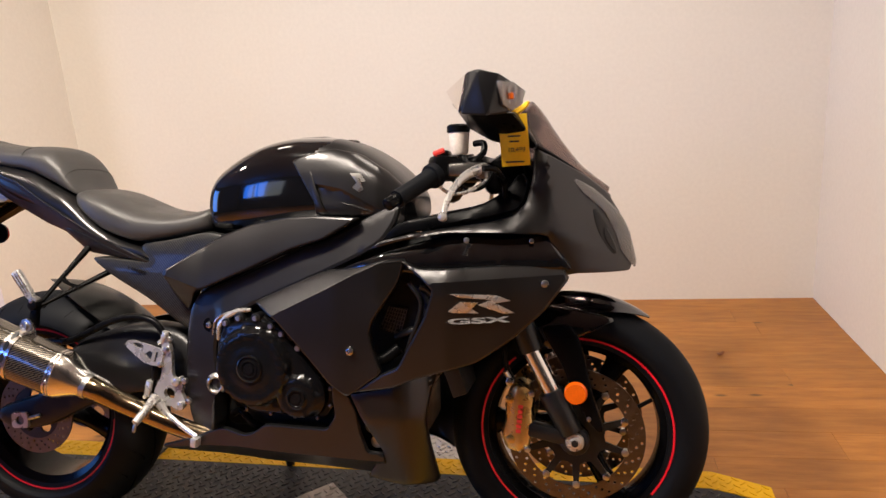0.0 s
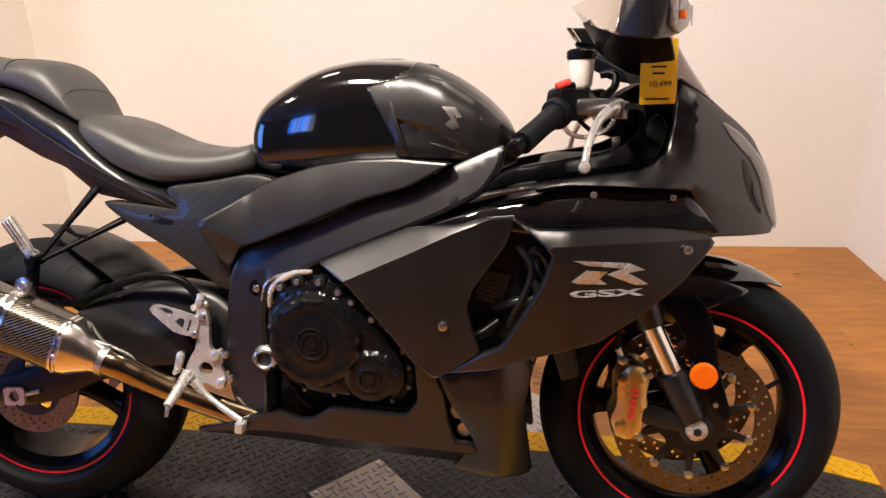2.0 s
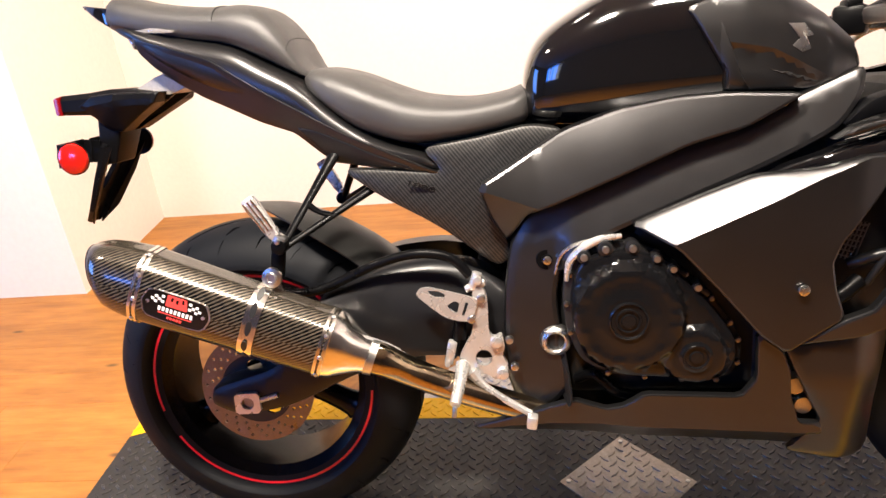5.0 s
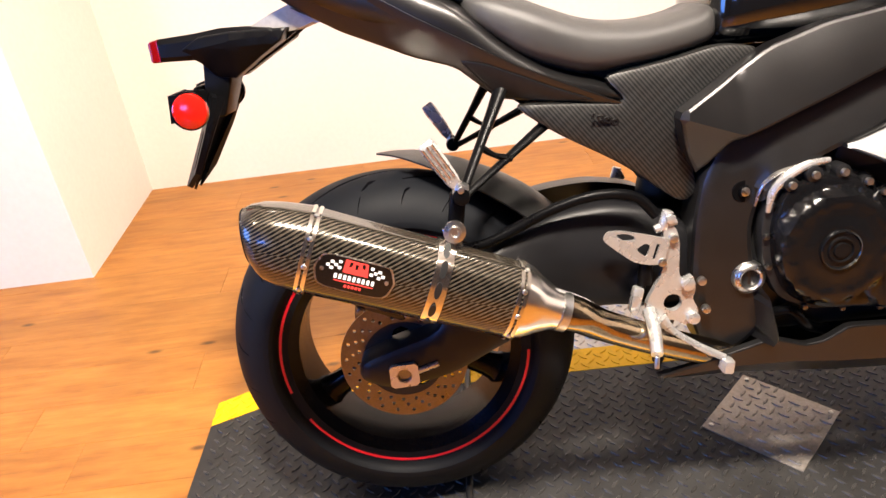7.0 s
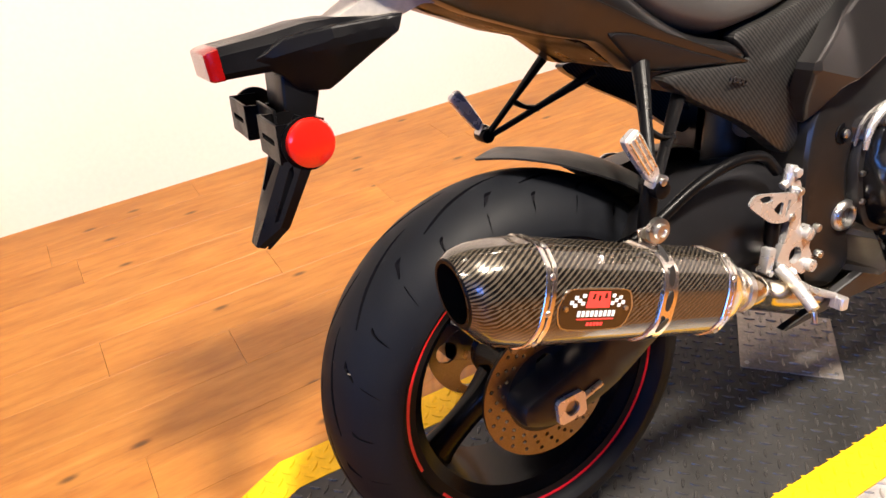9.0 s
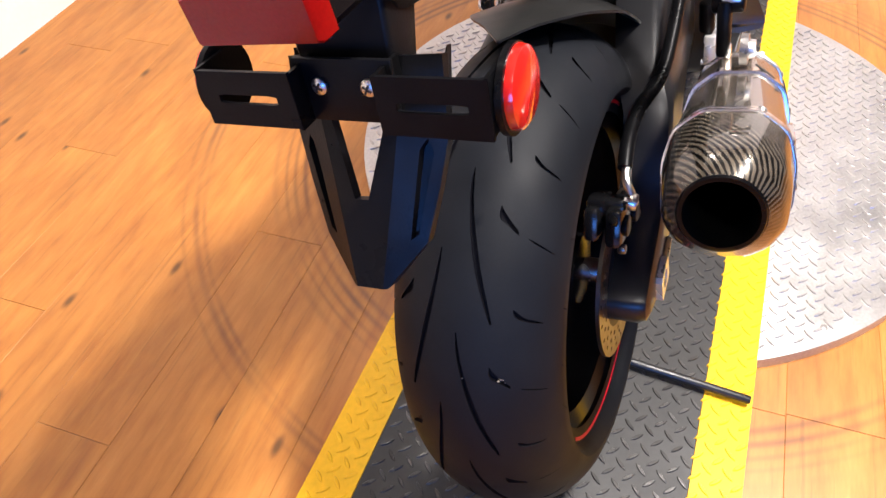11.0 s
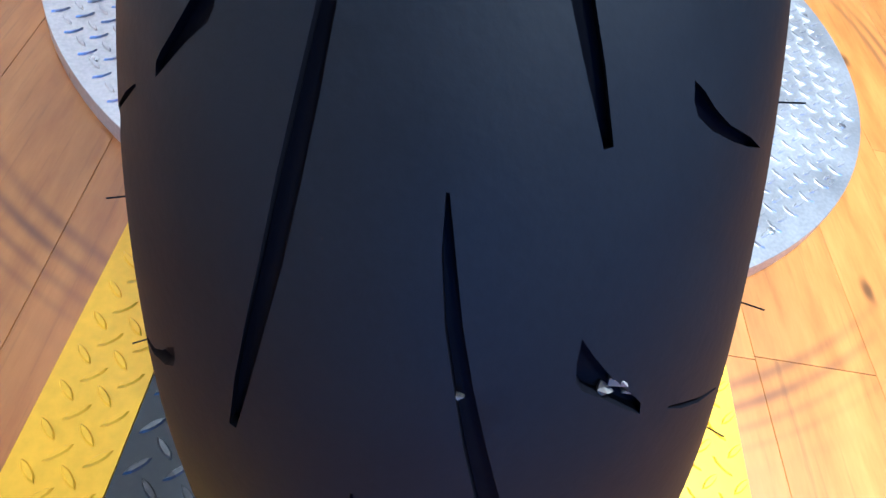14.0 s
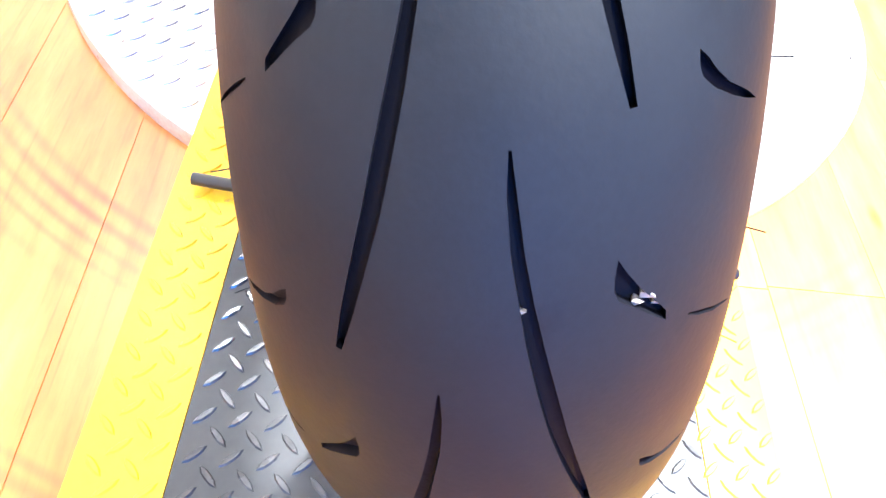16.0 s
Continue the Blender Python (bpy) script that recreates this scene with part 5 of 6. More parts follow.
both("intake_vane", [(1.474, 0.775), (1.482, 0.770), (1.503, 0.722), (1.499, 0.714), (1.484, 0.735), (1.474, 0.755)], lambda x, z: nose_y(x, z) + 0.0055, SATIN_DARK, bike, thick=0.004, step=0.014, edge=0.002)


def screen_bm():
    rows = [(1.488, 0.860, 0.030, 0.01), (1.456, 0.886, 0.072, 0.035), (1.425, 0.914, 0.100, 0.06), (1.393, 0.956, 0.118, 0.08), (1.366, 0.996, 0.122, 0.085), (1.337, 1.042, 0.108, 0.075), (1.318, 1.062, 0.080, 0.05)]
    bm = bmesh.new()
    vs = []
    for x, z, w, back in lerp_rows(rows, 4):
        vs.append([bm.verts.new((x - back * (q ** 2), w * q, z - 0.045 * q ** 2)) for q in (-1 + 2 * i / 16 for i in range(17))])
    for a, b in zip(vs, vs[1:]):
        for i in range(16):
            bm.faces.new((a[i], a[i + 1], b[i + 1], b[i]))
    bmesh.ops.recalc_face_normals(bm, faces=bm.faces)
    bmesh.ops.solidify(bm, geom=bm.faces[:], thickness=0.003)
    return bm


part("windscreen", screen_bm(), SMOKE, bike, "dark smoked windscreen")
part("gauge_pod", join(box(0.10, 0.18, 0.07, pose(1.25, 0, 0.90, 0, -30, 0), 0.015, 2), box(0.12, 0.14, 0.12, pose(1.30, 0, 0.87), 0.02, 2)), PLASTIC, bike, "black instrument pod")

for s in (-1, 1):
    part("screen_edging", tube([(1.334, s * 0.132, 0.950), (1.385, s * 0.112, 0.918), (1.440, s * 0.082, 0.876), (1.486, s * 0.030, 0.838)], 0.006, 10), PLASTIC, bike)

# forks, front fender, brakes
for s in (-1, 1):
    fork = group_part("fork_leg", "black fork leg with a bright slider tube")
    y = s * 0.105
    part("upper_tube", cyl((1.255, y, 0.66), (1.312, y, 0.50), 0.029, 24, 0.003), FRAME, fork)
    part("slider_tube", cyl((1.300, y, 0.525), (1.368, y, 0.385), 0.021, 24), CHROME, fork, "polished slider tube")
    part("axle_clamp", join(cyl((1.352, y, 0.41), (1.398, y, 0.315), 0.030, 20, 0.004, 0.026), cyl((1.405, y - 0.012, 0.298), (1.405, y + 0.012, 0.298), 0.032, 24, 0.004), box(0.12, 0.03, 0.035, pose(1.335, y * 0.98, 0.315, 0, 12, 0), 0.008)), FRAME, fork)
    part("fork_guard", panel([(1.335, 0.555), (1.40, 0.560), (1.425, 0.51), (1.440, 0.42), (1.470, 0.325), (1.455, 0.318), (1.435, 0.345), (1.405, 0.40), (1.380, 0.47), (1.345, 0.53)], lambda x, z: 0.118, 0.02, 0.005, 0.03, s), PLASTIC, fork)
    part("side_reflector", lathe([(0.002, -0.008), (0.022, -0.007), (0.025, -0.003), (0.0255, 0.004)], 32), AMBER_LENS, fork, "round amber reflector").matrix_basis = pose(1.409, s * 0.131, 0.412, 0, 0, 0 if s < 0 else 180)
    cal = part("brake_caliper", panel([(1.262, 0.415), (1.280, 0.428), (1.305, 0.420), (1.318, 0.398), (1.312, 0.36), (1.315, 0.33), (1.302, 0.275), (1.275, 0.268), (1.248, 0.275), (1.240, 0.31), (1.252, 0.345), (1.250, 0.38)], lambda x, z: 0.124 - abs(x - 1.282) * 0.25, 0.055, 0.012, 0.012, s, 1), GOLD, fork, "gold four-piston brake caliper")
    for z in (0.392, 0.300):
        part("piston_cap", cyl((1.262, s * 0.112, z), (1.262, s * 0.126, z), 0.010, 16, 0.002), GOLD, cal)
    bolt((1.312, s * 0.112, 0.405), 0.007, 0.012, fork, STEEL, direction=(0, s, 0))
    bolt((1.300, s * 0.112, 0.278), 0.007, 0.012, fork, STEEL, direction=(0, s, 0))
    bolt((1.436, s * 0.117, 0.352), 0.005, 0.006, fork, STEEL, direction=(0, s, 0))
for i in range(6):
    part("caliper_mark", box(0.011, 0.0012, 0.0082, pose(1.2805 + 0.0013 * i, -0.1245, 0.320 + 0.0112 * i, 0, 8, 0)), RED_PRINT, bike, "red maker mark")
part("brake_hose", tube([(1.268, -0.09, 0.430), (1.255, -0.10, 0.46), (1.25, -0.11, 0.52), (1.23, -0.09, 0.62)], 0.006), PLASTIC, bike)
part("hose_fitting", join(cyl((1.268, -0.095, 0.418), (1.252, -0.105, 0.452), 0.006, 10), cyl((1.262, -0.112, 0.428), (1.262, -0.086, 0.428), 0.009, 12, 0.002)), STEEL, bike)


def arch(cxx, czz, rows, w_fn, th=0.003, n=9):
    """A mudguard: rows of (angle from the front, radius), curved across."""
    bm = bmesh.new()
    vs = []
    for a, r, w, e in rows:
        ca, sa = math.cos(radians(a)), math.sin(radians(a))
        vs.append([bm.verts.new((cxx + (r - e * q * q) * ca, w * q, czz + (r - e * q * q) * sa)) for q in (-1 + 2 * i / (n - 1) for i in range(n))])
    for a, b in zip(vs, vs[1:]):
        for i in range(n - 1):
            bm.faces.new((a[i], a[i + 1], b[i + 1], b[i]))
    bmesh.ops.recalc_face_normals(bm, faces=bm.faces)
    bmesh.ops.solidify(bm, geom=bm.faces[:], thickness=th)
    return bm


part("front_fender", arch(FX, FR, lerp_rows([(57, 0.313, 0.006, 0.002), (63, 0.316, 0.03, 0.010), (75, 0.321, 0.055, 0.03), (90, 0.323, 0.068, 0.05), (105, 0.322, 0.072, 0.06), (122, 0.318, 0.070, 0.055), (140, 0.314, 0.060, 0.045)], 3), None), GLOSS, bike, "gloss black front fender")
for s in (-1, 1):
    part("fender_side", panel([(1.315, 0.600), (1.37, 0.595), (1.45, 0.580), (1.50, 0.565), (1.46, 0.545), (1.42, 0.53), (1.38, 0.50), (1.335, 0.50), (1.30, 0.54)], lambda x, z: 0.088 - max(0, z - 0.54) * 0.35, 0.012, 0.005, 0.025, s), GLOSS, bike)

# bars, levers, mirror
for s in (-1, 1):
    bar = group_part("clip_on_bar", "black clip-on handlebar with rubber grip")
    bar.matrix_basis = pose(0, 0, 0)
    part("tube", cyl((1.175, s * 0.12, 0.935), (1.068, s * 0.300, 0.848), 0.011, 16), FRAME, bar)
    part("grip", tube([(1.120, s * 0.215, 0.892), (1.096, s * 0.255, 0.872), (1.068, s * 0.302, 0.848)], [0.0205, 0.018, 0.019], 20), RUBBER, bar, "black rubber grip")
    part("grip_collar", cyl((1.128, s * 0.202, 0.898), (1.119, s * 0.216, 0.891), 0.027, 20, 0.003), RUBBER, bar)
    part("bar_end", cyl((1.070, s * 0.300, 0.850), (1.054, s * 0.327, 0.837), 0.0135, 20, 0.004), PLASTIC, bar)
    part("switch_housing", join(box(0.062, 0.054, 0.056, pose(1.142, s * 0.180, 0.910, 0, 0, 30 * -s), 0.012, 2), box(0.03, 0.04, 0.02, pose(1.140, s * 0.178, 0.938), 0.006)), PLASTIC, bar)
    part("lever_perch", join(box(0.085, 0.035, 0.03, pose(1.192, s * 0.185, 0.905, 0, 0, 15 * -s), 0.008, 2), cyl((1.228, s * 0.200, 0.885), (1.228, s * 0.200, 0.915), 0.015, 16, 0.003)), BOLT, bar, "grey lever perch")
    part("lever", tube([(1.230, s * 0.195, 0.905), (1.212, s * 0.225, 0.900), (1.190, s * 0.262, 0.882), (1.174, s * 0.298, 0.850), (1.166, s * 0.324, 0.818)], [0.011, 0.0085, 0.0068, 0.0058, 0.0062], 14, 5, 1.25), ALU, bar, "silver lever")
    part("lever_ball", lathe([(0.001, -0.012), (0.008, -0.010), (0.0115, -0.004), (0.0115, 0.004), (0.008, 0.010), (0.001, 0.012)], 18), ALU, bar).matrix_basis = pose(1.166, s * 0.328, 0.812) @ Matrix.Scale(0.85, 4)
part("kill_switch", box(0.026, 0.022, 0.012, pose(1.133, -0.192, 0.944, 0, -20, 12), 0.004), RED_PRINT, bike, "red kill switch")
res = group_part("brake_fluid_reservoir", "white brake fluid reservoir with a black cap")
part("pot", lathe([(0.002, -0.028), (0.017, -0.026), (0.020, -0.02), (0.0225, 0.018), (0.0225, 0.022)], 28), mat("reservoir_plastic", (0.75, 0.66, 0.58), 0.35), res).matrix_basis = pose(1.166, -0.130, 0.966, 90, 0, 0) @ Matrix.Scale(1.0, 4)
part("cap", lathe([(0.024, 0.0), (0.026, 0.002), (0.026, 0.014), (0.022, 0.018), (0.002, 0.018)], 24), PLASTIC, res).matrix_basis = pose(1.165, -0.130, 0.988, 90, 0, 0) @ Matrix.Scale(0.98, 4)
part("bracket", tube([(1.168, -0.130, 0.945), (1.185, -0.15, 0.92), (1.20, -0.17, 0.905)], 0.007), PLASTIC, res)
part("fluid_hose", tube([(1.20, -0.165, 0.92), (1.222, -0.155, 0.94), (1.222, -0.145, 0.962), (1.20, -0.135, 0.962)], 0.007), PLASTIC, res)
part("throttle_cable", tube([(1.13, -0.21, 0.885), (1.145, -0.20, 0.862), (1.175, -0.19, 0.855), (1.21, -0.17, 0.868), (1.23, -0.12, 0.89)], 0.004), ALU, bike)
part("throttle_cable", tube([(1.16, -0.19, 0.885), (1.19, -0.18, 0.862), (1.22, -0.16, 0.868), (1.235, -0.10, 0.90)], 0.004), PLASTIC, bike)
part("top_clamp", join(box(0.09, 0.20, 0.03, pose(1.170, 0, 0.920, 0, -8, 0), 0.008, 2), cyl((1.165, 0, 0.92), (1.160, 0, 0.945), 0.016, 18, 0.003), cyl((1.165, -0.10, 0.90), (1.150, -0.10, 0.950), 0.014, 16, 0.002)), FRAME, bike, "black top clamp")
part("brake_hose", tube([(1.235, -0.245, 0.905), (1.26, -0.22, 0.90), (1.27, -0.17, 0.86), (1.25, -0.12, 0.78)], 0.006), PLASTIC, bike)

MIRROR_M = mat("mirror_silver", (0.80, 0.76, 0.74), 0.05, 1, 0.03)
for s in (-1, 1):
    mirror = group_part("mirror", "black mirror with a clear turn lamp")
    shell = [(1.150, 0.155, 1.075), (1.172, 0.165, 1.045), (1.222, 0.330, 1.086), (1.207, 0.335, 1.006), (1.245, 0.345, 1.088), (1.262, 0.345, 1.000), (1.285, 0.335, 1.078), (1.312, 0.285, 1.062), (1.322, 0.262, 1.050), (1.312, 0.265, 1.020), (1.290, 0.290, 1.008), (1.250, 0.170, 1.075), (1.245, 0.180, 1.030)]
    part("shell", hull([(x, s * y, z) for x, y, z in shell], 0.006), SATIN_DARK, mirror)
    glass = [(1.143, 0.150, 1.076), (1.166, 0.160, 1.046), (1.203, 0.331, 1.010), (1.218, 0.326, 1.083)]
    part("mirror_glass", hull([(x + d, s * y, z) for x, y, z in glass for d in (0.0, 0.012)], 0.002), MIRROR_M, mirror, "silver mirror face")
    lamp = [(1.279, 0.340, 1.064), (1.305, 0.300, 1.066), (1.325, 0.262, 1.052), (1.318, 0.262, 1.026), (1.300, 0.290, 1.012), (1.286, 0.318, 1.020)]
    part("turn_lamp", hull([(x + d * 0.6, s * (y + d), z) for x, y, z in lamp for d in (0.004, -0.010)], 0.003), LAMP_LENS, mirror, "clear turn lamp lens")
    part("lamp_reflector", hull([(x + (1.302 - x) * 0.22 - 0.003, s * (y + (0.298 - y) * 0.22 - 0.003), z + (1.04 - z) * 0.22) for x, y, z in lamp] + [(1.292, s * 0.285, 1.04)], 0.0), CHROME, mirror)
    part("lamp_bulb", hull([(1.303 + 0.006 * math.cos(q) , s * (0.312 + 0.006 * math.sin(q)), 1.038 + h) for q in (0, 1.05, 2.09, 3.14, 4.19, 5.24) for h in (-0.006, 0.006)], 0.002), AMBER_LENS, mirror, "amber bulb")
    for k in range(4):
        part("lens_rib", hull([(1.290 + 0.010 * k + dx, s * (0.331 - 0.017 * k + dy), z) for dx, dy in ((0.0, 0.004), (0.0022, 0.0015)) for z in (1.022 + 0.001 * k, 1.058 - 0.001 * k)] + [(1.290 + 0.010 * k, s * (0.328 - 0.017 * k), 1.04)], 0.0), LAMP_LENS, mirror)
    part("stay", hull([(x, s * y, z) for x, y, z in ((1.160, 0.175, 1.048), (1.172, 0.165, 1.036), (1.196, 0.160, 0.992), (1.266, 0.130, 0.958), (1.335, 0.120, 0.962), (1.335, 0.105, 0.945), (1.240, 0.145, 0.965), (1.300, 0.245, 1.012), (1.209, 0.275, 1.018), (1.225, 0.200, 1.030), (1.300, 0.18, 1.02))], 0.004), PLASTIC, mirror)

# swing arm, hugger, chain side
ARM = [(-0.075, 0.300), (-0.070, 0.335), (-0.02, 0.352), (0.06, 0.375), (0.10, 0.430), (0.157, 0.505), (0.271, 0.545), (0.36, 0.553), (0.45, 0.535), (0.52, 0.470), (0.54, 0.42), (0.52, 0.375), (0.44, 0.370), (0.33, 0.385), (0.20, 0.350), (0.08, 0.292), (-0.02, 0.276)]
both("swing_arm", ARM, lambda x, z: 0.150 - max(0, x - 0.10) * 0.06 - max(0, z - 0.47) * 0.35, SATIN_DARK, bike, "satin black braced swing arm", thick=0.045, edge=0.014, step=0.022)
part("arm_bridge", box(0.14, 0.20, 0.10, pose(0.44, 0, 0.46), 0.02, 2), FRAME, bike)
for s in (-1, 1):
    ob = part("axle_block", plate(soften([(-0.024, -0.021), (0.024, -0.019), (0.024, 0.021), (-0.024, 0.019)], 1, 0.12), [circle(0.0125, 20)], -0.006, 0.006), ALU, bike, "silver axle block")
    ob.matrix_basis = pose(0.002, s * 0.152, 0.308)
    part("axle_end", lathe([(0.0125, 0.0), (0.0125, -0.004), (0.0105, -0.004), (0.010, 0.002), (0.001, 0.002)], 24), BOLT, ob).matrix_basis = pose(0, 0, 0, 0, 0, 0 if s < 0 else 180)
    part("chain_adjuster", cyl((0.024, s * 0.152, 0.312), (0.060, s * 0.152, 0.322), 0.005, 10), STEEL, bike)
cal = part("rear_caliper", join(box(0.090, 0.020, 0.046, pose(-0.020, -0.114, 0.428, 0, 24, 0), 0.007, 2), box(0.080, 0.018, 0.040, pose(-0.018, -0.087, 0.428, 0, 24, 0), 0.006, 2), box(0.030, 0.044, 0.020, pose(-0.022, -0.100, 0.450, 0, 24, 0), 0.005, 2)), ENGINE_M, bike, "black rear brake caliper")
for x, z in ((-0.044, 0.440), (0.002, 0.420)):
    part("piston_cover", cyl((x, -0.122, z), (x, -0.129, z), 0.0125, 20, 0.002), PLASTIC, cal)
part("bleed_nipple", join(cyl((-0.052, -0.116, 0.446), (-0.062, -0.116, 0.462), 0.0035, 8), cyl((-0.058, -0.116, 0.456), (-0.064, -0.116, 0.466), 0.005, 10, 0.001)), PLASTIC, cal)
for x, z in ((-0.060, 0.418), (0.018, 0.402)):
    bolt((x, -0.118, z), 0.006, 0.009, cal, BOLT)
part("hose_banjo", join(lathe([(0.0045, -0.005), (0.009, -0.005), (0.010, -0.003), (0.010, 0.004), (0.0045, 0.004)], 20), cyl((0, -0.006, 0), (0, 0.010, 0), 0.0042, 6), tube([(0.003, 0.003, 0.008), (0.012, 0.012, 0.018), (0.030, 0.016, 0.026)], [0.0048, 0.0052, 0.0058], 10)), STEEL, bike, "bright hose banjo").matrix_basis = pose(-0.026, -0.130, 0.460, 12, 0, 0)
part("rear_brake_hose", tube([(-0.002, -0.118, 0.488), (0.03, -0.116, 0.500), (0.08, -0.118, 0.507), (0.157, -0.135, 0.515), (0.264, -0.140, 0.560), (0.336, -0.145, 0.577), (0.393, -0.145, 0.568), (0.425, -0.145, 0.535)], 0.0085, 12), PLASTIC, bike)
part("hugger", arch(RX, RR, [(180 - a, r, w, e) for a, r, w, e in lerp_rows([(88.5, 0.3435, 0.002, 0.0005), (95, 0.342, 0.030, 0.002), (102, 0.341, 0.062, 0.006), (114, 0.343, 0.088, 0.018), (127, 0.350, 0.094, 0.028), (140, 0.360, 0.094, 0.034), (150, 0.366, 0.085, 0.034)], 3)], None, 0.003, 13), mat("hugger_plastic", (0.012, 0.0118, 0.0115), 0.38, 0, 0.12, 16, 500, 0.08, spec=0.35), bike, "black rear tyre hugger")
part("chain_guard", box(0.40, 0.02, 0.05, pose(0.22, 0.125, 0.43, 0, -8, 0), 0.006), PLASTIC, bike)
part("sprocket", plate(circle(0.105, 60), [circle(0.02, 12, 0.07 * math.cos(a), 0.07 * math.sin(a)) for a in (2 * math.pi * i / 6 for i in range(6))], 0.092, 0.098), BOLT, rear)
part("shock", join(cyl((0.44, 0, 0.40), (0.50, 0, 0.70), 0.035, 20, 0.004), cyl((0.50, -0.02, 0.60), (0.42, -0.09, 0.60), 0.02, 16, 0.003)), DARK, bike, "black rear shock")
part("side_stand", join(tube([(0.56, 0.15, 0.30), (0.55, 0.22, 0.16), (0.545, 0.278, 0.040)], 0.013), box(0.06, 0.05, 0.008, pose(0.545, 0.288, 0.048, LEAN, 0, 0), 0.003)), FRAME, bike, "black side stand, folded out")

# exhaust
AX0, AX1 = Vector((-0.190, -0.237, 0.603)), Vector((0.222, -0.217, 0.436))
AD = (AX1 - AX0).normalized()
AU = Vector((0, -1, 0)).cross(AD).normalized()
AU = AU if AU.z > 0 else -AU
AS = AD.cross(AU).normalized()


SECTION = [(0.42, 1.0), (0.86, 0.70), (1.0, 0.25), (1.0, -0.38), (0.76, -0.78), (0.40, -1.0), (-0.40, -1.0), (-0.76, -0.78), (-1.0, -0.38), (-1.0, 0.25), (-0.86, 0.70), (-0.42, 1.0)]


def section_point(q, blend=1.0):
    """A point of the silencer's flat-sided section at the angle q; blend 0 gives a circle."""
    best = 9.0
    c, sn = math.cos(q), math.sin(q)
    for (ax, az), (bx, bz) in zip(SECTION, SECTION[1:] + SECTION[:1]):
        det = c * (az - bz) - sn * (ax - bx)
        if abs(det) > 1e-9:
            r = (ax * (az - bz) - az * (ax - bx)) / det
            u = (c * az - sn * ax) / det
            if r > 0 and -1e-6 <= u <= 1 + 1e-6:
                best = min(best, r)
    f = blend * best + (1 - blend)
    return f * c, f * sn


def muff_ring(t, w, h, n=64, shear=0.0, blend=1.0, drop=0.0, out=0.0):
    """A section of the silencer t along it, which narrows to the front."""
    c = AX0 + (AX1 - AX0) * t
    k = 1.0 - 0.10 * max(0.0, t - 0.2)
    ring = []
    for i in range(n):
        acc = [section_point(2 * math.pi * (i + d) / n, blend) for d in (-0.8, 0.0, 0.8)]
        x, z = w * k * sum(p[0] for p in acc) / 3, h * k * sum(p[1] for p in acc) / 3
        ring.append(c + AS * (x + math.copysign(out, -AS.y)) + AU * (z + drop) + AD * (shear * z))
    return ring


exhaust = group_part("exhaust_silencer", "carbon silencer with polished steel bands and pipe")


def wrap(rings):
    """A loft whose weave runs round it: mapped by the length along and the way round, in metres."""
    bm = loft([[Vector(p) for p in r] for r in rings], False)
    uv = bm.loops.layers.uv.new("weave")
    n = len(rings[0])
    bm.verts.index_update()
    for f in bm.faces:
        cols = [v.index % n for v in f.verts]
        for l in f.loops:
            col = l.vert.index % n
            if max(cols) - min(cols) > 1 and col == 0:
                col = n
            l[uv].uv = (AD.dot(l.vert.co - AX0), col / n * 0.395)
    return bm


MW, MH = 0.0540, 0.0610
part("sleeve", wrap([muff_ring(t, MW, MH) for t in (0.20, 0.35, 0.5, 0.65, 0.80, 0.93)]), CARBON, exhaust, "gloss carbon-weave sleeve", 50.0)
part("end_cap", wrap([muff_ring(0.018, 0.0350, 0.0385, 64, -0.42, 0.15, -0.003, 0.0), muff_ring(0.038, 0.0440, 0.0460, 64, -0.36, 0.5, -0.003, 0.0), muff_ring(0.07, 0.0495, 0.0530, 64, -0.25, 0.8, -0.002, 0.001), muff_ring(0.12, 0.0525, 0.0580, 64, -0.12, 0.85, -0.001), muff_ring(0.20, MW + 0.0006, MH + 0.0006)]), CARBON, exhaust, "carbon end cap", 50.0)
part("outlet", loft([muff_ring(0.026, 0.0346, 0.0390, 64, -0.42, 0.12, -0.003, 0.0), muff_ring(0.0165, 0.0346, 0.0390, 64, -0.42, 0.12, -0.003, 0.0), muff_ring(0.012, 0.0334, 0.0372, 64, -0.42, 0.1, -0.003, 0.0), muff_ring(0.012, 0.0298, 0.0332, 64, -0.42, 0.1, -0.003, 0.0)], False), PLASTIC, exhaust, "black outlet lip")
# bore and baffle are coloured near-black for the shade within
part("outlet_bore", loft([muff_ring(0.012, 0.0299, 0.0333, 64, -0.42, 0.1, -0.003, 0.0), muff_ring(0.04, 0.0288, 0.0318, 64, -0.42, 0.1, -0.003, 0.0), muff_ring(0.20, 0.031, 0.032, 64, 0, 0.0, -0.003), muff_ring(0.45, 0.027, 0.029, 64, 0, 0.0)], False), BORE_SHADE, exhaust)
part("baffle", loft([muff_ring(0.44, 0.028, 0.030, 64, 0, 0.0), muff_ring(0.46, 0.028, 0.030, 64, 0, 0.0)]), BORE_SHADE, exhaust)
for t in (0.205, 0.225, 0.905, 0.925):
    part("band", loft([muff_ring(t + d, MW + g, MH + g) for d, g in ((-0.009, 0.0006), (-0.008, 0.0020), (0.004, 0.0020), (0.005, 0.0006), (0.005, -0.002), (-0.009, -0.002), (-0.009, 0.0006))], False), CHROME, exhaust, "riveted steel band", 50.0)
FACE = 0.0 if AS.y < 0 else math.pi


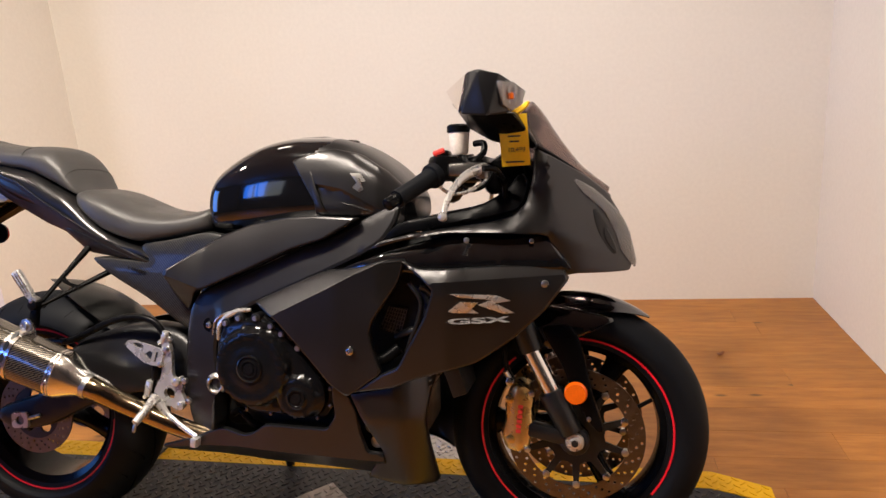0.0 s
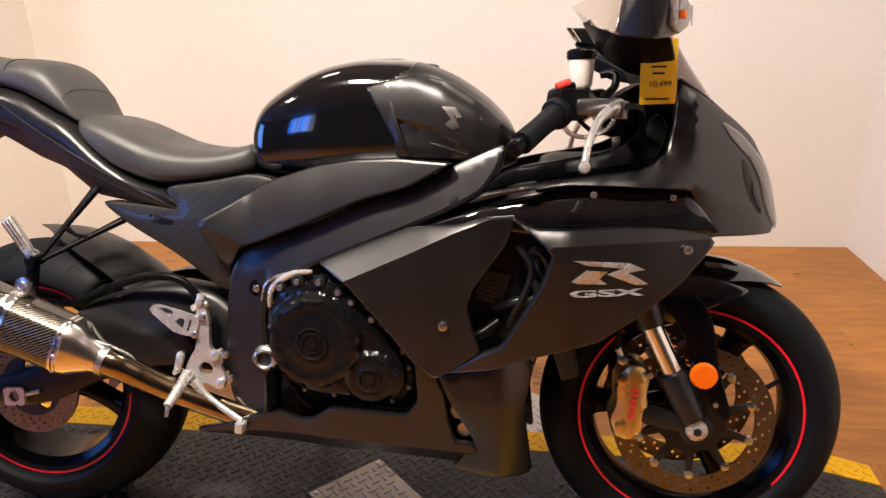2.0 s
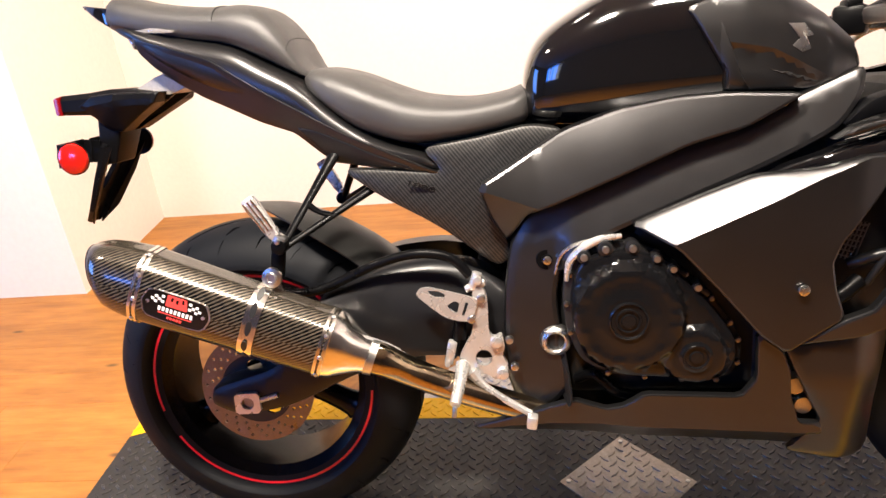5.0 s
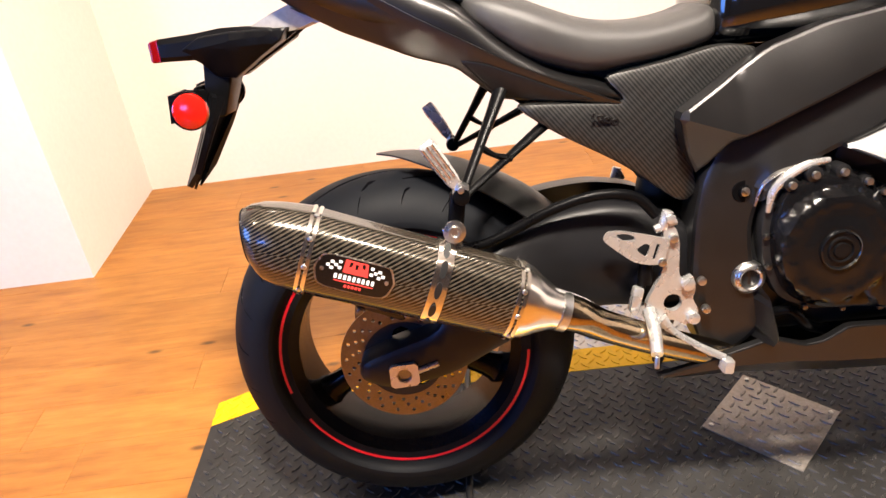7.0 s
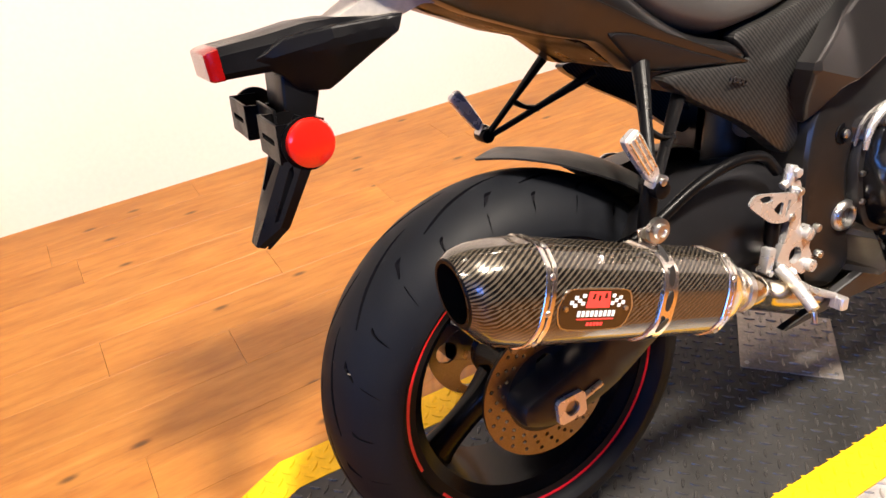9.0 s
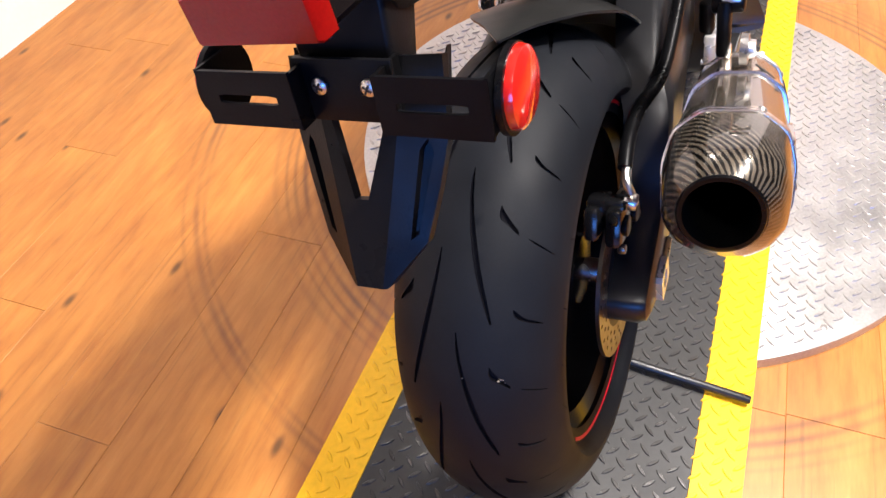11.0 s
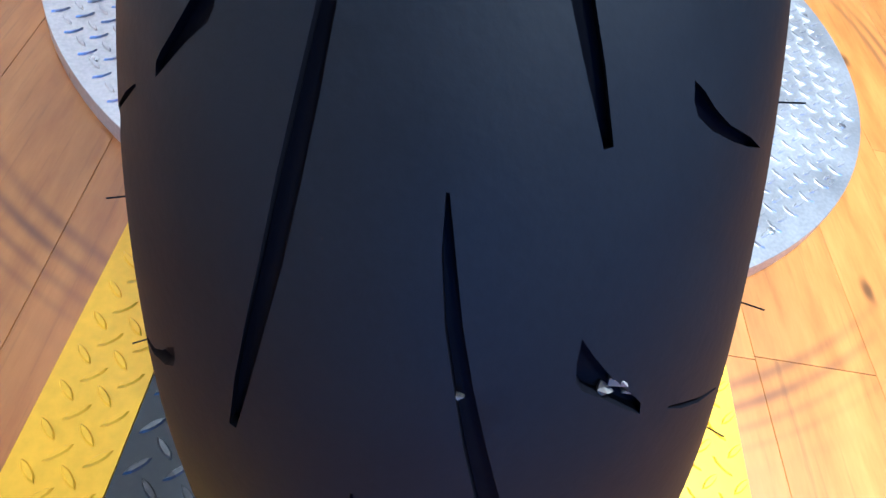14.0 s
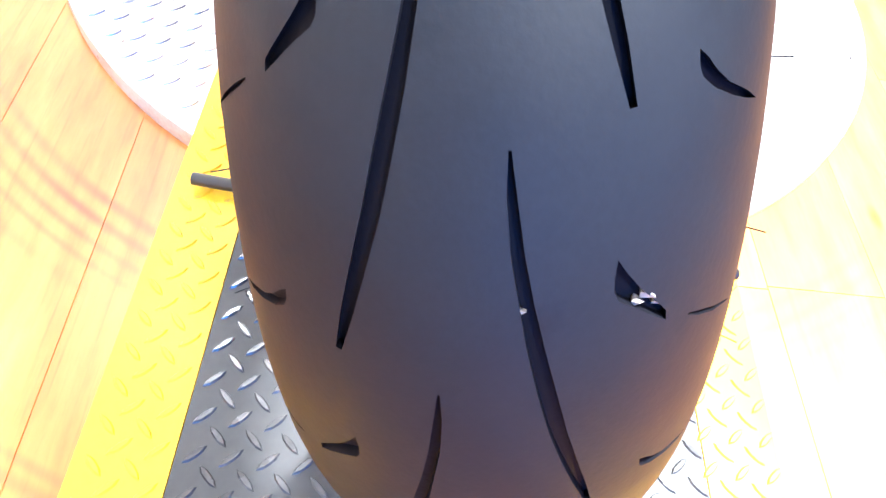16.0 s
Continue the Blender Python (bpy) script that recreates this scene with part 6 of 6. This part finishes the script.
def on_muffler(t, q, lift=0.0):
    """The place on the sleeve and the way out of it."""
    k = 1.0 - 0.10 * max(0.0, t - 0.2)
    c = AX0 + (AX1 - AX0) * t
    p0, p1, p2 = (section_point(q + d) for d in (-0.06, 0.0, 0.06))
    at = lambda p: c + AS * (MW * k * p[0]) + AU * (MH * k * p[1])
    n = AD.cross(at(p2) - at(p0)).normalized()
    n = n if n.dot(at(p1) - c) > 0 else -n
    return at(p1) + n * lift, n


for t in (0.215, 0.915):
    for d in (-1.3, -0.75, -0.1, 0.55, 1.15):
        p, n = on_muffler(t, FACE + d, 0.002)
        part("rivet", lathe([(0.0005, -0.002), (0.003, -0.0014), (0.0042, 0.0)], 10), STEEL, exhaust).matrix_basis = Matrix.Translation(p) @ (-n).to_track_quat("Y", "Z").to_matrix().to_4x4()
part("clamp_strap", loft([muff_ring(t, MW + g, MH + g) for t, g in ((0.612, 0.0008), (0.613, 0.0030), (0.668, 0.0030), (0.669, 0.0008))]), CHROME, exhaust, "polished slotted clamp strap", 50.0)
for d in (-1.42, -0.95, -0.42, 0.10, 0.60, 1.10):
    p, n = on_muffler(0.640, FACE + d, 0.0030)
    # dark plates on the strap stand for the shade in its slots
    ob = part("strap_slot_shade", plate(soften([(-0.005, -0.013), (0.005, -0.013), (0.005, 0.013), (-0.005, 0.013)], 2, 0.3), [], -0.0008, 0.0006), DARK, exhaust)
    ob.matrix_basis = Matrix.Translation(p) @ Matrix((AD, n, AD.cross(n))).transposed().to_4x4()
part("inlet_cone", loft([muff_ring(0.93, MW, MH), muff_ring(0.96, MW - 0.003, MH - 0.003, 64, 0, 0.9), muff_ring(1.00, 0.046, 0.048, 64, 0, 0.3), muff_ring(1.05, 0.036, 0.037, 64, 0, 0.0), muff_ring(1.10, 0.031, 0.031, 64, 0, 0.0)]), CHROME, exhaust, "polished inlet cone")
part("mid_pipe", tube([AX0 + (AX1 - AX0) * 1.05, AX0 + (AX1 - AX0) * 1.14, (0.33, -0.195, 0.378), (0.43, -0.172, 0.327), (0.53, -0.150, 0.285), (0.62, -0.12, 0.262)], [0.031, 0.028, 0.025, 0.024, 0.023, 0.023], 24), PIPE, exhaust, "polished steel link pipe")
part("pipe_clamp", loft([muff_ring(t, r, r, 64, 0, 0.0) for t, r in ((1.075, 0.031), (1.075, 0.0355), (1.105, 0.0345), (1.105, 0.030))]), STEEL, exhaust)
part("spring", tube([AX0 + (AX1 - AX0) * 1.0 + Vector((0, -0.02, 0.038)), (0.285, -0.205, 0.435), (0.315, -0.203, 0.412)], 0.006), ALU, exhaust)
# maker's plate
OUT = AS if AS.y < 0 else -AS
BM = Matrix.Translation(AX0 + (AX1 - AX0) * 0.372 + OUT * (MW * 0.985 - 0.0008) - AU * 0.003) @ Matrix((AD, -OUT, AU)).transposed().to_4x4()


def badge_outline(k):
    return soften([(-0.047 * k, 0.0225 * k), (-0.030 * k, 0.0245 * k), (0.030 * k, 0.0245 * k), (0.047 * k, 0.0225 * k), (0.056 * k, 0.002), (0.047 * k, -0.0235 * k), (-0.047 * k, -0.0235 * k), (-0.056 * k, 0.002)], 2, 0.15)


part("plate_border", plate(badge_outline(1.05), [], -0.0022, 0.004), STEEL, exhaust).matrix_basis = BM
badge = part("maker_plate", plate(badge_outline(1.0), [], -0.0028, 0.004), GLOSS, exhaust, "black maker plate with red and white print")
badge.matrix_basis = BM
part("print_block", plate([(-0.016, 0.0225), (0.016, 0.0225), (0.019, 0.003), (-0.017, 0.003)], [[(-0.009, 0.020), (-0.005, 0.020), (-0.006, 0.013), (-0.010, 0.013)], [(-0.001, 0.018), (0.003, 0.018), (0.003, 0.011), (-0.001, 0.011)], [(0.008, 0.021), (0.012, 0.021), (0.013, 0.014), (0.009, 0.014)]], -0.0034, -0.0030), RED_PRINT, badge)
for i in range(9):
    part("print_letter", box(0.0042, 0.0006, 0.0070, pose(-0.0255 + 0.0066 * i, -0.0033, -0.0040)), WHITE_PRINT, badge)
part("print_bar", box(0.056, 0.0006, 0.0014, pose(0.001, -0.0033, -0.0105)), RED_PRINT, badge)
for i in range(5):
    part("print_letter", box(0.0036, 0.0006, 0.0042, pose(-0.009 + 0.0052 * i, -0.0033, -0.0165, 0, 12, 0)), RED_PRINT, badge)
for i in range(4):
    for j in range(3):
        for sd in (-1, 1):
            if (i + j) % 2 == 0:
                part("print_check", box(0.0050, 0.0006, 0.0042, pose(sd * (0.0225 + i * 0.0055), -0.0033, 0.0175 - j * 0.0045 - i * 0.0012)), WHITE_PRINT, badge)
for sd in (-1, 1):
    part("rivet", cyl((sd * 0.046, -0.0028, 0.002), (sd * 0.046, -0.0045, 0.002), 0.0030, 10), STEEL, badge)
# hanger and passenger pegs
for s in (-1, 1):
    hanger = group_part("peg_hanger", "black two-legged passenger peg hanger")
    for p, q in (((0.202, 0.108, 0.748), (0.127, 0.203, 0.617)), ((0.286, 0.096, 0.700), (0.131, 0.203, 0.614))):
        p, q = Vector((p[0], s * p[1], p[2])), Vector((q[0], s * q[1], q[2]))
        part("leg", tube([p, p + (q - p) * 0.5, q], [0.0125, 0.0085, 0.0075], 12, 3, 0.7), PLASTIC, hanger)
    part("web", tube([(0.160, s * 0.160, 0.676), (0.182, s * 0.160, 0.660), (0.206, s * 0.155, 0.652)], [0.009, 0.006, 0.009], 10, 3, 0.7), PLASTIC, hanger)
    part("boss", cyl((0.125, s * 0.192, 0.618), (0.125, s * 0.226, 0.618), 0.013, 16, 0.003), PLASTIC, hanger)
    if s < 0:
        part("silencer_lug", box(0.024, 0.014, 0.062, pose(0.116, -0.206, 0.592, 0, 10, 0), 0.005), PLASTIC, hanger)
    foot, rise = Vector((0.124, s * 0.214, 0.626)), Vector((-0.043, s * 0.004, 0.074))
    ring = lambda t, k, w: [foot + rise * t + Vector((0.0105 * k * q, 0.0065 * w * p, 0.006 * q * k)) for q, p in ((-1, -0.7), (-0.8, -1), (0.8, -1), (1, -0.7), (1, 0.7), (0.8, 1), (-0.8, 1), (-1, 0.7))]
    peg = part("passenger_peg", loft([ring(0.06, 0.55, 0.9), ring(0.20, 0.85, 1.0), ring(0.85, 1.05, 1.1), ring(0.97, 0.95, 1.0), ring(1.0, 0.7, 0.7)]), ALU, hanger, "silver folding passenger peg")
    for k in (-0.55, 0.0, 0.55):
        part("peg_rib", cyl(foot + rise * 0.28 + Vector((0.011 * k, s * 0.0072, 0.006 * k)), foot + rise * 0.93 + Vector((0.0125 * k, s * 0.0080, 0.006 * k)), 0.0018, 8), CHROME, peg)
    part("peg_pivot", join(box(0.020, 0.022, 0.022, pose(0.125, s * 0.213, 0.626, 0, 30, 0), 0.004), cyl((0.125, s * 0.198, 0.628), (0.125, s * 0.228, 0.628), 0.005, 12, 0.001)), STEEL, hanger)
part("hanger_bolt", join(lathe([(0.002, -0.008), (0.005, -0.008), (0.006, -0.011), (0.0095, -0.011), (0.0105, -0.005), (0.0165, -0.004), (0.0165, 0.004)], 24)), STEEL, exhaust).matrix_basis = pose(0.110, -0.228, 0.569)
part("hanger_tab", box(0.024, 0.006, 0.055, pose(0.108, -0.212, 0.545, 0, -10, 0), 0.002), CHROME, exhaust)

# rear sets
for s in (-1, 1):
    rs = group_part("rear_set", "silver rider foot-peg bracket with heel guard and pedal")
    y0 = s * 0.150
    part("bracket", plate(soften([(0.429, 0.520), (0.449, 0.521), (0.455, 0.494), (0.453, 0.440), (0.461, 0.430), (0.476, 0.438), (0.480, 0.413), (0.474, 0.398), (0.485, 0.376), (0.478, 0.356), (0.459, 0.353), (0.447, 0.364), (0.430, 0.364), (0.418, 0.356), (0.403, 0.375), (0.400, 0.395), (0.412, 0.418), (0.424, 0.437), (0.429, 0.460)], 2), [circle(0.0145, 24, 0.443, 0.394)], s * 0.156, s * 0.168), ALU, rs, "cast silver bracket")
    part("heel_guard", plate(soften([(0.333, 0.513), (0.343, 0.525), (0.359, 0.525), (0.393, 0.516), (0.425, 0.507), (0.440, 0.501), (0.427, 0.462), (0.403, 0.464), (0.381, 0.471), (0.357, 0.491)], 2), [soften([(0.354, 0.519), (0.371, 0.519), (0.385, 0.512), (0.382, 0.506), (0.365, 0.508)], 1), soften([(0.386, 0.492), (0.399, 0.500), (0.408, 0.496), (0.402, 0.477), (0.392, 0.484)], 1), [(0.410, 0.473), (0.414, 0.472), (0.423, 0.496), (0.418, 0.497)]], s * 0.169, s * 0.173), ALU, rs, "pierced silver heel guard")
    part("peg", tube([(0.405, s * 0.170, 0.384), (0.403, s * 0.205, 0.365), (0.396, s * 0.240, 0.343)], [0.012, 0.0105, 0.009], 12), ALU, rs)
    part("peg_feeler", cyl((0.396, s * 0.240, 0.340), (0.394, s * 0.244, 0.322), 0.004, 10, 0.001), STEEL, rs)
    part("pedal", tube([(0.420, s * 0.176, 0.372), (0.440, s * 0.178, 0.347), (0.470, s * 0.180, 0.325), (0.500, s * 0.183, 0.307), (0.520, s * 0.186, 0.297)], [0.012, 0.0075, 0.0065, 0.0065, 0.006], 10), ALU, rs)
    part("pedal_tip", join(box(0.016, 0.028, 0.022, pose(0.521, s * 0.192, 0.287, 0, 8, 0), 0.003), *[box(0.0175, 0.002, 0.020, pose(0.521, s * (0.181 + 0.005 * k), 0.287, 0, 8, 0)) for k in range(5)]), ALU, rs, "ribbed pedal toe piece")
    for x, z in ((0.466, 0.425), (0.474, 0.366)):
        part("bracket_boss", cyl((x, s * 0.165, z), (x, s * 0.178, z), 0.0105, 18, 0.002), ALU, rs)
    for x, z in ((0.488, 0.427), (0.495, 0.378), (0.426, 0.466), (0.444, 0.503)):
        bolt((x, s * 0.164, z), 0.007, 0.012, rs, STEEL, direction=(0, s, 0))
    part("master_cylinder", join(cyl((0.402, s * 0.155, 0.425), (0.406, s * 0.155, 0.470), 0.0115, 18, 0.003), cyl((0.388, s * 0.158, 0.392), (0.398, s * 0.158, 0.428), 0.006, 12)), PLASTIC, rs)
    part("clevis", join(box(0.016, 0.018, 0.042, pose(0.386, s * 0.162, 0.404, 0, 14, 0), 0.003), cyl((0.380, s * 0.150, 0.386), (0.380, s * 0.176, 0.386), 0.005, 12)), ALU, rs)
    part("hose_union", join(cyl((0.430, s * 0.160, 0.515), (0.440, s * 0.160, 0.545), 0.009, 12, 0.002), cyl((0.418, s * 0.160, 0.516), (0.452, s * 0.160, 0.528), 0.007, 12, 0.002), cyl((0.440, s * 0.150, 0.534), (0.440, s * 0.174, 0.534), 0.008, 6, 0.001)), ALU, rs)

# tail light, plate bracket, fender fin
tl = group_part("tail_light", "black tail lamp housing with a red lens")
OCT = ((-1, -0.6), (-0.85, -1), (0.85, -1), (1, -0.6), (1, 0.5), (0.8, 1), (-0.8, 1), (-1, 0.5))
part("housing", loft([[(x, w * p, z + h * q) for p, q in OCT] for x, w, z, h in ((-0.322, 0.046, 0.860, 0.0175), (-0.264, 0.050, 0.860, 0.020), (-0.22, 0.055, 0.858, 0.026), (-0.18, 0.060, 0.862, 0.020), (-0.140, 0.060, 0.868, 0.008))]), TAIL_PLASTIC, tl)
BOX8 = ((-1, -0.9), (-0.96, -1), (0.96, -1), (1, -0.9), (1, 0.9), (0.9, 1), (-0.9, 1), (-1, 0.9))
part("lens", loft([[(x, w * p, z + h * q) for p, q in BOX8] for x, w, z, h in ((-0.337, 0.042, 0.859, 0.0145), (-0.333, 0.045, 0.859, 0.0165), (-0.321, 0.0465, 0.860, 0.0178))]), TAIL_LENS, tl, "red tail lamp lens")
for s in (-1, 1):
    part("wing", panel([(-0.290, 0.856), (-0.252, 0.874), (-0.20, 0.877), (-0.112, 0.874), (-0.122, 0.856), (-0.158, 0.836), (-0.208, 0.806), (-0.240, 0.810), (-0.259, 0.834)], lambda x, z: 0.080 - max(0, 0.858 - z) * 0.55 - max(0, z - 0.858) * 0.25 - max(0, -0.2 - x) * 0.36, 0.04, 0.0025, 0.012, s, 0, creases=[[(-0.292, 0.853), (-0.12, 0.872)]]), TAIL_PLASTIC, tl, smooth=16.0)
    part("strut", tube([(-0.215, s * 0.026, 0.822), (-0.165, s * 0.028, 0.846), (-0.125, s * 0.032, 0.866), (-0.09, s * 0.034, 0.885)], [0.014, 0.013, 0.011, 0.008], 10), PLASTIC, tl)
part("mount_plate", loft([[(x, w * p, z + h * q) for p, q in ((-1, -1), (1, -1), (1, 1), (-1, 1))] for x, w, z, h in ((-0.185, 0.030, 0.874, 0.003), (-0.135, 0.040, 0.883, 0.015), (-0.105, 0.045, 0.888, 0.020), (-0.075, 0.050, 0.895, 0.018), (-0.045, 0.055, 0.885, 0.012))]), mat("pale_mount_metal", (0.42, 0.39, 0.35), 0.45, 0.3), tl, "pale metal mounting plate")
br = group_part("plate_bracket", "black slotted licence plate bracket with two red reflectors")
br.matrix_basis = pose(0, -0.1225, 0.770, 1.9, 0, 0) @ Matrix.Diagonal((1, 0.955, 1, 1)) @ pose(0, 0.1225, -0.770)
part("centre_strap", box(0.004, 0.080, 0.046, pose(-0.281, 0, 0.773, 0, 8, 0), 0.001), TAIL_PLASTIC, br)
for s in (-1, 1):
    pl = plate([(-0.041, -0.021), (0.041, -0.021), (0.041, 0.021), (-0.041, 0.021)], [soften([(-0.026, -0.0035), (0.026, -0.0035), (0.026, 0.0035), (-0.026, 0.0035)], 1, 0.12)], -0.0015, 0.0015)
    pl.transform(pose(-0.298, s * 0.074, 0.774, 0, 6, 0) @ pose(0, 0, 0, 0, 0, 90))
    part("slotted_plate", pl, TAIL_PLASTIC, br)
    part("step", box(0.036, 0.003, 0.042, pose(-0.281, s * 0.034, 0.771, 0, 6, 0)), PLASTIC, br)
    part("ear", cyl((-0.268, s * 0.1165, 0.770), (-0.268, s * 0.1215, 0.770), 0.0295, 32), PLASTIC, br)
    part("arm_top", box(0.034, 0.003, 0.040, pose(-0.282, s * 0.114, 0.774, 0, 6, 0)), PLASTIC, br)
    part("reflector", lathe([(0.002, -0.008), (0.022, -0.007), (0.0262, -0.0045), (0.0275, 0.0), (0.0275, 0.002)], 36), RED_LENS, br, "round red reflector").matrix_basis = pose(-0.266, s * 0.1225, 0.770, 0, 0, 0 if s < 0 else 180)
    ob = part("screw", lathe([(0.001, -0.0030), (0.0045, -0.0026), (0.0062, -0.0012), (0.0064, 0.002)], 20), STEEL, br)
    ob.matrix_basis = pose(-0.2835, s * 0.020, 0.777, 0, 8, 0) @ pose(0, 0, 0, 0, 0, -90)
    # dark bars on the screw head, shade of the cross recess put into colour
    part("cross_slot_shade", join(box(0.0075, 0.0012, 0.0014, pose(0, -0.0030, 0, 0, 30, 0)), box(0.0014, 0.0012, 0.0075, pose(0, -0.0030, 0, 0, 30, 0))), DARK, ob)
fin = group_part("rear_fender", "black V-shaped rear fender under the plate")
FM = Matrix(((0, -0.894, 0.447, -0.334), (0.95, 0, 0, -0.002), (0, 0.447, 0.894, 0.620), (0, 0, 0, 1)))
FIN = [(-0.015, 0.014), (0.015, 0.014), (0.046, 0.050), (0.058, 0.092), (0.066, 0.128), (0.066, 0.185), (0.034, 0.185), (0.026, 0.150), (0.006, 0.084), (-0.006, 0.084), (-0.026, 0.150), (-0.034, 0.185), (-0.066, 0.185), (-0.066, 0.128), (-0.058, 0.092), (-0.046, 0.050)]
SLOT = [(0.034, 0.052), (0.040, 0.056), (0.056, 0.118), (0.052, 0.128), (0.046, 0.120)]
fb = plate(FIN, [SLOT, [(-x, z) for x, z in SLOT]], -0.003, 0.006)
for s in (-1, 1):
    bmesh.ops.bisect_plane(fb, geom=fb.verts[:] + fb.edges[:] + fb.faces[:], plane_co=(s * 0.0095, 0, 0), plane_no=(1, 0, -s * 0.170))
for v in fb.verts:
    v.co.y -= 0.42 * max(0.0, abs(v.co.x) - 0.0095 - 0.170 * v.co.z) - 0.006 * max(0.0, 1 - abs(v.co.x) / 0.03)
fb.transform(FM)
part("fin", fb, TAIL_PLASTIC, fin, smooth=12.0)
for s in (-1, 1):
    fl = hull([FM @ Vector(p) for p in ((s * 0.046, -0.017, 0.052), (s * 0.015, -0.008, 0.014), (s * 0.063, -0.022, 0.128), (s * 0.064, -0.024, 0.190), (s * 0.046, -0.012, 0.050), (s * 0.015, -0.004, 0.014), (s * 0.066, -0.016, 0.128), (s * 0.066, -0.012, 0.190), (s * 0.060, -0.016, 0.10), (s * 0.059, -0.019, 0.10))], 0.0)
    part("fin_flange", fl, TAIL_PLASTIC, fin)
part("stem", hull([(-0.272, 0.035, 0.745), (-0.272, -0.035, 0.745), (-0.240, 0.035, 0.748), (-0.240, -0.035, 0.748), (-0.258, 0.040, 0.84), (-0.258, -0.040, 0.84), (-0.205, 0.042, 0.84), (-0.205, -0.042, 0.84), (-0.222, -0.036, 0.795), (-0.222, 0.036, 0.795)], 0.004), TAIL_PLASTIC, fin)
# price tag on the mirror
tag = thing("price_tag", "yellow card price tag hung from the mirror", "price tag", Matrix.Translation(pose(0, 0, 0, -LEAN, 0, 0) @ Vector((1.292, -0.187, 1.016))))
part("card", box(0.060, 0.0012, 0.108, pose(0, 0, -0.054, 0, -2, 0), 0.0004), TAG, tag)
part("string_loop", tube([(0.0, 0, -0.004), (0.02, 0.002, 0.010), (0.032, 0.004, 0.022), (0.018, 0.004, 0.014), (-0.005, 0.002, 0.0)], 0.004, 8), TAG, tag)
for i, (w, z) in enumerate(((0.022, -0.022), (0.026, -0.033), (0.026, -0.045), (0.020, -0.056), (0.040, -0.099))):
    part("ink_bar", box(w, 0.0006, 0.0032, pose(0.0, -0.0010, z)), INK, tag)
words("10,499", 0.014, pose(0.004, -0.0012, -0.074, 90, 0, 0), INK, tag, "price_figures", 0.0002)

# chips of stone caught in the tread, and moulding hairs on the tyre's shoulders
random.seed(5)
rear_tyre_ob = [o for o in rear.children if o.name.startswith("tyre")][0]
for ang, y, size in ((24.6, -0.0470, 0.0021), (25.2, -0.0500, 0.0022), (24.3, -0.0535, 0.0017), (25.0, -0.012, 0.0012)):
    r = crown(y, 0.222, 0.09, 0.0985) - 0.0022
    chip = hull([(random.uniform(-1, 1) * size, random.uniform(-1, 1) * size * 1.2, random.uniform(-1, 1) * size * 0.8) for _ in range(12)], 0.0)
    part("stone_chip", chip, CHIP, rear_tyre_ob).matrix_basis = Matrix.Translation((-r * math.cos(radians(ang)), y, r * math.sin(radians(ang))))
for ang in (15, 27, 41, 57):
    for s in (-1, 1):
        q = radians(ang + 2.5 * s)
        d = Vector((-math.cos(q), s * 1.4, math.sin(q))).normalized()
        at = Vector((-0.247 * math.cos(q), s * 0.0945, 0.247 * math.sin(q)))
        part("moulding_hair", cyl(at, at + d * 0.007, 0.0003, 5), RUBBER, rear_tyre_ob)

# a fallen chip of wood on the floor
chip_thing = thing("wood_chip", "small curled chip of brown wood on the floor", "wood chip", pose(1.917, 1.198, -0.032, 0, 0, 30))
part("chip", loft([[(x, 0.010 * math.cos(q) * k + 0.004 * x / 0.02, 0.004 + 0.003 * math.sin(q) * k + 0.006 * (x / 0.02) ** 2) for q in (2 * math.pi * i / 10 for i in range(10))] for x, k in ((-0.020, 0.25), (-0.012, 0.8), (0.0, 1.0), (0.011, 0.85), (0.018, 0.3))]), mat("chip_wood", (0.22, 0.075, 0.03), 0.6, 0, 0.3, 60, 300, 0.3), chip_thing)
